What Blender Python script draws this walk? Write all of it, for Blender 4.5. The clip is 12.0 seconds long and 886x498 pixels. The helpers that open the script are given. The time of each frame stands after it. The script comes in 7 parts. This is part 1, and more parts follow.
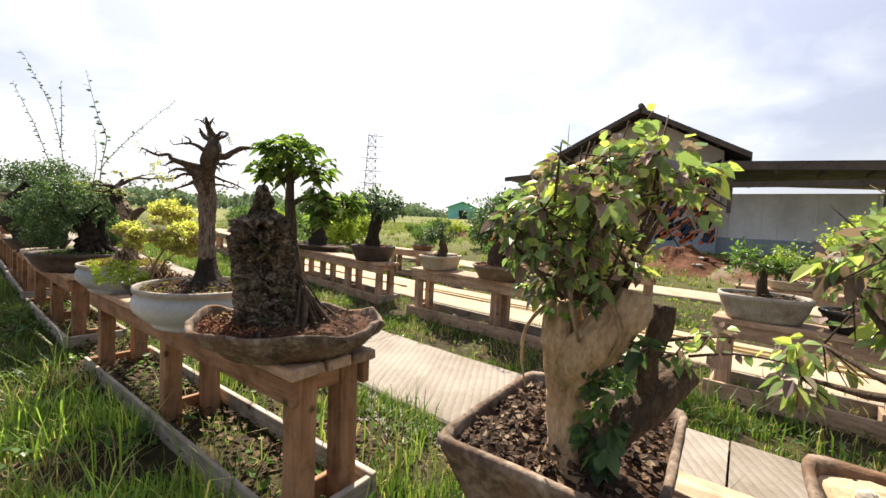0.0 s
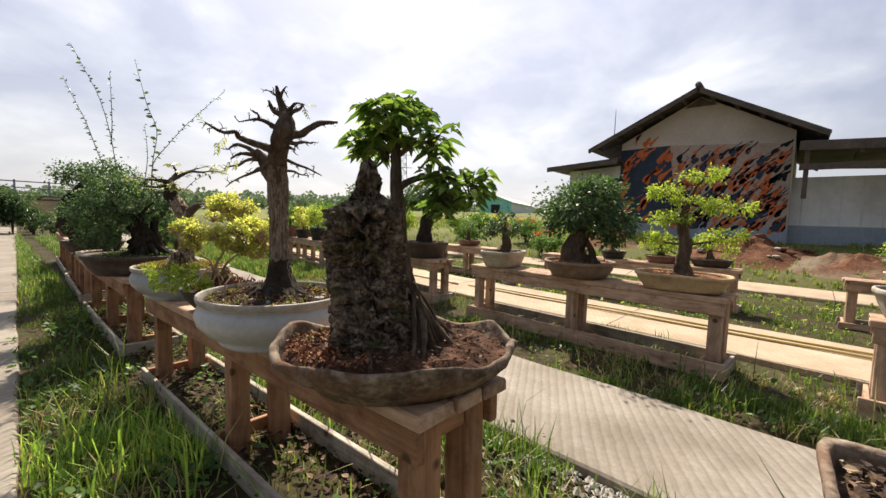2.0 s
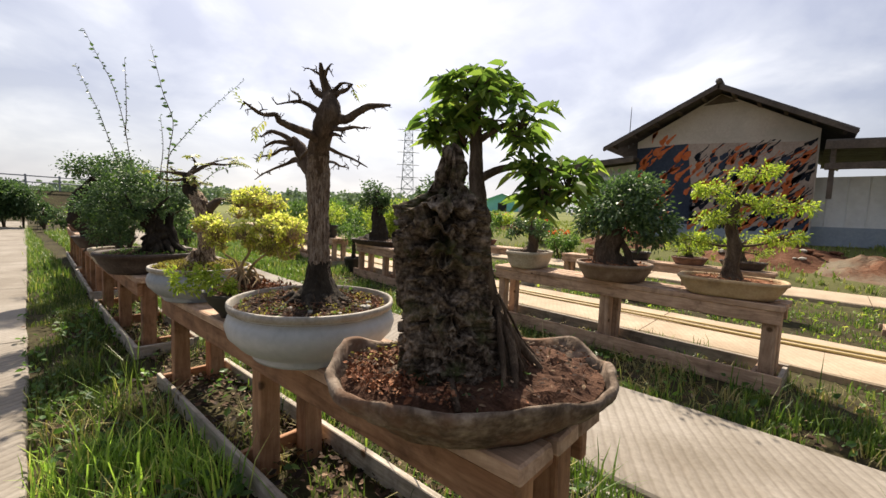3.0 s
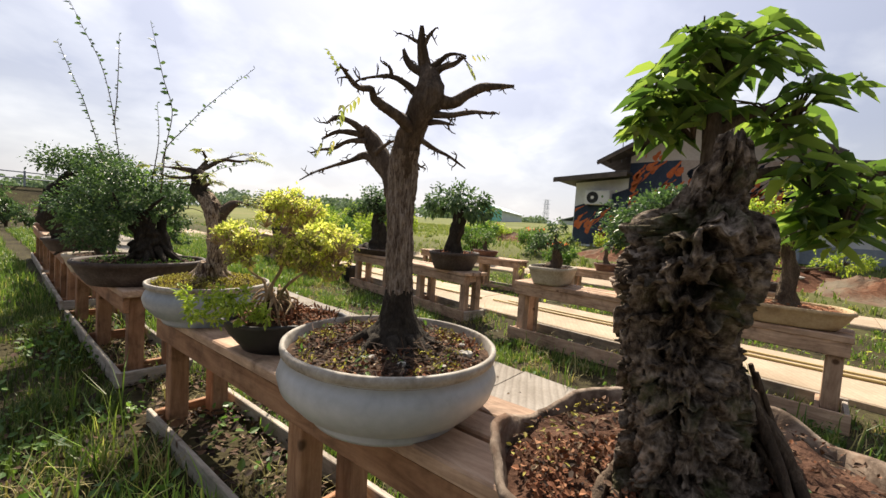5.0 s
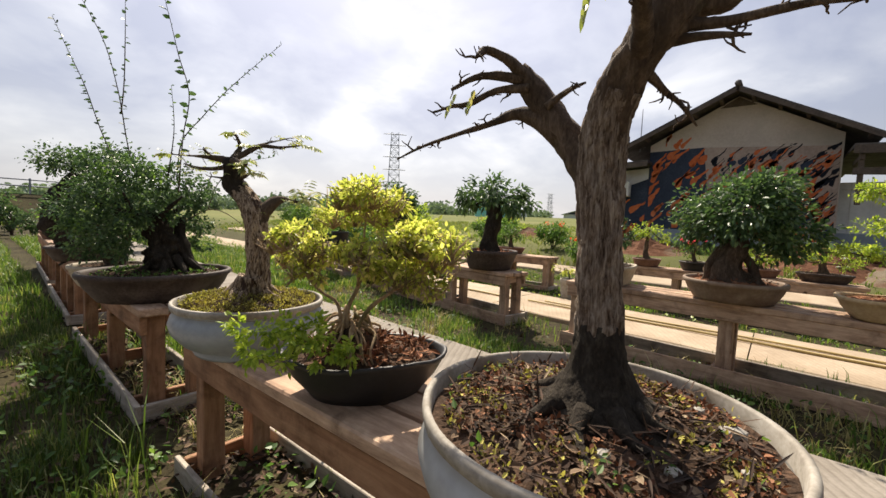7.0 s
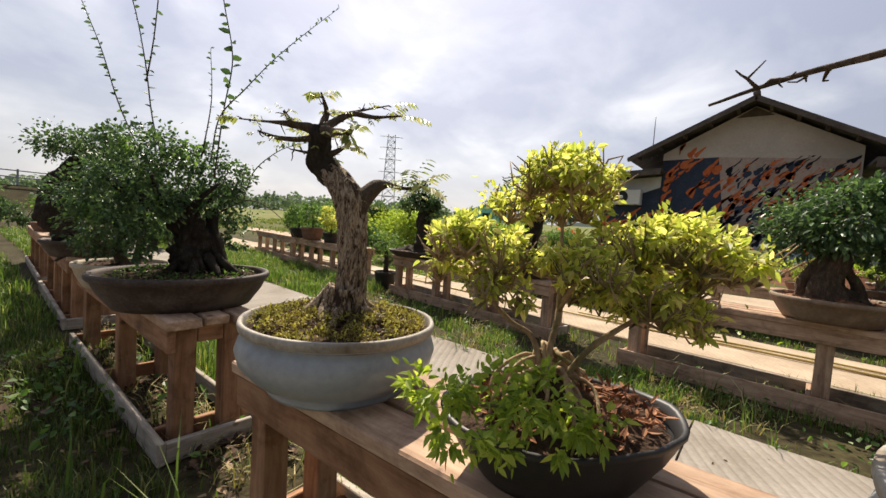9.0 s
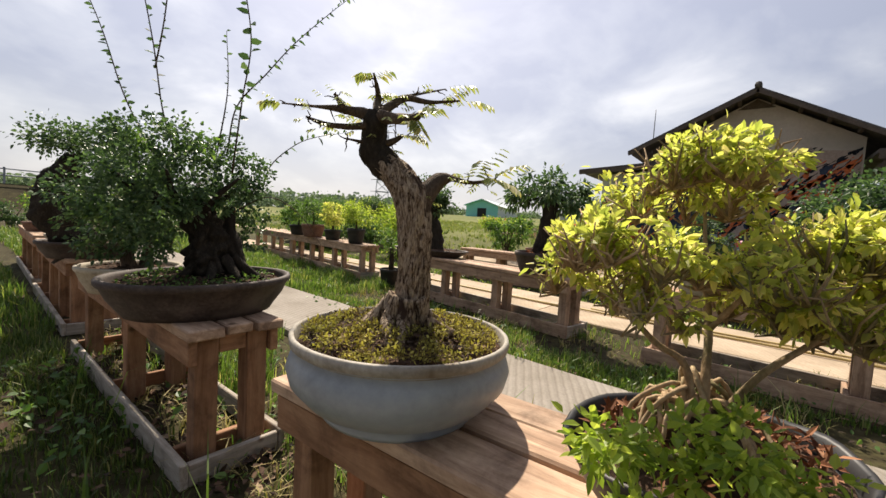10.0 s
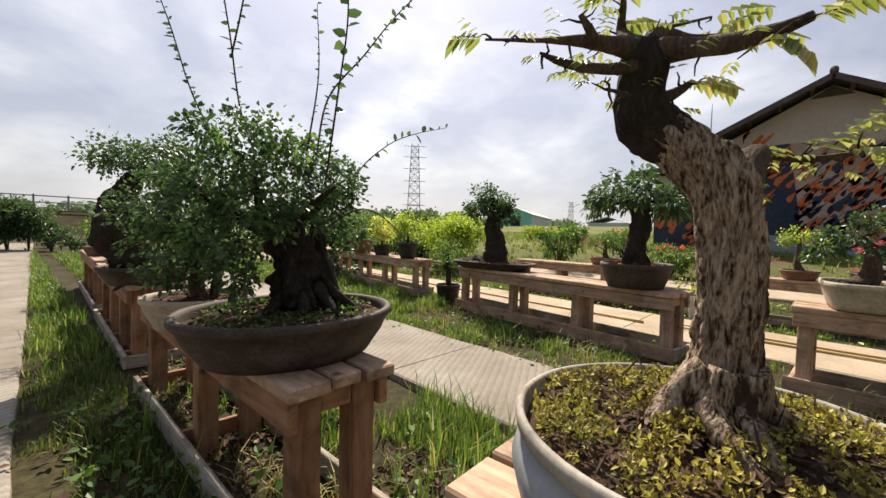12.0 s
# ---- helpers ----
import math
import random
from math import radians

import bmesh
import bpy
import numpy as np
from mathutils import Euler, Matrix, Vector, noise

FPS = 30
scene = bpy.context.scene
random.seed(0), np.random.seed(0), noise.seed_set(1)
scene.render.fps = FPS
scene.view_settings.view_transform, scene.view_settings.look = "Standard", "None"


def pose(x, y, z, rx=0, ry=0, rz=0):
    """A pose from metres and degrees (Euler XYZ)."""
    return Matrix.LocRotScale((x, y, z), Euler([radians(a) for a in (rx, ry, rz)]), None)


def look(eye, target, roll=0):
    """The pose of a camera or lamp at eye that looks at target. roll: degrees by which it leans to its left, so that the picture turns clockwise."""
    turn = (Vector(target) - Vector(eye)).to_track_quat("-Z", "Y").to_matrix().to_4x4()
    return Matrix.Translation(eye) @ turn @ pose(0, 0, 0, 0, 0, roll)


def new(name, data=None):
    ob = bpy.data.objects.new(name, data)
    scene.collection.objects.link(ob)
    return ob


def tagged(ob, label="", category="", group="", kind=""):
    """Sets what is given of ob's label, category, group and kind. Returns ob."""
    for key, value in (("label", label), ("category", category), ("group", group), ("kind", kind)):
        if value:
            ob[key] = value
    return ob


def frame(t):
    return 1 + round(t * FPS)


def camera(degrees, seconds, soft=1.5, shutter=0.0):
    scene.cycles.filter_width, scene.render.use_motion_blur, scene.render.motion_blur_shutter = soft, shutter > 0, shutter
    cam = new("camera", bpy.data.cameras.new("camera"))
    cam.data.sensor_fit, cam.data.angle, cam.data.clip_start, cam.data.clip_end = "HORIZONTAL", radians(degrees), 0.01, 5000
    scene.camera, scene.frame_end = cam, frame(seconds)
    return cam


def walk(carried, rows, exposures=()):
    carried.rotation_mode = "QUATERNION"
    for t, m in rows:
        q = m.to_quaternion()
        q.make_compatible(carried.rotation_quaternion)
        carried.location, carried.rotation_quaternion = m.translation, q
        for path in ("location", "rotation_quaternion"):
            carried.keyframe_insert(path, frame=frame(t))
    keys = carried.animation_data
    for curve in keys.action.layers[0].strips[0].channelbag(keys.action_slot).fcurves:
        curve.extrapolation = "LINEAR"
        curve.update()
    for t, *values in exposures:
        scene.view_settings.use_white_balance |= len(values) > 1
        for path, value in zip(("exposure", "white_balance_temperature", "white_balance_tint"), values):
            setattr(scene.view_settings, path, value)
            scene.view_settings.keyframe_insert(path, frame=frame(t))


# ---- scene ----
cam = camera(95.6, 12.0)
PATH = [
    (0, (0.050, 1.172, 1.298), (1.647, 2.370, 1.18), 3.2),
    (0.5, (0.078, 1.327, 1.283), (1.654, 2.554, 1.18), 2.5),
    (1, (0.106, 1.483, 1.263), (1.661, 2.735, 1.148), 2.2),
    (1.5, (0.139, 1.642, 1.258), (1.667, 2.927, 1.136), 1.9),
    (2, (0.156, 1.762, 1.256), (1.655, 3.077, 1.107), 1.9),
    (2.5, (0.173, 1.916, 1.247), (1.646, 3.259, 1.088), 2.2),
    (4.5, (0.172, 2.503, 1.263), (1.716, 3.766, 1.118), 3.8),
    (5, (0.175, 2.642, 1.254), (1.72, 3.906, 1.138), 4.0),
    (5.5, (0.189, 2.791, 1.249), (1.732, 4.058, 1.13), 3.7),
    (6, (0.212, 2.951, 1.238), (1.751, 4.225, 1.139), 3.1),
    (6.5, (0.242, 3.081, 1.227), (1.779, 4.356, 1.121), 2.5),
    (7, (0.269, 3.25, 1.229), (1.801, 4.528, 1.097), 2.5),
    (7.5, (0.286, 3.413, 1.231), (1.786, 4.726, 1.069), 2.7),
    (9.5, (0.260, 4.074, 1.166), (1.833, 5.307, 1.058), 4.2),
    (10, (0.253, 4.198, 1.173), (1.827, 5.425, 1.041), 3.6),
    (10.5, (0.256, 4.351, 1.176), (1.808, 5.607, 1.054), 3.4),
    (11, (0.271, 4.505, 1.168), (1.8, 5.790, 1.078), 3.0),
    (11.5, (0.298, 4.673, 1.156), (1.804, 5.989, 1.098), 2.0),
    (12, (0.320, 4.836, 1.156), (1.792, 6.188, 1.073), 1.6),
]
EXPOSURES = [(0.0, 1.24, 7000, 11), (0.6, 1.08, 7000, 11), (1.2, 0.91, 7000, 11), (2.5, 0.86, 7000, 11), (4.5, 0.93, 7000, 11), (7.5, 0.72, 7000, 11), (12.0, 0.70, 7000, 11)]
walk(cam, [(t, look(eye, target, roll)) for t, eye, target, roll in PATH], EXPOSURES)


# ---- sky and sun ----
SUN_AZ, SUN_EL = radians(49), radians(49)          # azimuth counted from +x towards +y
SUN_DIR = Vector((math.cos(SUN_EL) * math.cos(SUN_AZ), math.cos(SUN_EL) * math.sin(SUN_AZ), math.sin(SUN_EL)))
sun_data = bpy.data.lights.new("sun", "SUN")
sun_data.energy, sun_data.angle, sun_data.color = 5.0, radians(0.8), (1.0, 0.93, 0.82)
sun = new("sun", sun_data)
sun.matrix_world = look((0, 0, 30), Vector((0, 0, 30)) - SUN_DIR)


def build_world():
    world = bpy.data.worlds.new("sky")
    scene.world = world
    world.use_nodes = True
    nt = world.node_tree
    nt.nodes.clear()
    N, L = nt.nodes.new, nt.links.new
    out = N("ShaderNodeOutputWorld")
    sky = N("ShaderNodeTexSky")
    sky.sky_type, sky.sun_disc = "NISHITA", False
    sky.sun_elevation, sky.sun_rotation = SUN_EL, radians(90) - SUN_AZ
    sky.air_density, sky.dust_density = 1.2, 2.5
    bg = N("ShaderNodeBackground")
    bg.inputs[1].default_value = 0.10
    L(sky.outputs[0], bg.inputs[0])
    tc = N("ShaderNodeTexCoord")
    sep = N("ShaderNodeSeparateXYZ")
    L(tc.outputs["Generated"], sep.inputs[0])
    add = N("ShaderNodeMath"); add.operation = "ADD"; add.inputs[1].default_value = 0.35
    L(sep.outputs[2], add.inputs[0])
    div = N("ShaderNodeVectorMath"); div.operation = "DIVIDE"
    comb = N("ShaderNodeCombineXYZ")
    for k in range(3):
        L(add.outputs[0], comb.inputs[k])
    L(tc.outputs["Generated"], div.inputs[0]); L(comb.outputs[0], div.inputs[1])
    n1 = N("ShaderNodeTexNoise"); n1.inputs["Scale"].default_value = 2.3; n1.inputs["Detail"].default_value = 7; n1.inputs["Roughness"].default_value = 0.52; n1.inputs["Distortion"].default_value = 0.25
    L(div.outputs[0], n1.inputs["Vector"])
    ramp = N("ShaderNodeValToRGB")
    ramp.color_ramp.elements[0].position, ramp.color_ramp.elements[0].color = 0.42, (0.37, 0.41, 0.55, 1)
    ramp.color_ramp.elements[1].position, ramp.color_ramp.elements[1].color = 0.72, (0.76, 0.79, 0.87, 1)
    e = ramp.color_ramp.elements.new(0.55); e.color = (0.49, 0.53, 0.65, 1)
    L(n1.outputs[0], ramp.inputs[0])
    # thin cloud glows round the veiled sun
    dot = N("ShaderNodeVectorMath"); dot.operation = "DOT_PRODUCT"; dot.inputs[1].default_value = SUN_DIR
    L(tc.outputs["Generated"], dot.inputs[0])
    mx = N("ShaderNodeMath"); mx.operation = "MAXIMUM"; mx.inputs[1].default_value = 0.0
    L(dot.outputs["Value"], mx.inputs[0])
    pw = N("ShaderNodeMath"); pw.operation = "POWER"; pw.inputs[1].default_value = 9.0
    L(mx.outputs[0], pw.inputs[0])
    ml = N("ShaderNodeMath"); ml.operation = "MULTIPLY_ADD"; ml.inputs[1].default_value = 0.62
    L(pw.outputs[0], ml.inputs[0])
    wide = N("ShaderNodeMapRange"); wide.interpolation_type = "SMOOTHSTEP"
    wide.inputs[1].default_value, wide.inputs[2].default_value, wide.inputs[3].default_value, wide.inputs[4].default_value = -0.1, 0.85, 0.29, 0.78
    L(dot.outputs["Value"], wide.inputs[0]); L(wide.outputs[0], ml.inputs[2])
    # haze whitens towards the horizon
    hz = N("ShaderNodeMapRange"); hz.inputs[1].default_value = 0.0; hz.inputs[2].default_value = 0.22; hz.inputs[3].default_value = 0.75; hz.inputs[4].default_value = 0.0
    L(sep.outputs[2], hz.inputs[0])
    mix = N("ShaderNodeMixRGB"); mix.inputs[2].default_value = (0.66, 0.70, 0.78, 1)
    L(hz.outputs[0], mix.inputs[0]); L(ramp.outputs[0], mix.inputs[1])
    cl = N("ShaderNodeBackground")
    L(mix.outputs[0], cl.inputs[0]); L(ml.outputs[0], cl.inputs[1])
    ms = N("ShaderNodeMixShader"); ms.inputs[0].default_value = 0.82
    L(bg.outputs[0], ms.inputs[1]); L(cl.outputs[0], ms.inputs[2]); L(ms.outputs[0], out.inputs[0])


build_world()

# ---- materials ----
def material(name):
    m = bpy.data.materials.new(name)
    m.use_nodes = True
    nt = m.node_tree
    return m, nt, nt.nodes["Principled BSDF"]


def ramp_node(nt, stops):
    r = nt.nodes.new("ShaderNodeValToRGB")
    el = r.color_ramp.elements
    el[0].position, el[0].color = stops[0][0], (*stops[0][1], 1)
    el[1].position, el[1].color = stops[-1][0], (*stops[-1][1], 1)
    for p, c in stops[1:-1]:
        e = el.new(p); e.color = (*c, 1)
    return r


def coords(nt, scale, shift=True):
    """Object coordinates, stretched, each object shifted by its own random amount."""
    tc = nt.nodes.new("ShaderNodeTexCoord")
    mp = nt.nodes.new("ShaderNodeMapping")
    mp.inputs["Scale"].default_value = scale
    nt.links.new(tc.outputs["Object"], mp.inputs["Vector"])
    if shift:
        oi = nt.nodes.new("ShaderNodeObjectInfo")
        mu = nt.nodes.new("ShaderNodeVectorMath"); mu.operation = "SCALE"
        mu.inputs[0].default_value = (7.3, 3.1, 5.7)
        nt.links.new(oi.outputs["Random"], mu.inputs["Scale"])
        nt.links.new(mu.outputs[0], mp.inputs["Location"])
    return mp


def noise_node(nt, vec, scale, detail=5, rough=0.55, dist=0.0):
    n = nt.nodes.new("ShaderNodeTexNoise")
    n.inputs["Scale"].default_value, n.inputs["Detail"].default_value = scale, detail
    n.inputs["Roughness"].default_value, n.inputs["Distortion"].default_value = rough, dist
    if vec is not None:
        nt.links.new(vec.outputs[0], n.inputs["Vector"])
    return n


def bumped(nt, bsdf, height, strength, distance=0.01):
    b = nt.nodes.new("ShaderNodeBump")
    b.inputs["Strength"].default_value, b.inputs["Distance"].default_value = strength, distance
    nt.links.new(height, b.inputs["Height"])
    nt.links.new(b.outputs[0], bsdf.inputs["Normal"])


def blend(nt, fac, a, b, mode="MIX"):
    m = nt.nodes.new("ShaderNodeMixRGB"); m.blend_type = mode
    for sock, v in ((m.inputs[0], fac), (m.inputs[1], a), (m.inputs[2], b)):
        if isinstance(v, (int, float)):
            sock.default_value = v
        elif isinstance(v, tuple):
            sock.default_value = (*v, 1)
        else:
            nt.links.new(v, sock)
    return m.outputs[0]


def surface(name, stops, scale=(1, 1, 1), size=8.0, rough=0.8, bump=0.3, fine=60.0, stain=None, spec=0.3, dist=0.0, depth=0.006, stain_at=(0.5, 0.68)):
    """Two-scale noise surface: broad colour patches, fine grain, optional stains, fine relief."""
    m, nt, b = material(name)
    v = coords(nt, scale)
    n1 = noise_node(nt, v, size, 6, 0.6, dist)
    n2 = noise_node(nt, v, fine, 4, 0.6)
    r = ramp_node(nt, stops)
    a = nt.nodes.new("ShaderNodeMath"); a.operation = "MULTIPLY_ADD"; a.inputs[1].default_value = 0.45
    s = nt.nodes.new("ShaderNodeMath"); s.operation = "MULTIPLY"; s.inputs[1].default_value = 0.6
    nt.links.new(n1.outputs[0], s.inputs[0]); nt.links.new(n2.outputs[0], a.inputs[0]); nt.links.new(s.outputs[0], a.inputs[2])
    nt.links.new(a.outputs[0], r.inputs[0])
    col = r.outputs[0]
    if stain:
        n3 = noise_node(nt, v, size * 0.35, 5, 0.65)
        r3 = ramp_node(nt, [(stain_at[0], (0, 0, 0)), (stain_at[1], (1, 1, 1))])
        nt.links.new(n3.outputs[0], r3.inputs[0])
        col = blend(nt, r3.outputs[0], col, stain)
    nt.links.new(col, b.inputs["Base Color"])
    b.inputs["Roughness"].default_value = rough
    b.inputs["Specular IOR Level"].default_value = spec
    if bump:
        bumped(nt, b, a.outputs[0], bump, depth)
    return m


WOODS = [(0.25, (0.160, 0.078, 0.041)), (0.42, (0.281, 0.149, 0.083)), (0.55, (0.361, 0.203, 0.118)), (0.72, (0.445, 0.270, 0.164))]
WOODS2 = [(0.25, (0.180, 0.113, 0.077)), (0.45, (0.360, 0.244, 0.170)), (0.6, (0.480, 0.346, 0.251)), (0.75, (0.580, 0.442, 0.331))]


def wood(name, axis, stops):
    sc = [20.0, 20.0, 20.0]; sc["xyz".index(axis)] = 2.6
    m, nt, b = material(name)
    v = coords(nt, sc)
    n1 = noise_node(nt, v, 1.2, 8, 0.7, 0.7)
    v2 = coords(nt, (1, 1, 1))
    n2 = noise_node(nt, v2, 4.5, 7, 0.68, 0.4)
    k = coords(nt, (5, 5, 5)); 
    vor = nt.nodes.new("ShaderNodeTexVoronoi"); vor.inputs["Scale"].default_value = 0.75
    nt.links.new(k.outputs[0], vor.inputs["Vector"])
    r = ramp_node(nt, stops); nt.links.new(n1.outputs[0], r.inputs[0])
    g = ramp_node(nt, [(0.34, (0.52, 0.49, 0.47)), (0.47, (0.92, 0.90, 0.88)), (0.66, (1.18, 1.16, 1.13))]); nt.links.new(n2.outputs[0], g.inputs[0])
    col = blend(nt, 1.0, r.outputs[0], g.outputs[0], "MULTIPLY")
    kn = ramp_node(nt, [(0.05, (1, 1, 1)), (0.10, (0, 0, 0))]); nt.links.new(vor.outputs["Distance"], kn.inputs[0])
    col = blend(nt, kn.outputs[0], col, (0.10, 0.055, 0.03))
    oi = nt.nodes.new("ShaderNodeObjectInfo")
    rr = ramp_node(nt, [(0.0, (0.80, 0.78, 0.76)), (1.0, (1.16, 1.14, 1.12))]); nt.links.new(oi.outputs["Random"], rr.inputs[0])
    col = blend(nt, 1.0, col, rr.outputs[0], "MULTIPLY")
    nt.links.new(col, b.inputs["Base Color"])
    b.inputs["Roughness"].default_value, b.inputs["Specular IOR Level"].default_value = 0.78, 0.25
    bumped(nt, b, n1.outputs[0], 0.35, 0.004)
    return m


WOODS3 = [(0.3, (0.19, 0.165, 0.135)), (0.5, (0.34, 0.305, 0.26)), (0.7, (0.48, 0.445, 0.39))]
WOOD_GREY = {a: wood("bench_wood_grey_" + a, a, WOODS3) for a in "xy"}
WOOD = {a: wood("bench_wood_" + a, a, WOODS) for a in "xyz"}
WOOD_PALE = {a: wood("bench_wood_pale_" + a, a, WOODS2) for a in "xyz"}


def leaf_material(name, stops, trans=0.45, rough=0.45, dry=None):
    m, nt, b = material(name)
    g = nt.nodes.new("ShaderNodeNewGeometry")
    r = ramp_node(nt, stops)
    nt.links.new(g.outputs["Random Per Island"], r.inputs[0])
    v = coords(nt, (1, 1, 1), False)
    n = noise_node(nt, v, 5.0, 3)
    k = ramp_node(nt, [(0.3, (0.88, 0.94, 0.88)), (0.7, (1.45, 1.40, 1.34))]); nt.links.new(n.outputs[0], k.inputs[0])
    col = blend(nt, 1.0, r.outputs[0], k.outputs[0], "MULTIPLY")
    nt.links.new(col, b.inputs["Base Color"])
    b.inputs["Roughness"].default_value, b.inputs["Specular IOR Level"].default_value = rough, 0.42
    t = nt.nodes.new("ShaderNodeBsdfTranslucent")
    warm = blend(nt, 1.0, col, (1.15, 1.2, 0.75), "MULTIPLY")
    nt.links.new(warm, t.inputs[0])
    ms = nt.nodes.new("ShaderNodeMixShader"); ms.inputs[0].default_value = trans
    out = nt.nodes["Material Output"]
    nt.links.new(b.outputs[0], ms.inputs[1]); nt.links.new(t.outputs[0], ms.inputs[2]); nt.links.new(ms.outputs[0], out.inputs[0])
    return m


LEAF_DARK = leaf_material("leaf_dark_green", [(0, (0.031, 0.062, 0.029)), (0.6, (0.061, 0.112, 0.048)), (1, (0.128, 0.196, 0.084))], 0.38, 0.42)
LEAF_MID = leaf_material("leaf_mid_green", [(0, (0.044, 0.094, 0.023)), (0.6, (0.088, 0.165, 0.040)), (1, (0.165, 0.264, 0.063))])
LEAF_LIGHT = leaf_material("leaf_light_green", [(0, (0.149, 0.221, 0.033)), (0.6, (0.276, 0.357, 0.057)), (1, (0.437, 0.473, 0.104))], 0.55)
LEAF_YELLOW = leaf_material("leaf_yellow_green", [(0, (0.237, 0.277, 0.068)), (0.45, (0.403, 0.421, 0.109)), (0.8, (0.558, 0.542, 0.177)), (1, (0.641, 0.531, 0.299))], 0.68)
LEAF_MIXED = leaf_material("leaf_green_and_purple", [(0, (0.128, 0.091, 0.094)), (0.30, (0.275, 0.193, 0.180)), (0.36, (0.110, 0.174, 0.072)), (0.75, (0.238, 0.338, 0.134)), (1, (0.549, 0.622, 0.180))], 0.36, 0.30)
LEAF_BROAD = leaf_material("leaf_broad_green", [(0, (0.052, 0.099, 0.027)), (0.6, (0.115, 0.182, 0.044)), (1, (0.241, 0.308, 0.075))], 0.62, 0.34)
LEAF_SHOOT = leaf_material("leaf_young_shoot", [(0, (0.17, 0.21, 0.07)), (0.6, (0.30, 0.33, 0.12)), (1, (0.42, 0.37, 0.18))], 0.35)
GRASS = leaf_material("grass_blade", [(0, (0.045, 0.085, 0.02)), (0.5, (0.095, 0.16, 0.032)), (0.85, (0.16, 0.23, 0.05)), (1, (0.34, 0.30, 0.13))], 0.5, 0.45)
# lit copy of the grass: sunshine is put into the lighter blade colour
GRASS_LIT = leaf_material("grass_blade_lit", [(0, (0.113, 0.197, 0.043)), (0.5, (0.241, 0.379, 0.072)), (0.85, (0.386, 0.514, 0.108)), (1, (0.708, 0.605, 0.257))], 0.5, 0.42)
# shaded copy of the grass: shade of benches and trees darkens the colour
GRASS_SHADED = leaf_material("grass_blade_shaded", [(0, (0.035, 0.062, 0.016)), (0.5, (0.075, 0.115, 0.025)), (0.85, (0.13, 0.17, 0.04)), (1, (0.26, 0.23, 0.10))], 0.4, 0.55)
GRASS_DRY = leaf_material("grass_dry", [(0, (0.17, 0.15, 0.05)), (0.5, (0.30, 0.25, 0.10)), (1, (0.42, 0.35, 0.18))], 0.3, 0.7)
FIELD = leaf_material("field_grass", [(0, (0.10, 0.15, 0.035)), (0.5, (0.18, 0.23, 0.055)), (1, (0.30, 0.28, 0.11))], 0.35, 0.7)
FLOWER_RED = leaf_material("flower_red", [(0, (0.55, 0.05, 0.02)), (1, (0.8, 0.14, 0.05))], 0.4)
FLOWER_PINK = leaf_material("flower_pink", [(0, (0.65, 0.05, 0.14)), (1, (0.85, 0.15, 0.25))], 0.4)
LITTER = leaf_material("dead_leaf_litter", [(0, (0.016, 0.009, 0.006)), (0.55, (0.052, 0.027, 0.016)), (0.88, (0.115, 0.066, 0.040)), (1, (0.26, 0.19, 0.125))], 0.06, 0.9)
LITTER_RED = leaf_material("red_soil_chips", [(0, (0.076, 0.025, 0.013)), (0.6, (0.187, 0.072, 0.034)), (1, (0.306, 0.153, 0.088))], 0.02, 0.95)
MOSS = leaf_material("moss", [(0, (0.07, 0.048, 0.02)), (0.3, (0.16, 0.12, 0.035)), (0.6, (0.32, 0.28, 0.06)), (1, (0.52, 0.46, 0.12))], 0.25, 0.8)
# no haze hangs in the air: it is put into this paler, bluer green
HAZED_LEAF = leaf_material("far_trees_hazed", [(0, (0.11, 0.16, 0.12)), (1, (0.20, 0.26, 0.17))], 0.2, 0.8)

BARK_FLAKY = surface("bark_flaky", [(0.41, (0.025, 0.015, 0.010)), (0.47, (0.132, 0.087, 0.058)), (0.53, (0.299, 0.224, 0.159)), (0.65, (0.529, 0.431, 0.324))], (24, 24, 5.5), 3.0, 0.93, 1.0, 10, (0.055, 0.034, 0.025), 0.1, 1.1, 0.014, (0.53, 0.60))
BARK_MOTTLED = surface("bark_mottled", [(0.37, (0.030, 0.020, 0.014)), (0.46, (0.115, 0.082, 0.060)), (0.55, (0.215, 0.168, 0.130)), (0.68, (0.37, 0.315, 0.255))], (30, 30, 5.0), 3.0, 0.93, 0.9, 10, (0.085, 0.058, 0.042), 0.1, 0.6, 0.010, (0.58, 0.72))
BARK_BROWN = surface("bark_brown", [(0.3, (0.028, 0.019, 0.013)), (0.5, (0.085, 0.060, 0.042)), (0.72, (0.19, 0.14, 0.10))], (8, 8, 2.5), 4.0, 0.9, 0.9, 25, (0.05, 0.037, 0.028), 0.15, 0.8, 0.012)
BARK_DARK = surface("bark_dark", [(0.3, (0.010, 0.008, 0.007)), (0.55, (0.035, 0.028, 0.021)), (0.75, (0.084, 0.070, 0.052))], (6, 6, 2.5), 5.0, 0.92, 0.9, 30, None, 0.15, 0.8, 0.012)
BARK_TAN = surface("bark_tan", [(0.3, (0.114, 0.072, 0.039)), (0.5, (0.343, 0.235, 0.136)), (0.7, (0.549, 0.415, 0.266))], (4, 4, 2), 4.0, 0.85, 0.7, 30, (0.07, 0.085, 0.025), 0.2, 0.5, 0.008)
ROCK = surface("porous_rock", [(0.39, (0.010, 0.007, 0.005)), (0.46, (0.052, 0.038, 0.028)), (0.55, (0.138, 0.107, 0.081)), (0.67, (0.321, 0.262, 0.209))], (1, 1, 1), 26.0, 0.95, 1.0, 90, (0.05, 0.06, 0.02), 0.1, 0.6, 0.015)
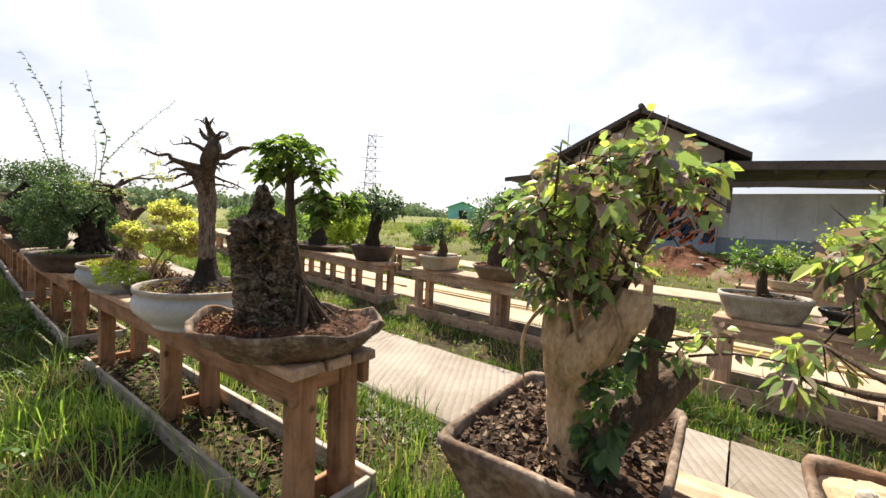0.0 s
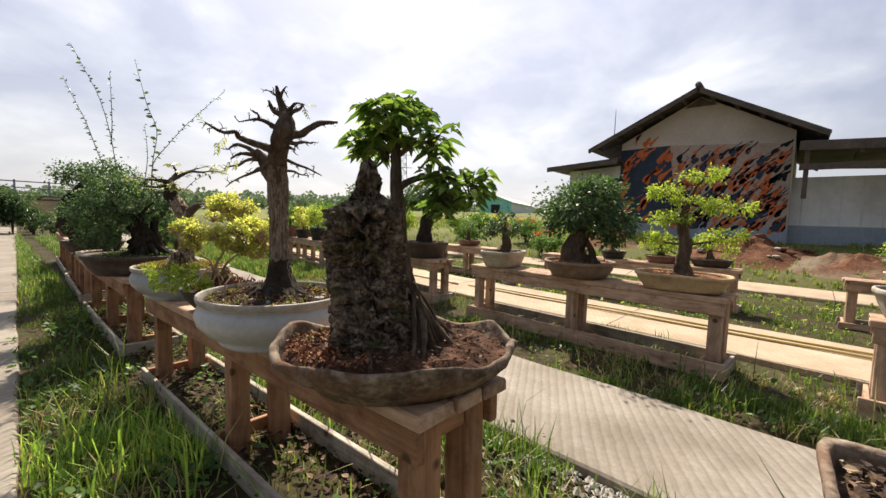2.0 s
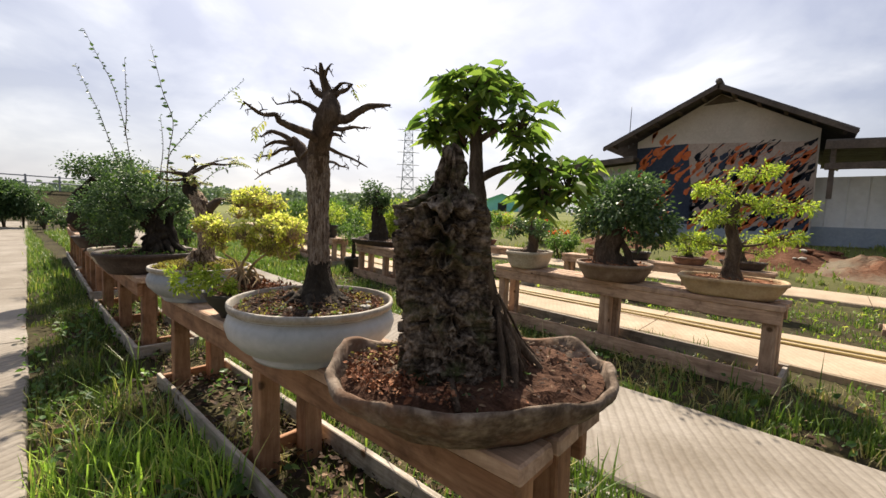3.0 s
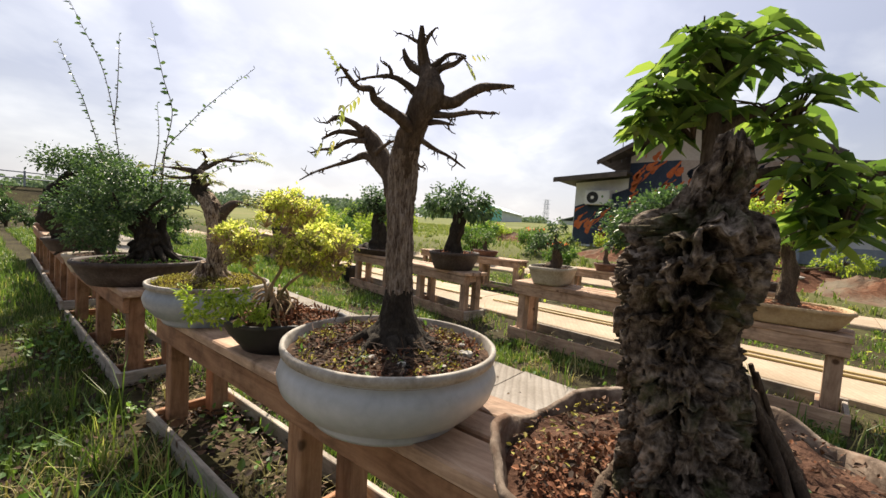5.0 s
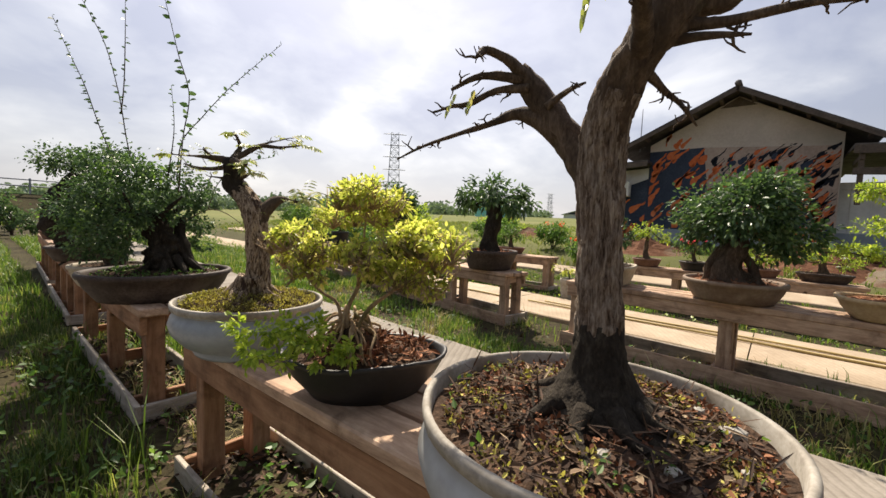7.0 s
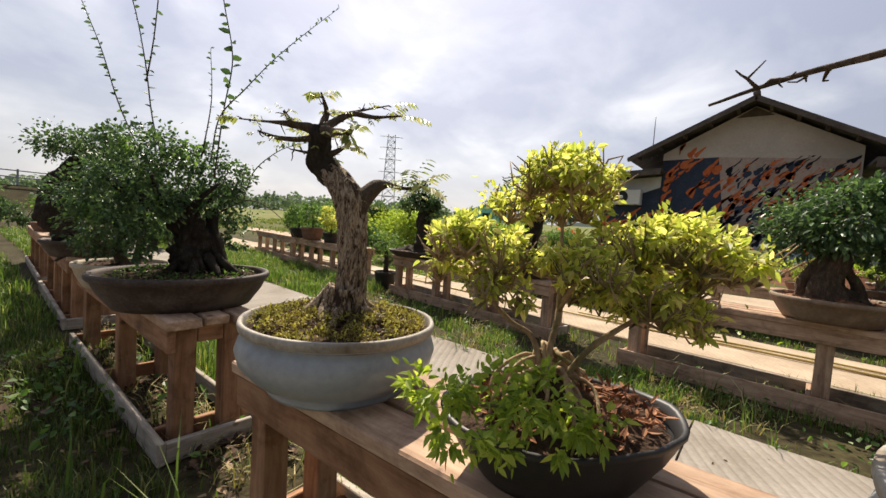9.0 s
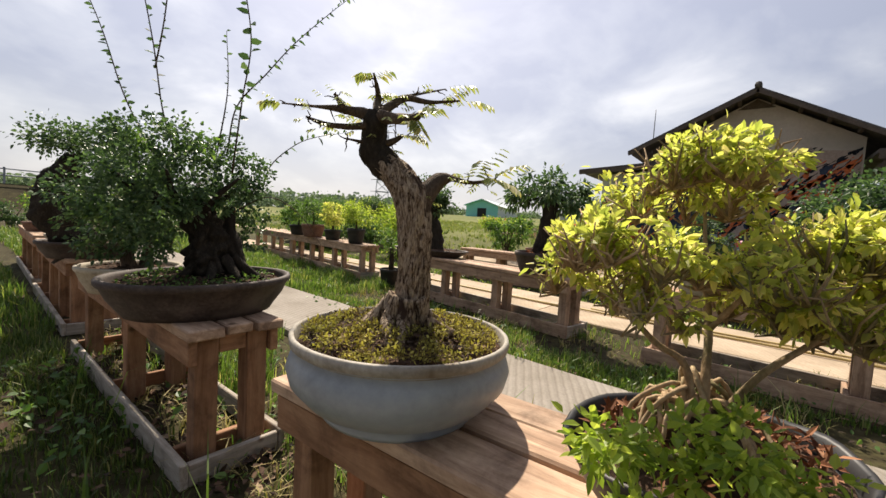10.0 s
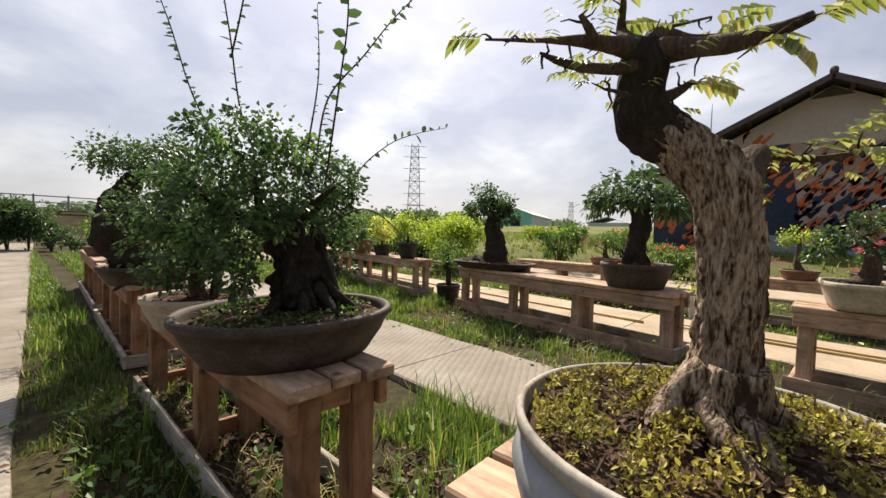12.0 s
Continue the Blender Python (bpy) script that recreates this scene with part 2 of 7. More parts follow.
GLAZE = surface("grey_white_glaze", [(0.3, (0.27, 0.285, 0.29)), (0.5, (0.37, 0.385, 0.39)), (0.7, (0.44, 0.455, 0.46))], (1, 1, 1), 4.0, 0.42, 0.05, 40, (0.24, 0.235, 0.22), 0.5, 0.3, 0.002, (0.56, 0.75))
GLAZE_BLUE = surface("blue_grey_glaze", [(0.3, (0.19, 0.21, 0.23)), (0.5, (0.27, 0.295, 0.315)), (0.7, (0.34, 0.365, 0.385))], (1, 1, 1), 4.0, 0.4, 0.05, 40, (0.17, 0.175, 0.17), 0.5, 0.3, 0.002, (0.56, 0.75))
RIM = surface("cream_rim", [(0.3, (0.18, 0.155, 0.125)), (0.5, (0.30, 0.27, 0.225)), (0.7, (0.42, 0.39, 0.34))], (1, 1, 1), 14.0, 0.75, 0.25, 90, (0.16, 0.12, 0.08), 0.3, 0, 0.003, (0.56, 0.72))
CREAM = surface("cream_pot", [(0.3, (0.22, 0.18, 0.13)), (0.5, (0.40, 0.345, 0.26)), (0.7, (0.54, 0.48, 0.38))], (1, 1, 1), 7.0, 0.75, 0.2, 60, (0.17, 0.13, 0.09), 0.3, 0, 0.003, (0.55, 0.75))
CLAY_DARK = surface("dark_brown_clay", [(0.3, (0.02, 0.014, 0.011)), (0.5, (0.048, 0.033, 0.026)), (0.72, (0.11, 0.082, 0.067))], (1, 1, 1), 8.0, 0.7, 0.3, 70, (0.11, 0.085, 0.065), 0.35, 0, 0.003, (0.56, 0.74))
CLAY_RED = surface("red_brown_clay", [(0.3, (0.07, 0.035, 0.025)), (0.5, (0.16, 0.08, 0.055)), (0.72, (0.27, 0.15, 0.11))], (1, 1, 1), 8.0, 0.7, 0.2, 70, None, 0.35)
BLACK_POT = surface("black_plastic", [(0.3, (0.010, 0.009, 0.009)), (0.6, (0.022, 0.02, 0.019)), (0.8, (0.06, 0.05, 0.045))], (1, 1, 1), 9.0, 0.5, 0.15, 60, (0.07, 0.055, 0.045), 0.4, 0, 0.002, (0.6, 0.8))
STONE_POT = surface("rough_stone_tray", [(0.34, (0.040, 0.028, 0.020)), (0.48, (0.112, 0.081, 0.060)), (0.60, (0.224, 0.174, 0.133)), (0.72, (0.352, 0.292, 0.231))], (1, 1, 1), 12.0, 0.92, 0.8, 45, (0.16, 0.085, 0.05), 0.15, 0.5, 0.01)
SOIL = surface("potting_soil", [(0.3, (0.018, 0.012, 0.009)), (0.5, (0.06, 0.038, 0.026)), (0.7, (0.15, 0.09, 0.06))], (1, 1, 1), 18.0, 0.97, 1.0, 110, None, 0.1, 0.3, 0.012)
TRAY_TAN = surface("tan_clay", [(0.3, (0.30, 0.20, 0.11)), (0.5, (0.42, 0.30, 0.17)), (0.7, (0.52, 0.40, 0.25))], (1, 1, 1), 9.0, 0.75, 0.3, 60, (0.22, 0.15, 0.09), 0.3, 0.0, 0.004)
BOWL_BROWN = surface("brown_clay", [(0.3, (0.13, 0.09, 0.06)), (0.5, (0.21, 0.15, 0.105)), (0.7, (0.29, 0.22, 0.16))], (1, 1, 1), 9.0, 0.75, 0.3, 60, (0.12, 0.07, 0.045), 0.3, 0.0, 0.004)
SOIL_BROWN = surface("brown_soil", [(0.3, (0.020, 0.011, 0.007)), (0.5, (0.063, 0.032, 0.021)), (0.7, (0.132, 0.071, 0.046))], (1, 1, 1), 18.0, 0.97, 1.0, 110, None, 0.1, 0.3, 0.012)
SOIL_RED = surface("red_soil", [(0.3, (0.10, 0.04, 0.022)), (0.5, (0.22, 0.095, 0.05)), (0.7, (0.36, 0.19, 0.11))], (1, 1, 1), 20.0, 0.97, 1.0, 110, (0.05, 0.03, 0.02), 0.1, 0.3, 0.012)
SAND = surface("sandy_soil", [(0.3, (0.30, 0.20, 0.12)), (0.5, (0.46, 0.33, 0.21)), (0.7, (0.58, 0.45, 0.31))], (1, 1, 1), 12.0, 0.95, 0.8, 90, None, 0.1)
PLASTER = surface("house_plaster", [(0.3, (0.43, 0.375, 0.33)), (0.5, (0.54, 0.48, 0.43)), (0.7, (0.61, 0.56, 0.51))], (1, 1, 1), 0.9, 0.9, 0.1, 14, (0.40, 0.37, 0.33), 0.2)
WALL_GREY = surface("grey_wall_sheet", [(0.3, (0.58, 0.59, 0.60)), (0.5, (0.70, 0.71, 0.72)), (0.7, (0.77, 0.78, 0.79))], (1, 1, 1), 0.7, 0.7, 0.1, 10, (0.42, 0.41, 0.39), 0.3)
WALL_BLUE = surface("blue_grey_base", [(0.3, (0.20, 0.24, 0.29)), (0.6, (0.30, 0.345, 0.40)), (0.8, (0.38, 0.42, 0.46))], (1, 1, 1), 1.0, 0.8, 0.1, 12, None, 0.3)
NAVY = surface("navy_paint", [(0.3, (0.022, 0.03, 0.05)), (0.6, (0.045, 0.06, 0.095)), (0.8, (0.09, 0.11, 0.15))], (1, 1, 1), 1.2, 0.85, 0.1, 14, None, 0.2)
MURAL_TAN = surface("mural_tan_paint", [(0.3, (0.27, 0.21, 0.18)), (0.55, (0.43, 0.345, 0.30)), (0.8, (0.52, 0.45, 0.40))], (1, 1, 1), 1.2, 0.9, 0.1, 14, None, 0.2)
ORANGE = surface("orange_paint", [(0.3, (0.42, 0.09, 0.03)), (0.55, (0.60, 0.16, 0.06)), (0.8, (0.62, 0.26, 0.14))], (1, 1, 1), 2.0, 0.85, 0.1, 14, None, 0.2)
INK = surface("black_paint", [(0.3, (0.010, 0.012, 0.02)), (0.6, (0.022, 0.025, 0.036)), (0.8, (0.05, 0.05, 0.06))], (1, 1, 1), 2.0, 0.85, 0.1, 14, None, 0.2)
ROOF = surface("weathered_roof", [(0.3, (0.06, 0.055, 0.052)), (0.55, (0.12, 0.11, 0.105)), (0.8, (0.21, 0.19, 0.175))], (1, 1, 1), 2.5, 0.85, 0.3, 20, (0.05, 0.04, 0.035), 0.2)
ROOF_WOOD = surface("dark_roof_timber", [(0.3, (0.06, 0.048, 0.042)), (0.6, (0.13, 0.105, 0.088)), (0.8, (0.21, 0.175, 0.15))], (1, 1, 1), 3.0, 0.85, 0.2, 20, None, 0.2)
AC_WHITE = surface("ac_white", [(0.3, (0.66, 0.66, 0.64)), (0.7, (0.78, 0.78, 0.76))], (1, 1, 1), 3.0, 0.5, 0.03, 20, None, 0.4)
GRILLE = surface("grille_black", [(0.3, (0.015, 0.015, 0.016)), (0.7, (0.035, 0.035, 0.037))], (1, 1, 1), 9.0, 0.6, 0.05, 30)
STEEL = surface("galvanised_steel", [(0.3, (0.20, 0.22, 0.26)), (0.7, (0.30, 0.325, 0.37))], (1, 1, 1), 1.0, 0.6, 0.0, 8)
GREEN_SHED = surface("green_sheet", [(0.3, (0.204, 0.621, 0.580)), (0.7, (0.306, 0.743, 0.696))], (1, 1, 1), 0.5, 0.7, 0.05, 6)
GREY_SHED = surface("grey_sheet", [(0.3, (0.486, 0.546, 0.587)), (0.7, (0.634, 0.689, 0.712))], (1, 1, 1), 0.5, 0.7, 0.05, 6)
BAMBOO = surface("yellow_bamboo", [(0.3, (0.34, 0.24, 0.09)), (0.6, (0.50, 0.38, 0.16)), (0.8, (0.60, 0.48, 0.24))], (8, 0.6, 8), 3.0, 0.55, 0.1, 20, None, 0.35)
STONES = surface("pale_pebble", [(0.3, (0.22, 0.20, 0.17)), (0.6, (0.42, 0.39, 0.34)), (0.8, (0.58, 0.55, 0.5))], (1, 1, 1), 20.0, 0.9, 0.4, 60)
DIRT = surface("red_dirt_heap", [(0.3, (0.053, 0.022, 0.012)), (0.5, (0.112, 0.050, 0.028)), (0.7, (0.188, 0.096, 0.058))], (1, 1, 1), 2.5, 0.97, 1.0, 18, (0.17, 0.14, 0.10), 0.1, 0.3, 0.03)


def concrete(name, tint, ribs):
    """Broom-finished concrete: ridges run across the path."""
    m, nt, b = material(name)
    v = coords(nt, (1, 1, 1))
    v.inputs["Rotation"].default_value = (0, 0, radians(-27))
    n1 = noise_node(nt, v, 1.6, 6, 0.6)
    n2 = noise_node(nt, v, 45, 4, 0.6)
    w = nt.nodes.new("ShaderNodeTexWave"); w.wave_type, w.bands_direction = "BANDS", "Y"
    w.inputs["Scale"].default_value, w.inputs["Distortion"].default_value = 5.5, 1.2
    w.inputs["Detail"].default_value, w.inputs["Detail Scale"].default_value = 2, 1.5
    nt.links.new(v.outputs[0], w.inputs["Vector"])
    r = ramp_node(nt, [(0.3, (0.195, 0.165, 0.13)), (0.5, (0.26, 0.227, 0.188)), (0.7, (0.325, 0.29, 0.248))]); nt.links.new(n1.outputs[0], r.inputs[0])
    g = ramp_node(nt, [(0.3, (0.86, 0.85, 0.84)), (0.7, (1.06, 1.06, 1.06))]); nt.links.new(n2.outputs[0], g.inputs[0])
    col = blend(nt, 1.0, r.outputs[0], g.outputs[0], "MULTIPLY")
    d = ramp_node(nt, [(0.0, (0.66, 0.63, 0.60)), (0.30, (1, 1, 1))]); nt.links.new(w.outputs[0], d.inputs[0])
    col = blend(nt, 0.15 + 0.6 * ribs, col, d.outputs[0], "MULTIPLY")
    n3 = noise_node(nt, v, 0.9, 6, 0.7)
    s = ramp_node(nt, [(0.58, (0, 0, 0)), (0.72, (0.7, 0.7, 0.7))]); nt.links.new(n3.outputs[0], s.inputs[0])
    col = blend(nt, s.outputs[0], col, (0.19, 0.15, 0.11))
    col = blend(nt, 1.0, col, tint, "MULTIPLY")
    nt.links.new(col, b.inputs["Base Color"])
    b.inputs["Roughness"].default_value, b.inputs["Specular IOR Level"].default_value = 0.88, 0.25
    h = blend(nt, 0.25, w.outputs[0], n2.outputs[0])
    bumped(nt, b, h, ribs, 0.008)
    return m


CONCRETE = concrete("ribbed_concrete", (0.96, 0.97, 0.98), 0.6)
# smooth back paths: the sunlight on them is put into a brighter, warmer tint
CONCRETE_SUNLIT = concrete("sunlit_smooth_concrete", (1.52, 1.37, 1.18), 0.15)


def ground_material():
    m, nt, b = material("soil_and_grass_ground")
    v = coords(nt, (1, 1, 1), False)
    n1 = noise_node(nt, v, 0.9, 7, 0.65)
    n2 = noise_node(nt, v, 14, 5, 0.65)
    n3 = noise_node(nt, v, 0.06, 5, 0.6)
    r = ramp_node(nt, [(0.32, (0.016, 0.012, 0.008)), (0.48, (0.04, 0.033, 0.017)), (0.6, (0.07, 0.062, 0.028)), (0.75, (0.13, 0.11, 0.06))])
    mixv = blend(nt, 0.5, n1.outputs[0], n2.outputs[0]); nt.links.new(mixv, r.inputs[0])
    far = ramp_node(nt, [(0.35, (0.15, 0.185, 0.05)), (0.55, (0.22, 0.245, 0.075)), (0.7, (0.31, 0.28, 0.12))]); nt.links.new(n3.outputs[0], far.inputs[0])
    sep = nt.nodes.new("ShaderNodeSeparateXYZ"); nt.links.new(v.outputs[0], sep.inputs[0])
    mr = nt.nodes.new("ShaderNodeMapRange"); mr.inputs[1].default_value, mr.inputs[2].default_value = 8.0, 16.0
    nt.links.new(sep.outputs[0], mr.inputs[0])
    far2 = blend(nt, 0.45, far.outputs[0], r.outputs[0], "MIX")
    col = blend(nt, mr.outputs[0], r.outputs[0], far2)
    nt.links.new(col, b.inputs["Base Color"])
    b.inputs["Roughness"].default_value, b.inputs["Specular IOR Level"].default_value = 0.95, 0.1
    bumped(nt, b, mixv, 0.8, 0.03)
    return m


GROUND = ground_material()

# ---- building helpers ----
def mesh_object(name, verts, faces, mat, parent=None, label="", smooth=False, kind=""):
    me = bpy.data.meshes.new(name)
    me.from_pydata([tuple(map(float, v)) for v in verts] if not isinstance(verts, np.ndarray) else verts.tolist(), [], faces if not isinstance(faces, np.ndarray) else faces.tolist())
    me.materials.append(mat)
    if smooth:
        me.polygons.foreach_set("use_smooth", [True] * len(me.polygons))
    me.update()
    ob = new(name, me)
    ob.parent = parent
    return tagged(ob, label=label, kind=kind)


def part(name, bm, mat, parent, label="", smooth=False, kind=""):
    me = bpy.data.meshes.new(name)
    bm.to_mesh(me); bm.free()
    me.materials.append(mat)
    if smooth:
        me.polygons.foreach_set("use_smooth", [True] * len(me.polygons))
    ob = new(name, me)
    ob.parent = parent
    return tagged(ob, label=label, kind=kind)


def thing(name, m, label, category, group=""):
    ob = new(name)
    ob.matrix_world = m
    ob.empty_display_size = 0.1
    return tagged(ob, label=label, category=category, group=group)


def box(bm, lo, hi, bevel=0.004, jitter=0.0, rng=random):
    r = bmesh.ops.create_cube(bm, size=1.0)
    vs = r["verts"]
    for v in vs:
        v.co = Vector([lo[k] + (v.co[k] + 0.5) * (hi[k] - lo[k]) + rng.uniform(-jitter, jitter) for k in range(3)])
    if bevel:
        es = list({e for v in vs for e in v.link_edges})
        bmesh.ops.bevel(bm, geom=es, offset=bevel, segments=1, affect="EDGES", profile=0.5)


def board(name, parent, lo, hi, mat, rng, bevel=0.004, jitter=0.002, label=""):
    bm = bmesh.new()
    box(bm, lo, hi, bevel, jitter, rng)
    return part(name, bm, mat, parent, label)


def catmull(pts, radii, step):
    """Smooth path through points with radii."""
    P = [Vector(p) for p in pts]
    P = [P[0] * 2 - P[1]] + P + [P[-1] * 2 - P[-2]]
    R = [radii[0]] + list(radii) + [radii[-1]]
    out, rad = [], []
    for i in range(1, len(P) - 2):
        n = max(1, int((P[i + 1] - P[i]).length / step))
        for k in range(n):
            t = k / n
            a, b, c, d = P[i - 1], P[i], P[i + 1], P[i + 2]
            out.append(0.5 * ((2 * b) + (c - a) * t + (2 * a - 5 * b + 4 * c - d) * t * t + (3 * b - a - 3 * c + d) * t ** 3))
            rad.append(R[i] + (R[i + 1] - R[i]) * t)
    out.append(P[-2]); rad.append(R[-2])
    return out, rad


def tube(store, pts, radii, segs=8, rough=0.0, step=0.02, freq=30.0, flare=None):
    """Adds a tapered, knobbly limb to store = (verts, faces)."""
    verts, faces = store
    path, rad = catmull(pts, radii, step)
    up = Vector((0.31, 0.17, 0.93)).normalized()
    base = len(verts)
    side = None
    for i, p in enumerate(path):
        t = (path[min(i + 1, len(path) - 1)] - path[max(i - 1, 0)]).normalized()
        if side is None:
            side = t.cross(Vector((1, 0, 0)) if abs(t.x) < 0.8 else Vector((0, 1, 0))).normalized()
        side = (side - t * side.dot(t)).normalized()
        other = t.cross(side)
        for k in range(segs):
            a = 2 * math.pi * k / segs
            d = side * math.cos(a) + other * math.sin(a)
            r = rad[i]
            if rough:
                q = Vector((p.x * freq * 0.5 + d.x * 2.2, p.y * freq * 0.5 + d.y * 2.2, p.z * freq * 0.3 + d.z))
                r *= 1 + rough * (noise.noise(q) + 0.6 * noise.noise(q * 2.7))
                if segs >= 60:      # loose bark plates
                    w = Vector((d.x * 7.5, d.y * 7.5, p.z * 38))
                    k = noise.noise(w) + 0.5 * noise.noise(w * 2.3)
                    r *= 1 + 0.075 * min(1.0, max(0.0, (k + 0.05) / 0.16)) - 0.05 * min(1.0, max(0.0, (-k - 0.25) / 0.2))
                elif segs >= 20:
                    w = Vector((d.x * 5.5, d.y * 5.5, p.z * 26))
                    r *= 1 + 0.10 * (0.35 - abs(noise.noise(w)) * 1.6 - 0.5 * abs(noise.noise(w * 2.1)))
            if flare and i < flare[0]:
                f = 1 - i / flare[0]
                r *= 1 + f * f * (flare[1] + flare[2] * math.sin(a * flare[3] + 0.7))
            verts.append(p + d * max(r, 0.0008))
    n = len(path)
    for i in range(n - 1):
        for k in range(segs):
            a, b = base + i * segs + k, base + i * segs + (k + 1) % segs
            faces.append((a, b, b + segs, a + segs))
    faces.append(tuple(base + (n - 1) * segs + k for k in range(segs)))
    faces.append(tuple(base + k for k in reversed(range(segs))))


def limb(name, parent, pts, radii, mat, segs=8, rough=0.15, step=0.02, freq=30.0, flare=None, label=""):
    st = ([], [])
    tube(st, pts, radii, segs, rough, step, freq, flare)
    return mesh_object(name, st[0], st[1], mat, parent, label, True)


# leaf outline: pointed oval, folded along its midrib
LEAF_S = np.array([0.0, 0.30, 0.66, 1.0, 0.66, 0.30])
LEAF_W = np.array([0.0, 1.0, 0.78, 0.0, -0.78, -1.0])


def leaves(name, parent, centers, normals, axes, length, width, mat, fold=0.25, droop=0.25, label="", kind="stuff"):
    """One mesh of many folded leaves. axes: way each leaf points; normals: way its face looks."""
    c, n, a = (np.asarray(k, float) for k in (centers, normals, axes))
    a = a / np.linalg.norm(a, axis=1, keepdims=True)
    s = np.cross(n, a); s /= np.linalg.norm(s, axis=1, keepdims=True) + 1e-9
    n = np.cross(a, s)
    L = np.broadcast_to(np.asarray(length, float), (len(c),))[:, None, None]
    W = np.broadcast_to(np.asarray(width, float), (len(c),))[:, None, None] * 0.5
    S, Wd = LEAF_S[None, :, None], LEAF_W[None, :, None]
    v = c[:, None, :] + a[:, None, :] * L * S + s[:, None, :] * W * Wd + n[:, None, :] * (W * np.abs(Wd) * fold)
    v[:, :, 2] -= (L * droop * S ** 2)[:, :, 0]
    m = len(c)
    base = np.arange(m)[:, None] * 6
    f = np.concatenate([base + np.array([[0, 1, 2, 3]]), base + np.array([[0, 3, 4, 5]])])
    return mesh_object(name, v.reshape(-1, 3), f, mat, parent, label, False, kind)


def unit(rs, n):
    d = rs.normal(size=(n, 3))
    return d / np.linalg.norm(d, axis=1, keepdims=True)


def foliage(name, parent, pads, per_m2, length, mat, seed, width=0.5, droop=0.3, up=0.6, shell=0.55, label="", hang=0.0):
    """Leaves in uneven pads: (centre, radii). Each pad is a cluster of smaller tufts with gaps."""
    rs = np.random.RandomState(seed)
    C, Nn, A = [], [], []
    for (c, r) in pads:
        c, r = np.array(c, float), np.array(r, float)
        n = int(per_m2 * (r[0] * r[1] + r[0] * r[2] + r[1] * r[2]) * 4.2)
        tufts = max(5, int(n / 34))
        td = unit(rs, tufts) * (rs.uniform(shell, 1.06, (tufts, 1)))
        tc = c + td * r
        tr = np.mean(r) * rs.uniform(0.16, 0.36, tufts)
        pick = rs.randint(0, tufts, n)
        off = rs.normal(size=(n, 3)) * 0.62
        p = tc[pick] + off * tr[pick][:, None]
        out = (p - c) / r
        out /= np.linalg.norm(out, axis=1, keepdims=True) + 1e-9
        loc = off / (np.linalg.norm(off, axis=1, keepdims=True) + 1e-9)
        ax = out * 0.7 + loc * 0.6 + rs.normal(size=(n, 3)) * 0.55 + np.array([0, 0, -hang])
        nn = np.array([0, 0, 1.0]) * up + rs.normal(size=(n, 3)) * 0.5 + out * 0.3
        C.append(p); Nn.append(nn); A.append(ax)
    C, Nn, A = map(np.concatenate, (C, Nn, A))
    ln = length * rs.uniform(0.55, 1.25, len(C))
    return leaves(name, parent, C, Nn, A, ln, ln * width, mat, 0.25, droop, label)


def pot(parent, mats, profile, rx, ry, segs=48, rough=0.0, square=0.0, rim_from=None, seed=1, wave=0.0):
    """A turned pot: profile of (radius share, height) from the foot up and over the lip inside. The lip is a part of its own."""
    def ring_point(k, s, z):
        a = 2 * math.pi * k / segs
        ca, sa = math.cos(a), math.sin(a)
        if square:
            f = (abs(ca) ** square + abs(sa) ** square) ** (-1.0 / square)
        else:
            f = 1.0
        x, y = ca * f * rx * s, sa * f * ry * s
        if rough:
            q = Vector((x * 9 + seed, y * 9, z * 12))
            g = 1 + rough * (noise.noise(q) + 0.5 * noise.noise(q * 2.6))
            x, y = x * g, y * g
            z = z + wave * s * noise.noise(Vector((ca * 2.3 + seed, sa * 2.3, 0.5))) * (1 if z > 0.04 else 0)
        return (x, y, z)

    def lathe(name, prof, mat, par, label=""):
        v = [ring_point(k, s, z) for s, z in prof for k in range(segs)]
        f = []
        for i in range(len(prof) - 1):
            for k in range(segs):
                a, b = i * segs + k, i * segs + (k + 1) % segs
                f.append((a, b, b + segs, a + segs))
        f.append(tuple(reversed(range(segs))))
        return mesh_object(name, v, f, mat, par, label, True)

    cut = rim_from if rim_from is not None else len(profile)
    body = lathe("pot", profile[:cut + 1] if rim_from is not None else profile, mats[0], parent)
    if rim_from is not None:
        prof = profile[cut:]
        v = [ring_point(k, s, z) for s, z in prof for k in range(segs)]
        f = [(i * segs + k, i * segs + (k + 1) % segs, (i + 1) * segs + (k + 1) % segs, (i + 1) * segs + k) for i in range(len(prof) - 1) for k in range(segs)]
        mesh_object("rim", v, f, mats[1], body, "", True)
    return body


def soil(parent, rx, ry, z, mat, height=0.02, square=0.0, seed=1, segs=40, bump=0.012):
    rings = 9
    v = [(0, 0, z + height)]
    for i in range(1, rings + 1):
        s = i / rings
        for k in range(segs):
            a = 2 * math.pi * k / segs
            ca, sa = math.cos(a), math.sin(a)
            f = (abs(ca) ** square + abs(sa) ** square) ** (-1.0 / square) if square else 1.0
            x, y = ca * f * rx * s, sa * f * ry * s
            h = z + height * (1 - s * s) + bump * (noise.noise(Vector((x * 22 + seed, y * 22, 0.3))) + 0.7 * noise.noise(Vector((x * 55 + seed, y * 55, 1.3))))
            v.append((x, y, h))
    f = [(0, 1 + k, 1 + (k + 1) % segs) for k in range(segs)]
    for i in range(rings - 1):
        for k in range(segs):
            a, b = 1 + i * segs + k, 1 + i * segs + (k + 1) % segs
            f.append((a, b, b + segs, a + segs))
    return mesh_object("soil", v, f, mat, parent, "", False)


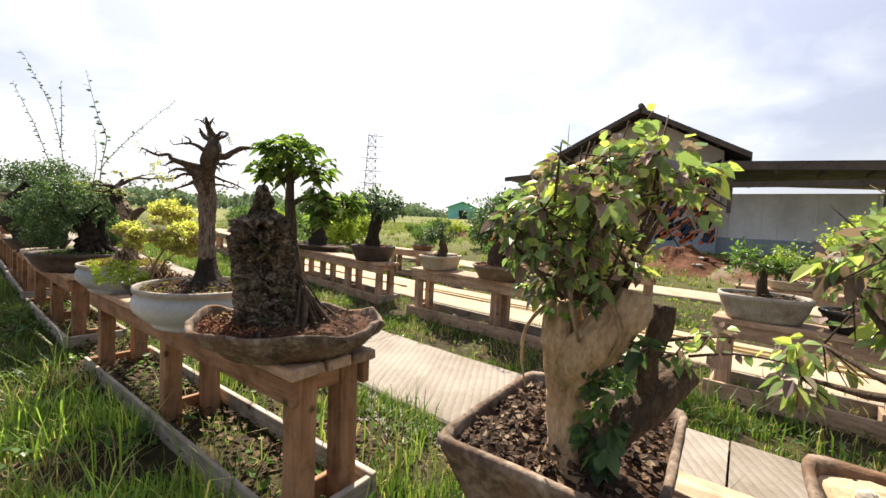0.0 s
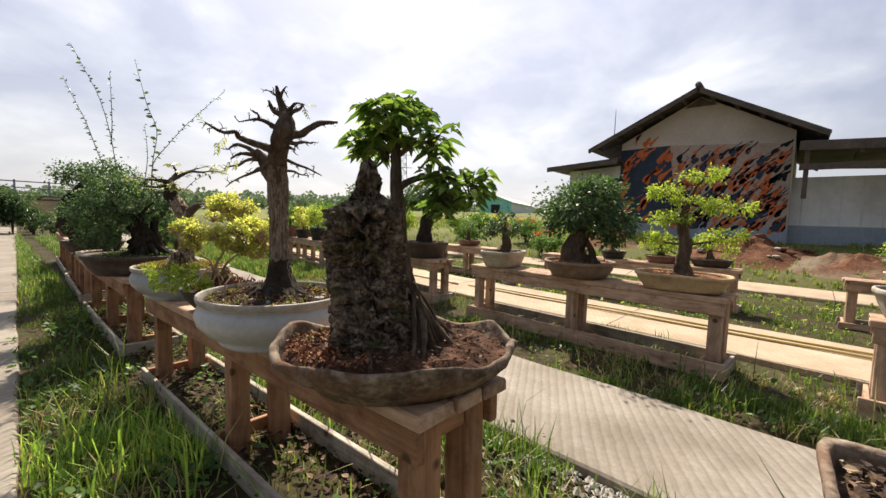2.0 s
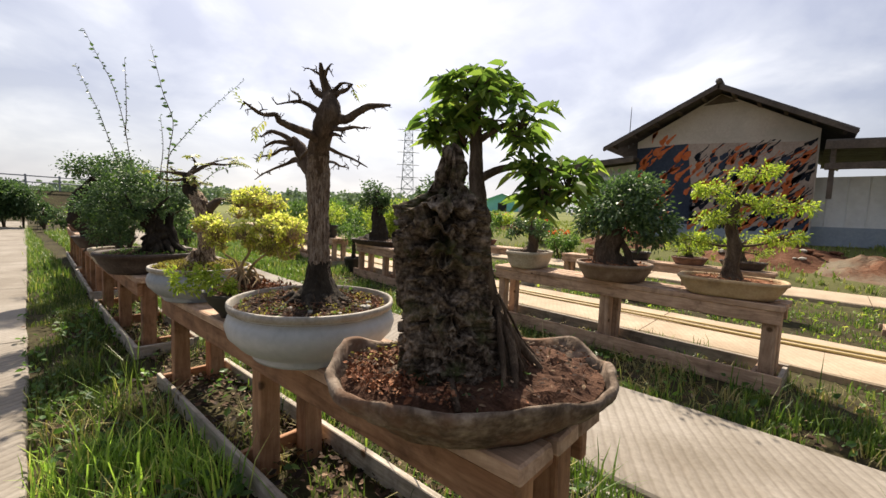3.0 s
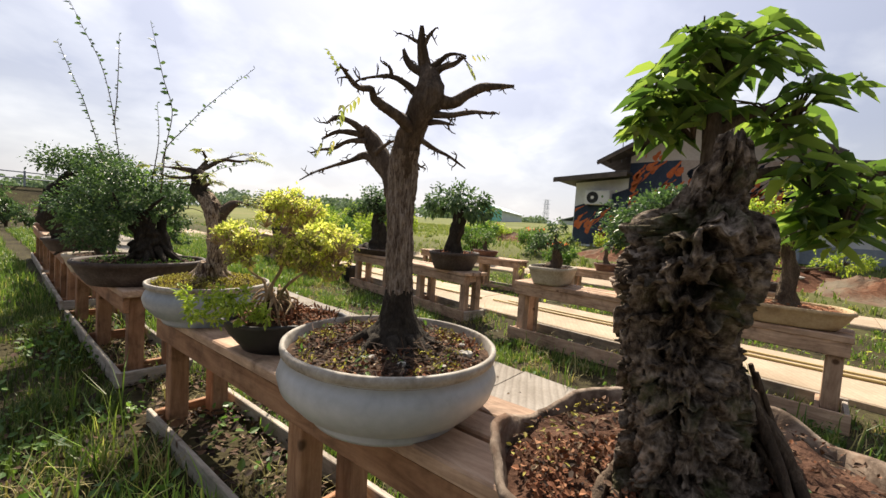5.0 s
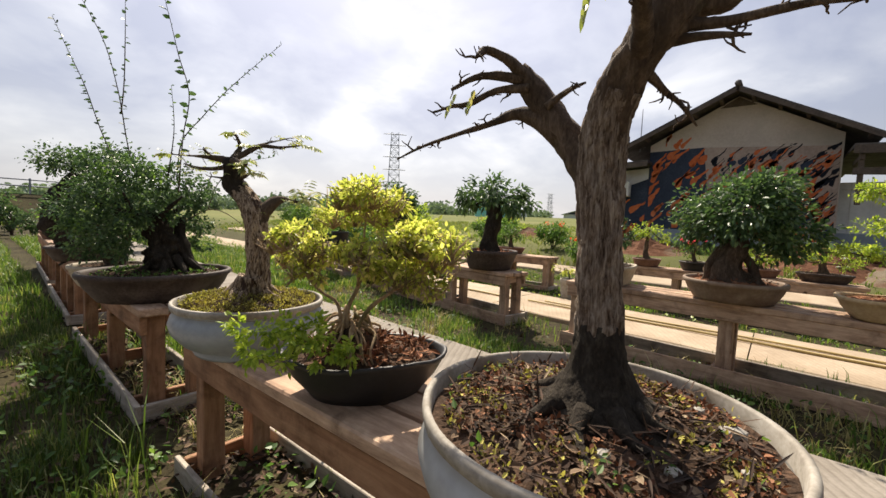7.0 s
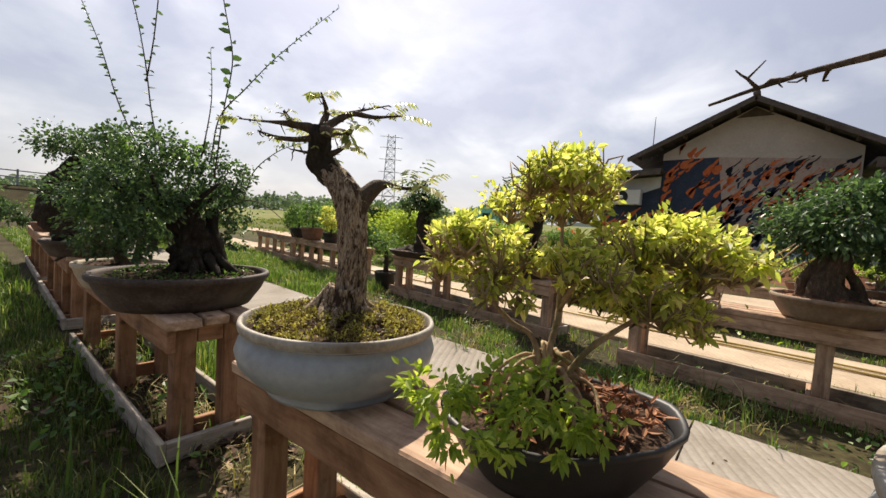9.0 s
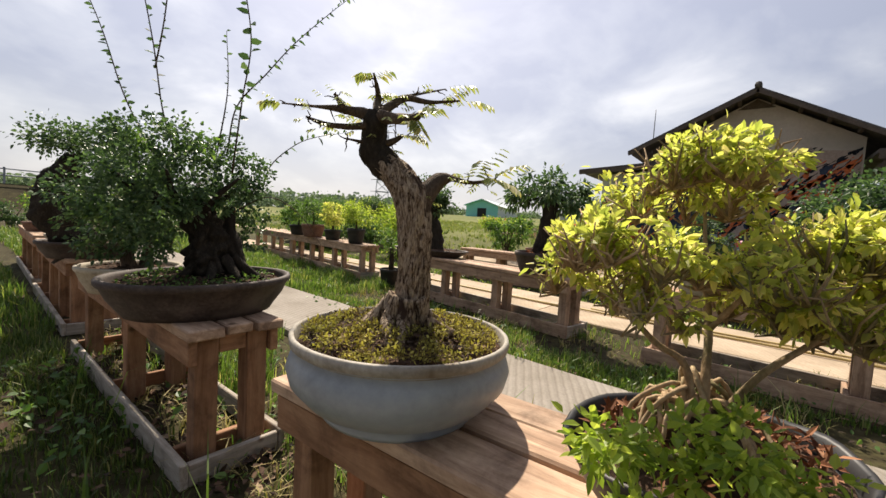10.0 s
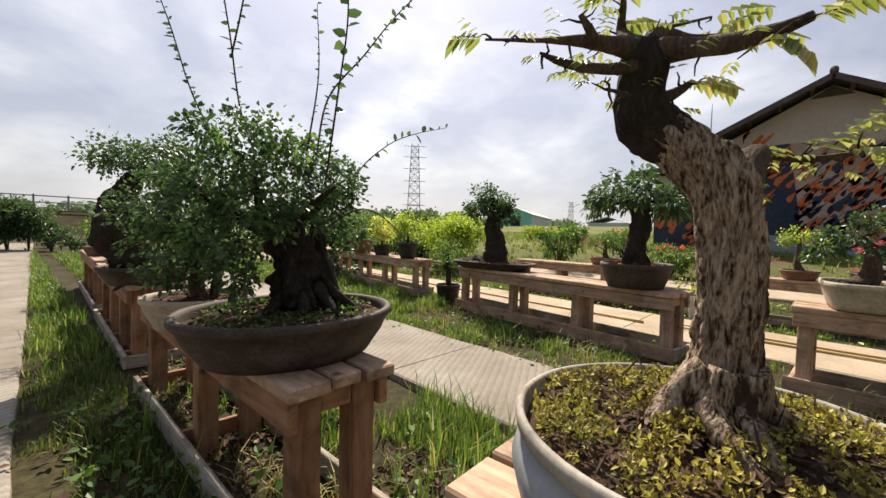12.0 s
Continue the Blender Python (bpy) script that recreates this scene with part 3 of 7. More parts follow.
def scatter(name, parent, rx, ry, z, n, length, mat, seed, square=0.0, flat=0.35, height=0.02, width=0.5, inner=0.0, sector=None, label="", lift=0.004, bare=-0.28, patch=3.0):
    """Chips, dead leaves or moss tufts strewn over the soil of a pot."""
    rs = np.random.RandomState(seed)
    a = rs.uniform(*(sector or (0, 2 * np.pi)), n)
    s = np.sqrt(rs.uniform(inner ** 2, 0.93, n))
    f = (np.abs(np.cos(a)) ** square + np.abs(np.sin(a)) ** square) ** (-1 / square) if square else 1.0
    keep = np.array([noise.noise(Vector((math.cos(q) * w * patch + seed, math.sin(q) * w * patch, 0))) > bare for q, w in zip(a, s)])
    c = np.stack([np.cos(a) * f * s * rx, np.sin(a) * f * s * ry, z + height * (1 - s * s) + rs.uniform(0, lift * 3, n) + lift], 1)[keep]
    m = len(c)
    ax = rs.normal(size=(m, 3)) * np.array([1, 1, flat])
    nn = np.array([0, 0, 1.0]) + rs.normal(size=(m, 3)) * 0.45
    ln = length * rs.uniform(0.4, 1.3, m)
    return leaves(name, parent, c, nn, ax, ln, ln * width, mat, 0.4, 0.0, label)


def pinnate(store, start, way, length, pairs, leaf, rs):
    """Leaflets in pairs along a curving stalk, appended to store = (centres, normals, axes, lengths)."""
    d = Vector(way).normalized()
    p = Vector(start)
    side = d.cross(Vector((0, 0, 1))).normalized()
    for i in range(pairs):
        d = (d + Vector((0, 0, -0.09))).normalized()
        p = p + d * (length / pairs)
        for sgn in (1, -1):
            ax = side * sgn + d * 0.55 + Vector((0, 0, -0.35))
            store[0].append(p[:]); store[2].append(ax[:]); store[1].append((d.x * 0.2 + rs.normal() * 0.2, d.y * 0.2 + rs.normal() * 0.2, 1))
            store[3].append(leaf * rs.uniform(0.7, 1.15) * (1.0 if i < pairs - 1 else 0.75))


def twigs(name, parent, segs_list, mat, label=""):
    st = ([], [])
    for pts, r0, r1 in segs_list:
        n = len(pts)
        tube(st, pts, [r0 + (r1 - r0) * i / (n - 1) for i in range(n)], 5, 0.12, 0.03)
    return mesh_object(name, st[0], st[1], mat, parent, label, True, "stuff" if len(segs_list) > 1 else "")


def wander(rs, start, way, length, steps=4, wobble=0.35, rise=0.05):
    p, d = np.array(start, float), np.array(way, float)
    d /= np.linalg.norm(d)
    out = [tuple(p)]
    for _ in range(steps):
        d = d + rs.normal(size=3) * wobble + np.array([0, 0, rise])
        d /= np.linalg.norm(d)
        p = p + d * length / steps
        out.append(tuple(p))
    return out


# ---- ground and paths ----
def rise(x):
    """The land lies level along the benches and climbs towards the house and the fields."""
    if x < 8.5:
        return 0.0
    if x < 16:
        t = (x - 8.5) / 7.5
        return 0.8 * t * t * (3 - 2 * t) * 0.5 + 0.4 * t
    return 0.8 + (min(x, 95) - 16) * 0.036


def row2(y):
    """Front edge of the second bench row."""
    return 4.12 + 0.075 * (y - 2.14) + (0.105 * (y - 4.95) if y > 4.95 else 0)


def build_ground():
    xs = np.concatenate([-np.geomspace(1500, 12, 10), np.arange(-10, 20, 0.4), np.geomspace(20, 2500, 34)])
    ys = np.concatenate([-np.geomspace(1500, 8, 10), np.arange(-6, 22, 0.4), np.geomspace(22, 2500, 26)])
    v, f = [], []
    for x in xs:
        for y in ys:
            z = rise(x)
            if -10 < x < 40 and -8 < y < 40:
                z += 0.025 * noise.noise(Vector((x * 1.7, y * 1.7, 0))) - 0.012
            v.append((x, y, z))
    ny = len(ys)
    for i in range(len(xs) - 1):
        for j in range(ny - 1):
            f.append((i * ny + j, (i + 1) * ny + j, (i + 1) * ny + j + 1, i * ny + j + 1))
    ob = mesh_object("ground", v, f, GROUND, None, "grassy soil ground with bare patches", True)
    tagged(ob, category="ground", kind="structure")


build_ground()


def path_slabs(name, near, width, y0, y1, slab, label, top=0.045, seed=1, mat=CONCRETE):
    """Cast slabs end to end with thin joints; near(y) is the edge, width across."""
    rng = random.Random(seed)
    base = new(name)
    tagged(base, label=label, category="path", kind="structure")
    y = y0
    while y < y1:
        a, b = y + 0.006, min(y + slab, y1) - 0.006
        n = 10
        v, f = [], []
        for j in range(n + 1):
            yy = a + (b - a) * j / n
            e0, e1 = near(yy) + rng.uniform(-0.012, 0.012), near(yy) + width + rng.uniform(-0.012, 0.012)
            for x, z in ((e0 - 0.01, -0.05), (e0, top - 0.012), (e0 + 0.015, top), (e1 - 0.015, top), (e1, top - 0.012), (e1 + 0.01, -0.05)):
                v.append((x, yy, z + rise(x) + rng.uniform(-0.002, 0.002)))
        for j in range(n):
            for k in range(5):
                p = j * 6 + k
                f.append((p, p + 1, p + 7, p + 6))
        f.append((0, 5, 4, 3, 2, 1)); f.append(tuple(n * 6 + k for k in range(6)))
        mesh_object("slab", v, f, mat, base)
        y += slab
    return base


path_slabs("path_camera_side", lambda y: -1.55 + 0.035 * (y - 4), 1.75, -8, 34, 3.0, "pale ribbed concrete garden path along the benches", 0.03, 3)
path_slabs("path_between_rows", lambda y: 2.06 + 0.055 * (y - 2), 1.13, -8, 26, 3.05, "pale ribbed concrete path between bench rows", 0.05, 4)
path_slabs("path_behind_rows", lambda y: 5.02 + 0.09 * (y - 3), 1.4, -9, 30, 3.1, "sunlit concrete path behind the second bench row", 0.05, 5, CONCRETE_SUNLIT)
path_slabs("path_far", lambda y: 9.5 + 0.05 * (y - 2), 0.75, -9, 30, 3.4, "far pale concrete strip at the edge of the field", 0.05, 6, CONCRETE_SUNLIT)


# ---- benches ----
def bench(front0, front1, top, label, seed, stations=4, drop=0.0, W=0.42, sill=0.11, group="plank benches", pale=False):
    """A plank bench on paired posts with boards along its feet. Local y runs along the front edge."""
    rng = random.Random(seed)
    wd = WOOD_PALE if pale else WOOD
    d = Vector((front1[0] - front0[0], front1[1] - front0[1]))
    L = d.length
    ang = math.degrees(math.atan2(-d.x, d.y))
    b = thing("bench", pose(front0[0], front0[1], drop * 0.5, -math.degrees(drop / L), 0, ang), label, "bench", group)
    x = 0.0
    for w in (0.15, 0.115, 0.125):
        e0, e1 = rng.uniform(-0.012, 0.01), rng.uniform(-0.01, 0.012)
        zz = rng.uniform(-0.004, 0.004)
        # tops take the paler wood: sunlight on them is put into the colour
        board("top_plank", b, (x, e0, top - 0.045 + zz), (x + w, L + e1, top + zz), WOOD_PALE["y"], rng, 0.006, 0.003)
        x += w + 0.015
    for x0, nm in ((0.012, "front_rail"), (W - 0.05, "back_rail")):
        board(nm, b, (x0, 0.02, top - 0.155), (x0 + 0.038, L - 0.02, top - 0.047), wd["y"], rng, 0.004)
    for k in range(stations):
        y = 0.045 + (L - 0.09 - 0.095) * k / (stations - 1)
        for x0 in (0.052, W - 0.148):
            board("post", b, (x0, y, -0.08), (x0 + 0.095, y + 0.095, top - 0.048), wd["z"], rng, 0.005, 0.004)
        board("cross_bearer", b, (0.15, y + 0.01, top - 0.13), (W - 0.15, y + 0.05, top - 0.05), wd["x"], rng, 0.004)
        if sill:
            board("foot_tie", b, (0.01, y + 0.097, 0.02), (W - 0.01, y + 0.127, 0.02 + sill * 0.8), wd["x"], rng, 0.004)
    if sill:
        board("front_foot_board", b, (-0.022, -0.02, 0.0), (0.010, L + 0.02, sill), (WOOD_PALE if pale else WOOD_GREY)["y"], rng, 0.004, 0.004, "weathered foot board")
        board("back_foot_board", b, (W - 0.012, -0.02, 0.0), (W + 0.02, L + 0.02, sill), WOOD_GREY["y"], rng, 0.004, 0.004)
        board("end_foot_board", b, (0.012, -0.015, 0.0), (W - 0.014, 0.015, sill * 0.9), WOOD_GREY["x"], rng, 0.004, 0.003)
    return b


TOP = 0.665


def bench_z(y):
    """The height of the pots' bench, which sinks a little along its length."""
    return TOP + 0.060 - 0.065 * (y - 2.465) / 2.865


bench((0.89, -1.6), (0.90, 1.50), TOP, "brown plank bench under two stone planting trays", 11)
bench((0.90, 2.465), (0.90, 5.33), TOP + 0.025, "brown plank bench holding rock tray and glazed pots", 12, 3, 0.065)
bench((0.89, 5.985), (0.92, 8.20), TOP - 0.005, "brown plank bench under a dark oval pot", 13, 3)
bench((0.95, 8.8), (1.05, 11.2), TOP, "brown plank bench further along the grass", 14, 4)
bench((1.08, 11.6), (1.2, 14.4), TOP, "far plank bench in the front row", 15, 4)
for y0, y1, s, z, lab in ((-1.9, 1.35, 21, 0.67, "weathered plank bench with grey oblong pots"), (2.14, 4.94, 22, 0.68, "weathered plank bench with three bonsai pots"),
                          (5.75, 8.85, 23, 0.64, "weathered plank bench with dark bonsai pots"), (10.05, 13.6, 24, 0.65, "weathered plank bench with small nursery pots"),
                          (13.5, 16.4, 25, 0.65, "far weathered plank bench by the path")):
    bench((row2(y0), y0), (row2(y1), y1), z, lab, s, 4 if y1 - y0 > 2.9 else 3, pale=True, sill=0.14)
for y0, y1, s, lab in ((-2.6, 1.25, 31, "plank bench behind the second path"), (2.35, 5.6, 32, "plank bench with flowering pots behind the path"), (6.6, 9.4, 33, "far plank bench by the field")):
    bench((7.45, y0), (7.55, y1), 0.64, lab, s, 4, pale=True, sill=0.08)

# ---- potted trees, front row ----
U, V = Vector((0.6, -0.8, 0)), Vector((0.8, 0.6, 0))


BOWL = [(0.66, 0.0), (0.70, 0.0), (0.72, 0.012), (0.70, 0.02), (0.84, 0.045), (0.97, 0.09), (1.0, 0.125), (0.97, 0.155), (0.925, 0.172), (0.93, 0.178), (0.975, 0.182), (0.985, 0.196), (0.978, 0.206), (0.95, 0.208), (0.938, 0.203), (0.925, 0.17), (0.90, 0.12)]
OVAL = [(0.72, 0.0), (0.76, 0.0), (0.80, 0.02), (0.90, 0.07), (0.96, 0.115), (0.985, 0.118), (1.0, 0.125), (1.0, 0.138), (0.985, 0.145), (0.94, 0.145), (0.92, 0.13), (0.90, 0.10)]


def bare_tree():
    """Large pruned bare tree in a round glazed bowl."""
    t = thing("bonsai", pose(1.00, 3.49, bench_z(3.49), 0, 0, 0), "pruned bare bonsai in round grey-white glazed bowl on bench", "bonsai", "bonsai on the front bench")
    pot(t, (GLAZE, RIM), BOWL, 0.315, 0.315, 64, 0.004, 0, 9, 2)
    soil(t, 0.292, 0.292, 0.175, SOIL, 0.02, 0, 3)
    scatter("leaf_litter", t, 0.28, 0.28, 0.18, 1500, 0.019, LITTER, 5, lift=0.003)
    scatter("soil_litter", t, 0.28, 0.28, 0.18, 2300, 0.011, LITTER_RED, 57, lift=0.003, flat=0.9, width=0.8, bare=-0.1)
    scatter("twig_litter", t, 0.28, 0.28, 0.185, 420, 0.055, LITTER, 55, lift=0.005, width=0.07)
    scatter("moss", t, 0.28, 0.28, 0.18, 2600, 0.010, MOSS, 6, inner=0.5, flat=1.4, bare=0.08, patch=4.0)
    scatter("weed_cover", t, 0.28, 0.28, 0.185, 260, 0.016, LEAF_MID, 58, inner=0.6, flat=1.0, bare=0.2, patch=5.0)
    rng = random.Random(5)
    for k in range(7):
        bm = bmesh.new()
        bmesh.ops.create_icosphere(bm, subdivisions=1, radius=rng.uniform(0.008, 0.018))
        a, s = rng.uniform(-2.7, -0.6), rng.uniform(0.12, 0.24)
        for v in bm.verts:
            v.co = Vector((v.co.x * 1.2 + math.cos(a) * s, v.co.y + math.sin(a) * s, v.co.z * 0.7 + 0.195))
        part("pebble", bm, STONES, t)
    z0 = t.location.z
    def pts(*ps):
        return [(x + 0.008, y + 0.012, z + 0.011 - z0) for x, y, z in ps]
    limb("trunk", t, pts((0.014, -0.012, 0.825), (0.014, -0.012, 0.93), (0.012, -0.006, 1.10), (0.014, 0.006, 1.25), (0.016, 0.010, 1.345), (0.006, 0.0, 1.415), (-0.004, -0.02, 1.462)),
         [0.056, 0.044, 0.037, 0.038, 0.040, 0.038, 0.036], BARK_MOTTLED, 64, 0.16, 0.005, 36, (22, 0.75, 0.3, 5))
    limb("trunk_foot", t, pts((0.014, -0.012, 0.875), (0.014, -0.012, 0.895), (0.014, -0.012, 0.915), (0.014, -0.012, 0.945), (0.013, -0.010, 0.985), (0.013, -0.009, 1.045)), [0.125, 0.108, 0.085, 0.064, 0.049, 0.040], BARK_DARK, 56, 0.12, 0.006, 30, (6, 0.10, 0.15, 5), "dark flared trunk foot")
    limb("upper_trunk", t, pts((0.010, 0.006, 1.38), (-0.002, -0.016, 1.455), (-0.014, -0.052, 1.512), (-0.022, -0.085, 1.55), (-0.010, -0.100, 1.595), (-0.004, -0.092, 1.64), (0.0, -0.068, 1.68), (-0.025, -0.075, 1.73), (-0.042, -0.087, 1.77)),
         [0.034, 0.037, 0.035, 0.037, 0.045, 0.030, 0.019, 0.012, 0.005], BARK_BROWN, 40, 0.20, 0.006, 40, None, "dark knobbly upper trunk")
    br = [([(0.014, 0.020, 1.305), (0.024, 0.075, 1.385), (0.024, 0.125, 1.450), (0.012, 0.158, 1.500), (-0.013, 0.178, 1.532)], [0.034, 0.030, 0.028, 0.026, 0.018]),
          ([(-0.015, 0.165, 1.52), (-0.05, 0.185, 1.543), (-0.081, 0.208, 1.553), (-0.105, 0.206, 1.540), (-0.125, 0.201, 1.523)], [0.012, 0.010, 0.008, 0.006, 0.003]),
          ([(-0.015, 0.165, 1.51), (-0.04, 0.21, 1.518), (-0.06, 0.25, 1.515), (-0.076, 0.297, 1.495)], [0.011, 0.009, 0.007, 0.003]),
          ([(-0.012, 0.150, 1.49), (-0.03, 0.215, 1.492), (-0.05, 0.268, 1.468), (-0.07, 0.30, 1.463), (-0.085, 0.336, 1.452)], [0.010, 0.007, 0.006, 0.004, 0.002]),
          ([(0.022, 0.090, 1.395), (0.020, 0.150, 1.440), (0.017, 0.192, 1.453), (0.005, 0.25, 1.437), (-0.011, 0.33, 1.419), (-0.015, 0.43, 1.40), (-0.018, 0.516, 1.375)], [0.024, 0.020, 0.013, 0.007, 0.005, 0.0035, 0.002]),
          ([(-0.005, 0.115, 1.45), (0.004, 0.075, 1.478), (0.005, 0.043, 1.487)], [0.008, 0.005, 0.002]),
          ([(0.0, -0.05, 1.495), (-0.06, -0.066, 1.513), (-0.146, -0.086, 1.524), (-0.195, -0.094, 1.534), (-0.208, -0.098, 1.552), (-0.255, -0.108, 1.540), (-0.295, -0.125, 1.548), (-0.328, -0.138, 1.560)], [0.021, 0.017, 0.013, 0.010, 0.008, 0.006, 0.005, 0.002]),
          ([(-0.02, -0.08, 1.59), (-0.06, -0.05, 1.622), (-0.087, -0.029, 1.632), (-0.115, 0.0, 1.628), (-0.142, 0.034, 1.619)], [0.014, 0.009, 0.007, 0.004, 0.002]),
          ([(-0.087, -0.029, 1.632), (-0.090, -0.030, 1.647), (-0.096, -0.026, 1.660)], [0.006, 0.005, 0.003]),
          ([(-0.003, -0.10, 1.585), (0.027, -0.155, 1.577), (0.05, -0.182, 1.602), (0.079, -0.209, 1.624), (0.10, -0.245, 1.628), (0.12, -0.287, 1.628)], [0.026, 0.016, 0.013, 0.012, 0.009, 0.004]),
          ([(-0.002, -0.09, 1.55), (-0.006, -0.17, 1.533), (-0.012, -0.25, 1.530), (-0.015, -0.321, 1.517)], [0.012, 0.008, 0.006, 0.0025]),
          ([(-0.002, -0.075, 1.525), (-0.010, -0.14, 1.518), (-0.018, -0.20, 1.502)], [0.010, 0.007, 0.002]),
          ([(0.005, -0.064, 1.48), (0.05, -0.08, 1.462), (0.10, -0.10, 1.446), (0.156, -0.116, 1.421)], [0.009, 0.006, 0.0045, 0.002]),
          ([(0.01, 0.01, 1.43), (0.10, 0.05, 1.445), (0.16, 0.08, 1.437), (0.219, 0.104, 1.438)], [0.009, 0.006, 0.004, 0.002]),
          ([(0.0, -0.085, 1.645), (0.012, -0.12, 1.672), (0.022, -0.155, 1.678), (0.025, -0.19, 1.694)], [0.014, 0.010, 0.007, 0.003]),
          ([(0.0, -0.075, 1.665), (0.012, -0.11, 1.69), (0.008, -0.15, 1.700), (0.020, -0.188, 1.694)], [0.011, 0.008, 0.005, 0.002]),
          ([(-0.008, -0.072, 1.66), (-0.030, -0.045, 1.675), (-0.040, -0.030, 1.700), (-0.044, -0.024, 1.720)], [0.014, 0.011, 0.008, 0.004]),
          ([(-0.025, -0.075, 1.73), (-0.038, -0.045, 1.748), (-0.046, -0.012, 1.765)], [0.006, 0.004, 0.0015]),
          ([(-0.020, -0.074, 1.72), (-0.020, -0.095, 1.75), (-0.012, -0.11, 1.77)], [0.007, 0.005, 0.002])]
    rs = np.random.RandomState(4)
    tw = []
    for ps, rad in br:
        P = pts(*ps)
        limb("branch", t, P, rad, BARK_BROWN, 9, 0.2, 0.012, 60)
        for i in range(1, len(P)):
            for _ in range(2):
                q = Vector(P[i - 1]).lerp(Vector(P[i]), rs.uniform(0.2, 1.0))
                w = (Vector(P[i]) - Vector(P[i - 1])).normalized() * 0.6 + Vector(rs.normal(size=3) * 0.8)
                one = wander(rs, q, w, rs.uniform(0.010, 0.045), 4, 0.6)
                tw.append((one, 0.0032, 0.0010))
                tw.append((wander(rs, one[2], Vector(rs.normal(size=3)), rs.uniform(0.012, 0.03), 2, 0.5), 0.0018, 0.0008))
    twigs("twig_mass", t, tw, BARK_BROWN)
    # surface roots
    for a, ln in ((0.4, 0.18), (1.5, 0.17), (2.6, 0.19), (3.3, 0.21), (4.0, 0.20), (4.7, 0.22), (5.4, 0.19)):
        limb("root", t, [(math.cos(a) * 0.07, math.sin(a) * 0.07, 0.222), (math.cos(a) * 0.12, math.sin(a) * 0.12, 0.202), (math.cos(a + 0.2) * ln, math.sin(a + 0.2) * ln, 0.190)], [0.018, 0.010, 0.004], BARK_DARK, 12, 0.3, 0.012)
    st = ([], [], [], [])
    for p, w in (((-0.08, 0.28, 1.50 - z0), (-0.3, 0.3, -0.7)), ((-0.06, 0.25, 1.51 - z0), (-0.2, 0.3, -0.8)), ((0.025, -0.19, 1.695 - z0), (0.3, -0.6, 0.2)), ((0.020, -0.185, 1.69 - z0), (0.2, -0.4, -0.5)), ((-0.32, -0.13, 1.555 - z0), (-0.2, 0.3, 0.7)), ((-0.235, -0.10, 1.54 - z0), (-0.3, 0.6, -0.4)), ((-0.25, -0.05, 1.53 - z0), (-0.1, 0.2, -1)), ((0.005, 0.045, 1.487 - z0), (0.2, -0.6, 0.0))):
        pinnate(st, p, w, 0.05, 4, 0.022, rs)
    leaves("young_foliage", t, *st[:3], np.array(st[3]), np.array(st[3]) * 0.38, LEAF_SHOOT)


bare_tree()


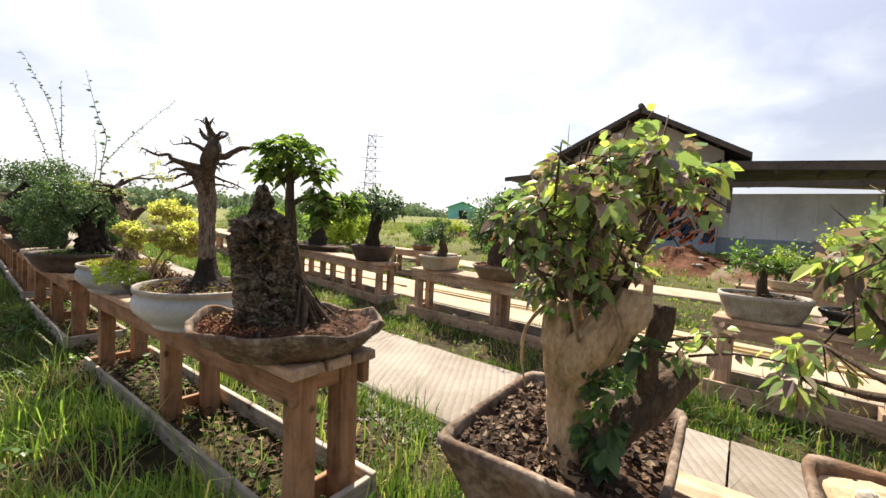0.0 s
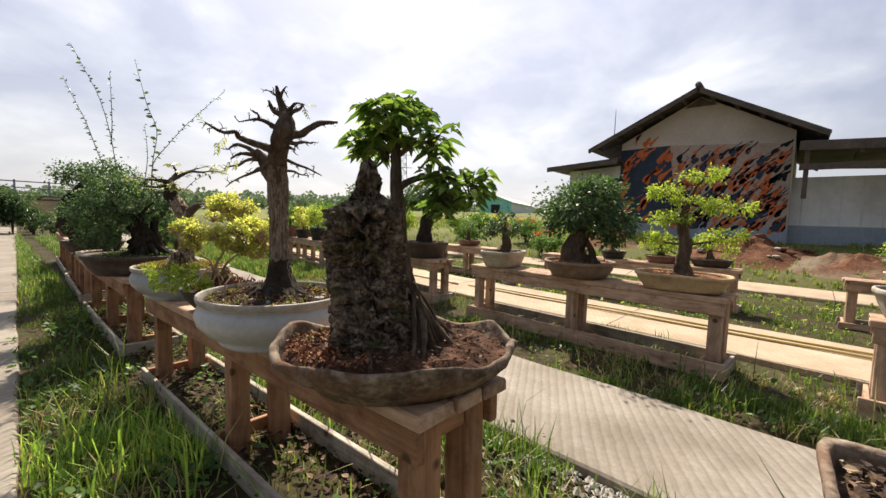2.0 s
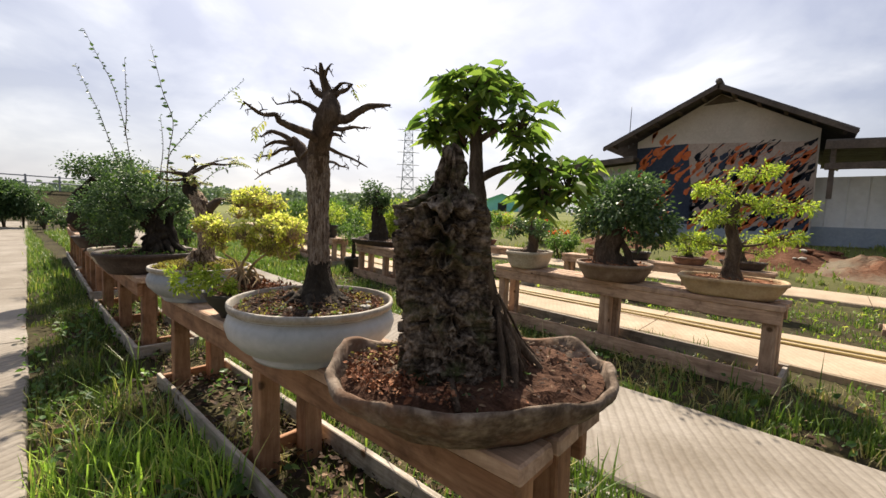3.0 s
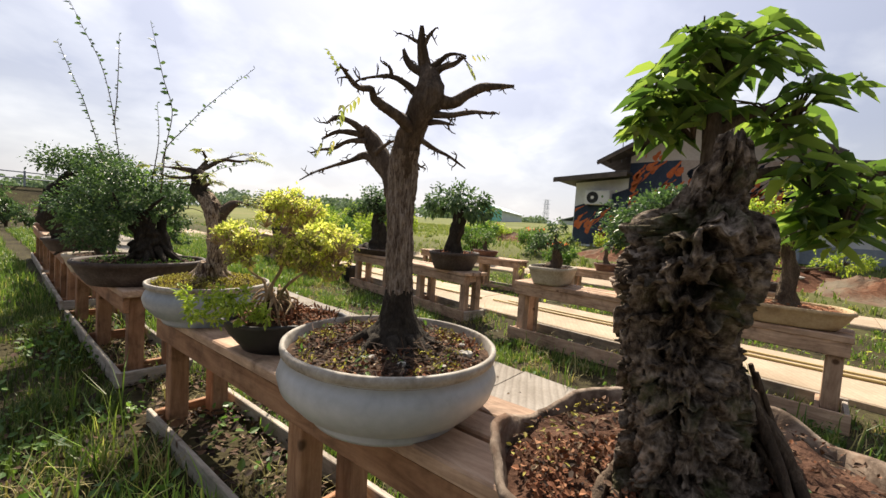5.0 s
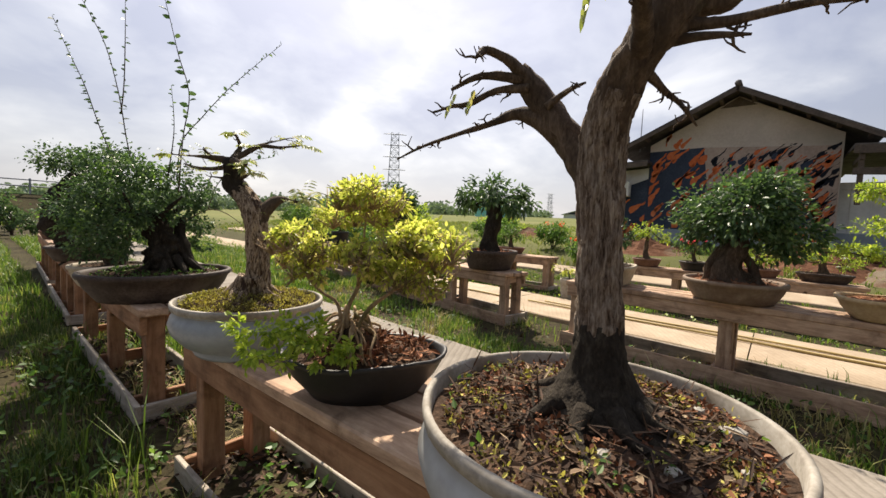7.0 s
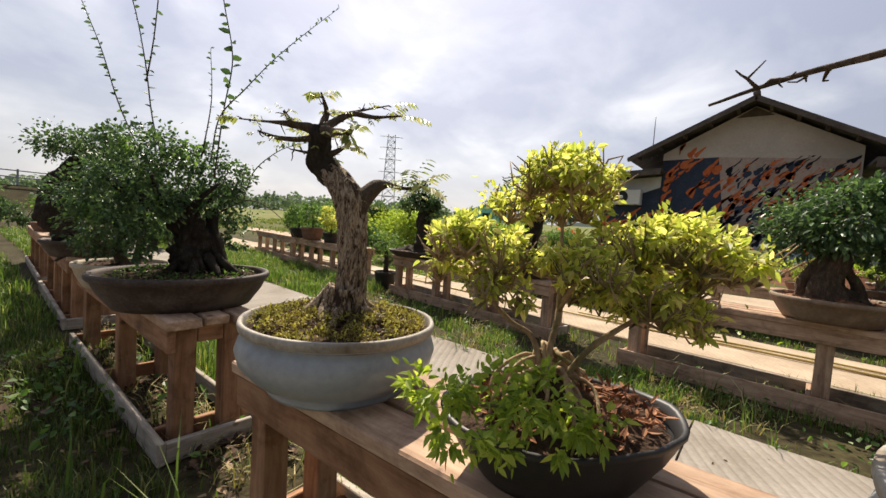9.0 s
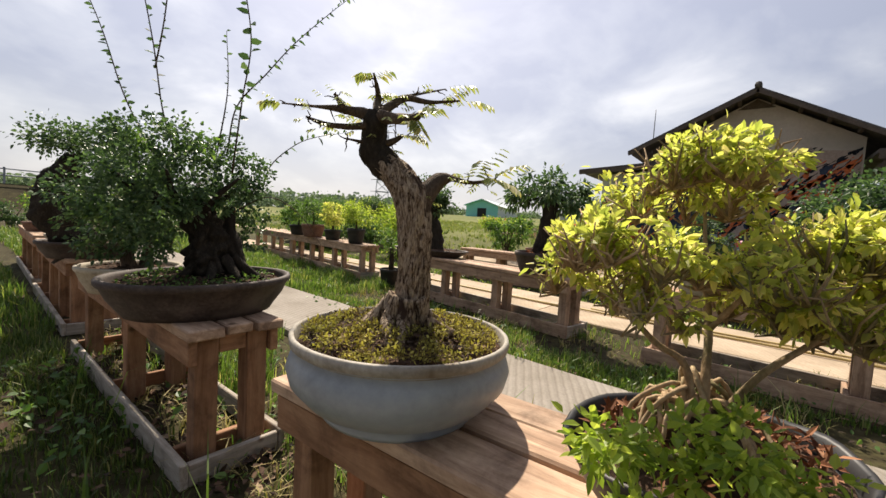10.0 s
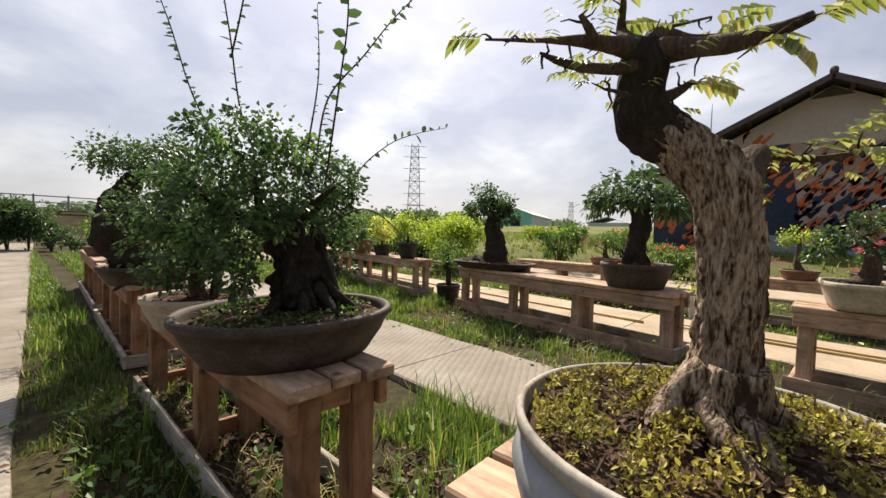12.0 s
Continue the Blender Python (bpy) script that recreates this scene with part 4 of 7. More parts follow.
def mossy_tree():
    """Twisted pale-barked tree in a mossy glazed bowl."""
    t = thing("bonsai", pose(1.045, 4.94, bench_z(4.94)), "twisted bonsai with pale flaking bark in mossy glazed bowl", "bonsai", "bonsai on the front bench")
    pot(t, (GLAZE_BLUE, RIM), BOWL, 0.295, 0.295, 64, 0.004, 0, 9, 7)
    soil(t, 0.273, 0.273, 0.172, SOIL, 0.03, 0, 9)
    scatter("moss", t, 0.27, 0.27, 0.182, 12500, 0.0105, MOSS, 16, height=0.035, flat=1.6, lift=0.007, bare=-0.05, patch=5.5)
    scatter("leaf_litter", t, 0.262, 0.262, 0.185, 1300, 0.018, LITTER, 15, height=0.03)
    scatter("twig_litter", t, 0.262, 0.262, 0.19, 260, 0.05, LITTER, 56, height=0.03, width=0.07)
    z0 = t.location.z
    def pts(*ps):
        return [(x, y, z - z0) for x, y, z in ps]
    limb("trunk", t, pts((0.028, -0.010, 0.83), (0.025, -0.012, 0.90), (0.018, -0.016, 1.0), (0.016, -0.016, 1.084), (0.012, -0.012, 1.165), (0.006, 0.002, 1.235), (-0.004, 0.045, 1.29), (-0.014, 0.080, 1.322)),
         [0.056, 0.049, 0.044, 0.042, 0.041, 0.045, 0.041, 0.037], BARK_FLAKY, 72, 0.15, 0.005, 34, (22, 0.5, 0.25, 4))
    limb("upper_trunk", t, pts((-0.008, 0.060, 1.305), (-0.018, 0.092, 1.332), (-0.032, 0.112, 1.358), (-0.036, 0.110, 1.395), (-0.042, 0.102, 1.435), (-0.042, 0.100, 1.462)),
         [0.038, 0.043, 0.041, 0.035, 0.034, 0.022], BARK_DARK, 40, 0.22, 0.006, 36, None, "dark twisted upper trunk")
    br = [([(-0.042, 0.10, 1.445), (-0.075, 0.135, 1.455), (-0.111, 0.173, 1.460), (-0.15, 0.225, 1.462), (-0.204, 0.296, 1.465)], [0.019, 0.014, 0.010, 0.004, 0.002]),
          ([(-0.100, 0.160, 1.458), (-0.115, 0.165, 1.475), (-0.125, 0.175, 1.495)], [0.009, 0.007, 0.004]),
          ([(-0.05, 0.10, 1.425), (-0.095, 0.13, 1.411), (-0.14, 0.163, 1.408), (-0.17, 0.19, 1.416), (-0.188, 0.206, 1.425)], [0.012, 0.009, 0.007, 0.005, 0.002]),
          ([(-0.035, 0.105, 1.455), (0.03, 0.115, 1.500), (0.090, 0.115, 1.535), (0.15, 0.085, 1.535), (0.224, 0.020, 1.550)], [0.015, 0.012, 0.010, 0.007, 0.003]),
          ([(0.03, 0.115, 1.500), (0.08, 0.13, 1.535), (0.15, 0.11, 1.565), (0.20, 0.06, 1.585)], [0.007, 0.005, 0.0035, 0.002]),
          ([(-0.042, 0.09, 1.445), (-0.042, 0.03, 1.434), (-0.043, -0.004, 1.428), (-0.055, -0.05, 1.424), (-0.070, -0.092, 1.427)], [0.019, 0.015, 0.013, 0.011, 0.006]),
          ([(-0.035, 0.105, 1.455), (0.0, 0.145, 1.495), (0.02, 0.165, 1.525), (0.005, 0.158, 1.553), (-0.015, 0.150, 1.58)], [0.016, 0.012, 0.009, 0.006, 0.003]),
          ([(-0.03, 0.105, 1.37), (-0.005, 0.07, 1.385), (0.015, 0.05, 1.405)], [0.014, 0.009, 0.004]),
          ([(-0.045, 0.115, 1.375), (-0.085, 0.12, 1.375), (-0.115, 0.135, 1.377)], [0.007, 0.004, 0.002]),
          ([(0.010, -0.010, 1.185), (0.035, -0.014, 1.235), (0.068, -0.022, 1.272), (0.098, -0.030, 1.294), (0.127, -0.038, 1.300)], [0.038, 0.034, 0.027, 0.020, 0.010]),
          ([(0.120, -0.036, 1.300), (0.145, -0.085, 1.290), (0.160, -0.125, 1.292), (0.165, -0.165, 1.300)], [0.009, 0.006, 0.005, 0.002])]
    rs = np.random.RandomState(14)
    tw, st = [], ([], [], [], [])
    for ps, rad in br:
        P = pts(*ps)
        limb("branch", t, P, rad, BARK_BROWN, 9, 0.2, 0.012, 60)
        for i in range(1, len(P)):
            for _ in range(3):
                q = Vector(P[i - 1]).lerp(Vector(P[i]), rs.uniform(0.3, 1.0))
                w = (Vector(P[i]) - Vector(P[i - 1])).normalized() * 0.7 + Vector(rs.normal(size=3) * 0.7)
                path = wander(rs, q, w, rs.uniform(0.015, 0.045), 3, 0.5)
                tw.append((path, 0.0026, 0.0009))
                if rs.uniform() < 0.65:
                    pinnate(st, path[-1], (w.x, w.y, w.z * 0.3 + 0.1), rs.uniform(0.02, 0.04), 3, 0.017, rs)
    for (x, y, z), w, ln in (((0.224, 0.020, 1.550), (0.3, -0.7, 0.1), 0.10), ((0.20, 0.06, 1.585), (0.3, -0.7, 0.3), 0.09), ((0.18, 0.05, 1.545), (0.2, -0.5, 0.4), 0.07), ((0.0, 0.155, 1.57), (0.1, -0.4, 0.3), 0.05), ((-0.01, 0.152, 1.575), (-0.3, 0.5, 0.2), 0.05), ((0.02, 0.165, 1.53), (0.2, -0.5, 0.2), 0.05), ((0.165, -0.165, 1.303), (-0.25, -0.8, 0.5), 0.11), ((0.155, -0.12, 1.300), (0.0, -0.5, 0.9), 0.10), ((0.150, -0.10, 1.297), (-0.4, -0.5, 0.6), 0.09), ((0.160, -0.14, 1.300), (-0.5, -0.6, 0.1), 0.08), ((0.165, -0.16, 1.30), (0.3, -0.8, -0.1), 0.07), ((-0.070, -0.092, 1.43), (-0.1, -0.7, 0.2), 0.06), ((-0.055, -0.05, 1.425), (-0.1, -0.5, -0.3), 0.05), ((0.015, 0.05, 1.405), (0.3, -0.6, 0.1), 0.06), ((-0.204, 0.296, 1.465), (-0.5, 0.4, 0.2), 0.05)):
        p = (x, y, z - z0)
        pinnate(st, p, w, ln, 6, 0.036, rs)
    twigs("twig_mass", t, tw, BARK_BROWN)
    leaves("young_foliage", t, *st[:3], np.array(st[3]), np.array(st[3]) * 0.46, LEAF_SHOOT)
    for a, ln, bend in ((3.35, 0.15, 0.35), (3.95, 0.15, -0.1), (5.05, 0.20, 0.15), (5.9, 0.13, -0.2), (2.5, 0.12, 0.2), (0.7, 0.11, -0.2)):
        c, d = math.cos, math.sin
        limb("root", t, [(c(a) * 0.030 - 0.01, d(a) * 0.030 - 0.02, 0.30), (c(a) * 0.062, d(a) * 0.062, 0.252), (c(a + bend * 0.5) * 0.098, d(a + bend * 0.5) * 0.098, 0.223), (c(a + bend) * ln, d(a + bend) * ln, 0.198)], [0.022, 0.021, 0.017, 0.009], BARK_FLAKY, 20, 0.22, 0.008, 50)


mossy_tree()


def rock_planting():
    """Tree growing over a porous upright rock in an irregular stone tray."""
    px, py, turn = 1.05, 2.72, radians(-33)
    pz = bench_z(py)
    t = thing("rock_bonsai", pose(px, py, pz, 0, 0, -33), "leafy tree over tall porous rock in rough stone tray", "bonsai", "bonsai on the front bench")
    def at(x, y, z):
        """A place in the garden as the tray's own coordinates."""
        x, y = x - px, y - py
        c, d = math.cos(-turn), math.sin(-turn)
        return (x * c - y * d, x * d + y * c, z - pz)
    tray = [(0.62, 0.0), (0.68, 0.0), (0.80, 0.035), (0.93, 0.085), (0.99, 0.12), (1.0, 0.135), (0.985, 0.145), (0.95, 0.14), (0.93, 0.11), (0.9, 0.08)]
    pot(t, (STONE_POT,), tray, 0.40, 0.29, 120, 0.06, 0, None, 4, 0.04)
    soil(t, 0.365, 0.265, 0.105, SOIL_BROWN, 0.035, 0, 6, 48, 0.02)
    scatter("soil_litter", t, 0.365, 0.26, 0.122, 1500, 0.012, LITTER_RED, 8, sector=(2.6, 4.3), inner=0.35, height=0.025, flat=1.0, width=0.8)
    scatter("soil_litter", t, 0.365, 0.26, 0.120, 160, 0.010, LITTER_RED, 12, height=0.025, flat=1.0, width=0.8, bare=-0.05)
    scatter("leaf_litter", t, 0.365, 0.26, 0.125, 700, 0.015, LITTER, 9, height=0.03, inner=0.4)
    scatter("moss", t, 0.37, 0.265, 0.125, 120, 0.012, MOSS, 10, sector=(1.6, 3.2), inner=0.6, height=0.03)
    # rock: a pitted slab, broad at the shoulder, with a slim off-centre spire: height, offsets along and across the slab, half-lengths along and across
    prof = [(0.79, 0.055, -0.008, 0.153, 0.068), (0.87, 0.038, -0.006, 0.137, 0.060), (0.96, 0.022, -0.001, 0.123, 0.053), (1.05, 0.003, 0.005, 0.113, 0.050), (1.11, -0.003, 0.014, 0.109, 0.053), (1.17, -0.012, -0.002, 0.112, 0.072), (1.235, -0.020, -0.010, 0.112, 0.082), (1.272, -0.026, -0.015, 0.108, 0.082), (1.288, -0.022, -0.016, 0.088, 0.072), (1.300, -0.014, -0.018, 0.052, 0.050), (1.33, -0.008, -0.026, 0.034, 0.036), (1.352, -0.006, -0.036, 0.038, 0.034), (1.378, -0.008, -0.047, 0.026, 0.027), (1.402, -0.015, -0.052, 0.022, 0.019), (1.412, -0.018, -0.053, 0.009, 0.008)]
    along, across = Vector((0.857, -0.515)), Vector((0.515, 0.857))
    segs, rings = 230, 270
    v, f = [], []
    for i in range(rings + 1):
        z = prof[0][0] + (prof[-1][0] - prof[0][0]) * i / rings
        for lo, hi in zip(prof, prof[1:]):
            if lo[0] <= z <= hi[0] + 1e-9:
                k = (z - lo[0]) / (hi[0] - lo[0])
                ca, cb, ra, rb = (lo[j] + (hi[j] - lo[j]) * k for j in (1, 2, 3, 4))
                break
        for s in range(segs):
            a = 2 * math.pi * s / segs
            q = Vector((math.cos(a) * 0.9, math.sin(a) * 0.9, z * 9.0))
            g = noise.noise(q * 1.6) * 0.18 + noise.noise(q * 3.9 + Vector((3, 1, 2))) * 0.28
            p1 = noise.voronoi(q * 1.9 + Vector((noise.noise(q * 3), noise.noise(q * 3 + Vector((5, 5, 5))), 0)) * 0.5)[0][0]
            p2 = noise.voronoi(q * 5.5)[0][0]
            p3 = noise.voronoi(q * 10.5)[0][0]
            g += noise.noise(q * 8.5) * 0.13 + noise.noise(q * 21) * 0.10
            # broken blocks, each set in or out from its neighbours
            bq = q + Vector((noise.noise(q * 2.2), noise.noise(q * 2.2 + Vector((9, 2, 4))), noise.noise(q * 2.2 + Vector((1, 7, 3))))) * 0.30
            g += 0.30 * (noise.cell(Vector((bq.x * 1.7, bq.y * 1.7, bq.z * 1.5 + 4))) * 0.5 + noise.cell(Vector((bq.x * 3.3 + 7, bq.y * 3.3, bq.z * 2.9))) * 0.3)
            g -= 0.70 * min(1.0, max(0.0, 0.40 - p1) / 0.12) + 0.62 * min(1.0, max(0.0, 0.36 - p2) / 0.08) * (1 if noise.noise(q * 1.3) > -0.15 else 0.2) + 0.16 * min(1.0, max(0.0, 0.34 - p3) / 0.1)
            rr = min(1.14, max(0.36, 1.05 + 1.05 * g))
            p = along * (ca + math.cos(a) * ra * rr) + across * (cb + math.sin(a) * rb * rr)
            v.append(at(0.925 + p.x, 2.735 + p.y, z + 0.02 * noise.noise(q * 5)))
    for i in range(rings):
        for s in range(segs):
            a, b = i * segs + s, i * segs + (s + 1) % segs
            f.append((a, b, b + segs, a + segs))
    f.append(tuple(rings * segs + s for s in range(segs)))
    mesh_object("rock", v, f, ROCK, t, "dark porous weathered rock", True)
    # the trunk climbs the rock's back, its roots grip the flank and run out into the soil
    limb("trunk", t, [at(*p) for p in ((1.06, 2.56, 0.82), (1.064, 2.62, 0.90), (1.058, 2.67, 1.0), (1.035, 2.70, 1.12), (1.025, 2.72, 1.27), (1.030, 2.74, 1.40), (1.035, 2.75, 1.55))], [0.013, 0.016, 0.019, 0.022, 0.024, 0.018, 0.010], BARK_BROWN, 16, 0.2, 0.012, 40)
    for ps, r in ((((1.05, 2.655, 1.00), (1.03, 2.60, 0.93), (1.0, 2.565, 0.86), (0.975, 2.55, 0.825)), 0.010), (((1.062, 2.66, 1.00), (1.10, 2.62, 0.92), (1.13, 2.575, 0.86), (1.14, 2.545, 0.83)), 0.011), (((1.07, 2.68, 0.98), (1.13, 2.66, 0.91), (1.19, 2.63, 0.86), (1.23, 2.60, 0.835)), 0.011),
                  (((1.045, 2.66, 1.02), (1.01, 2.62, 0.95), (0.985, 2.59, 0.88), (0.95, 2.565, 0.83)), 0.008), (((0.90, 2.80, 0.89), (0.85, 2.82, 0.855), (0.80, 2.82, 0.84), (0.755, 2.825, 0.828)), 0.010), (((0.87, 2.66, 0.87), (0.85, 2.63, 0.845), (0.83, 2.60, 0.828)), 0.008)):
        limb("root", t, [at(*p) for p in ps], [r, r * 1.1, r * 0.9, r * 0.45][:len(ps)], BARK_BROWN, 9, 0.25, 0.012, 60)
    rr = random.Random(19)
    for k in range(11):
        u = k / 10
        x0, y0 = 1.045 + rr.uniform(-0.012, 0.012), 2.655 + rr.uniform(-0.015, 0.015)
        x1, y1 = 0.96 + 0.30 * u + rr.uniform(-0.015, 0.015), 2.555 + 0.08 * u * u + rr.uniform(-0.015, 0.01)
        z0 = rr.uniform(0.90, 1.06)
        ps = [(x0 + (x1 - x0) * e + rr.uniform(-0.006, 0.006), y0 + (y1 - y0) * e ** 0.8 + rr.uniform(-0.006, 0.006), z0 + (0.825 - z0) * e ** (0.75 + 0.2 * u)) for e in (0.0, 0.3, 0.6, 0.85, 1.0)]
        r = rr.uniform(0.003, 0.006)
        limb("root", t, [at(*p) for p in ps], [r, r, r, r * 0.8, r * 0.4], BARK_BROWN, 8, 0.25, 0.012, 60)
    for ps, rad in ((((1.03, 2.735, 1.35), (1.06, 2.68, 1.38), (1.10, 2.61, 1.39), (1.15, 2.56, 1.37)), [0.013, 0.010, 0.008, 0.004]), (((1.035, 2.745, 1.45), (1.06, 2.68, 1.49), (1.08, 2.62, 1.49)), [0.010, 0.008, 0.004]), (((1.035, 2.75, 1.47), (1.0, 2.80, 1.49), (0.965, 2.84, 1.49)), [0.010, 0.007, 0.003]), (((1.10, 2.61, 1.39), (1.10, 2.58, 1.35), (1.08, 2.55, 1.30)), [0.008, 0.006, 0.003])):
        limb("branch", t, [at(*p) for p in ps], rad, BARK_BROWN, 9, 0.2, 0.015)
    rs = np.random.RandomState(21)
    C, Nn, A, tw = [], [], [], []
    for (c, r, n) in (((1.03, 2.75, 1.59), (0.125, 0.125, 0.085), 38), ((0.97, 2.83, 1.51), (0.06, 0.07, 0.055), 9), ((1.02, 2.77, 1.49), (0.10, 0.10, 0.05), 8), ((1.08, 2.64, 1.51), (0.09, 0.09, 0.065), 14), ((1.09, 2.60, 1.40), (0.07, 0.08, 0.055), 8), ((1.17, 2.54, 1.37), (0.09, 0.09, 0.07), 13), ((1.08, 2.56, 1.32), (0.06, 0.06, 0.05), 9)):
        c, r = np.array(at(*c)), np.array(r)
        for _ in range(n):
            d = rs.normal(size=3); d /= np.linalg.norm(d); d[2] = d[2] * 0.85 + 0.1
            tip = c + d * r * rs.uniform(0.5, 1.08)
            w = tip - (c - np.array([0, 0, 0.10])); w /= np.linalg.norm(w)
            tw.append(([tuple(c - np.array([0, 0, 0.05])), tuple((tip + c) / 2 + rs.normal(size=3) * 0.01), tuple(tip)], 0.003, 0.0012))
            m = rs.randint(6, 9)
            for k in range(m):
                a = 2 * np.pi * k / m + rs.uniform(-0.3, 0.3)
                ax = np.array([np.cos(a), np.sin(a), rs.uniform(-0.55, 0.45)]) + w * 0.3
                C.append(tip - w * rs.uniform(0, 0.045)); A.append(ax); Nn.append(np.array([0, 0, 1]) + rs.normal(size=3) * 0.25)
    ln = 0.058 * rs.uniform(0.6, 1.2, len(C))
    leaves("foliage", t, C, Nn, A, ln, ln * 0.38, LEAF_BROAD, 0.35, 0.6)
    twigs("twig_mass", t, tw, BARK_BROWN)
    # weeds and ivy at the rock's foot
    foliage("creeper", t, [(at(0.90, 2.57, 0.86), (0.06, 0.03, 0.03)), (at(1.06, 2.53, 0.85), (0.03, 0.02, 0.03))], 160, 0.034, LEAF_DARK, 22, 0.7)


rock_planting()


def yellow_bush():
    t = thing("bonsai", pose(1.09, 4.235, bench_z(4.235), 0, 0, -37), "yellow-green bushy bonsai with exposed roots in black pot", "bonsai", "bonsai on the front bench")
    pot(t, (BLACK_POT,), [(0.62, 0), (0.66, 0), (0.72, 0.02), (0.88, 0.07), (0.97, 0.115), (1.0, 0.122), (1.01, 0.132), (0.985, 0.136), (0.95, 0.13), (0.92, 0.10)], 0.258, 0.195, 48, 0.02, 0, None, 8, 0.012)
    soil(t, 0.225, 0.172, 0.105, SOIL, 0.04, 0, 12)
    scatter("bark_litter", t, 0.22, 0.165, 0.12, 800, 0.032, LITTER_RED, 31, height=0.04, flat=0.8, width=0.3)
    m = Matrix.Rotation(radians(37), 4, "Z")
    rs = np.random.RandomState(33)
    zb = bench_z(4.235)
    def wu(u, v, z):                     # u across, v away from the pot's middle
        p = m @ (U * (u + 0.034) + V * (v - 0.063))
        return (p.x, p.y, z - zb)
    def at(x, y, z):
        p = m @ Vector((x - 1.09, y - 4.235, 0))
        return (p.x, p.y, z - zb)
    stems = [([at(1.02, 4.24, 0.86), at(1.02, 4.245, 0.95), at(1.06, 4.25, 1.02), at(1.085, 4.265, 1.12), at(1.11, 4.28, 1.25)], [0.011, 0.009, 0.008, 0.006, 0.003]),
             ([at(1.01, 4.25, 0.86), at(1.0, 4.27, 0.965), at(0.97, 4.31, 1.0), at(0.94, 4.35, 1.05), at(0.92, 4.38, 1.11)], [0.009, 0.007, 0.006, 0.0045, 0.0025]),
             ([at(1.03, 4.23, 0.87), at(1.05, 4.18, 0.96), at(1.09, 4.12, 1.02), at(1.13, 4.07, 1.07), at(1.16, 4.03, 1.12)], [0.009, 0.0075, 0.006, 0.0045, 0.0025]),
             ([at(1.06, 4.25, 1.02), at(1.02, 4.20, 1.10), at(1.01, 4.17, 1.15)], [0.006, 0.005, 0.002]),
             ([at(1.00, 4.24, 0.80), at(0.92, 4.25, 0.86), at(0.82, 4.27, 0.89)], [0.009, 0.007, 0.003])]
    for ps, rad in stems:
        limb("stem", t, ps, [0.8 * q for q in rad], BARK_TAN, 9, 0.25, 0.015, 50)
    bm = bmesh.new()
    bmesh.ops.create_icosphere(bm, subdivisions=4, radius=1.0)
    for v in bm.verts:
        k = 1 + 0.25 * noise.noise(v.co * 2.5) + 0.15 * noise.noise(v.co * 7)
        v.co = Vector(wu(-0.065, 0.035, 0.80)) + Vector((v.co.x * 0.095 * k, v.co.y * 0.085 * k, v.co.z * 0.095 * k))
    part("root_ball", bm, SOIL, t, "dark soil root ball", True)
    for k in range(44):
        a = rs.uniform(0, 2 * np.pi); ln = rs.uniform(0.06, 0.12)
        du, dv = math.cos(a), math.sin(a)
        top = rs.uniform(0.875, 0.945)
        q = [(-0.075 + du * 0.015, 0.035 + dv * 0.015, top)]
        for s, z in ((0.35, top + 0.002), (0.65, 0.885), (0.9, 0.835), (1.0, 0.79)):
            q.append((-0.08 + du * ln * s + rs.normal() * 0.014, 0.03 + dv * ln * s + rs.normal() * 0.014, z + rs.normal() * 0.008))
        limb("exposed_root", t, [wu(*p) for p in q], [0.0045, 0.0045, 0.004, 0.0035, 0.002], BARK_TAN, 6, 0.25, 0.014)
    pads = []
    for (x, y, z), R, S, H, n in (((0.925, 4.375, 1.14), 0.115, 0.155, 0.085, 12), ((1.113, 4.285, 1.285), 0.155, 0.165, 0.085, 15), ((1.15, 4.075, 1.145), 0.130, 0.205, 0.105, 18), ((1.02, 4.20, 1.11), 0.09, 0.12, 0.07, 9), ((0.93, 4.33, 1.07), 0.08, 0.11, 0.03, 5), ((1.13, 4.08, 1.05), 0.09, 0.16, 0.03, 6)):
        for k in range(n):
            a = 2.4 * k
            q = 0.70 * math.sqrt((k + 0.3) / n)
            rr = 0.5 * (R + S) * rs.uniform(0.34, 0.46)
            pads.append((at(x + R * q * math.cos(a), y + S * q * math.sin(a), z + H * (0.62 - 1.0 * q * q) * rs.uniform(0.4, 1.0) - (H * 0.6 if k % 3 == 2 else 0)), (rr, rr, rr * 0.62)))
    foliage("foliage", t, pads, 4300, 0.0195, LEAF_YELLOW, 34, 0.48, 0.15, 0.6, 0.15)
    foliage("lower_foliage", t, [(at(0.78, 4.31, 0.915), (0.075, 0.075, 0.045)), (at(0.80, 4.26, 0.92), (0.07, 0.07, 0.05)), (at(0.74, 4.28, 0.885), (0.06, 0.06, 0.045)), (at(0.85, 4.21, 0.87), (0.06, 0.06, 0.04)), (at(0.79, 4.22, 0.85), (0.05, 0.05, 0.03)), (at(0.88, 4.14, 0.885), (0.06, 0.06, 0.04)), (at(0.93, 4.11, 0.87), (0.05, 0.05, 0.035)), (at(0.84, 4.17, 0.93), (0.055, 0.055, 0.04)), (at(0.89, 4.20, 0.93), (0.05, 0.05, 0.035))], 3600, 0.022, LEAF_LIGHT, 35, 0.46, 0.2, 0.6, 0.2)
    tw = []
    for c, r in pads:
        for _ in range(14):
            d = rs.normal(size=3); d /= np.linalg.norm(d)
            tip = np.array(c) + d * np.array(r) * 0.95
            b = np.array(c) - np.array([0, 0, r[2] * 1.3])
            tw.append(([tuple(b), tuple((b + tip) / 2 + rs.normal(size=3) * 0.012), tuple(tip)], 0.003, 0.001))
    twigs("twig_mass", t, tw, BARK_TAN)


yellow_bush()


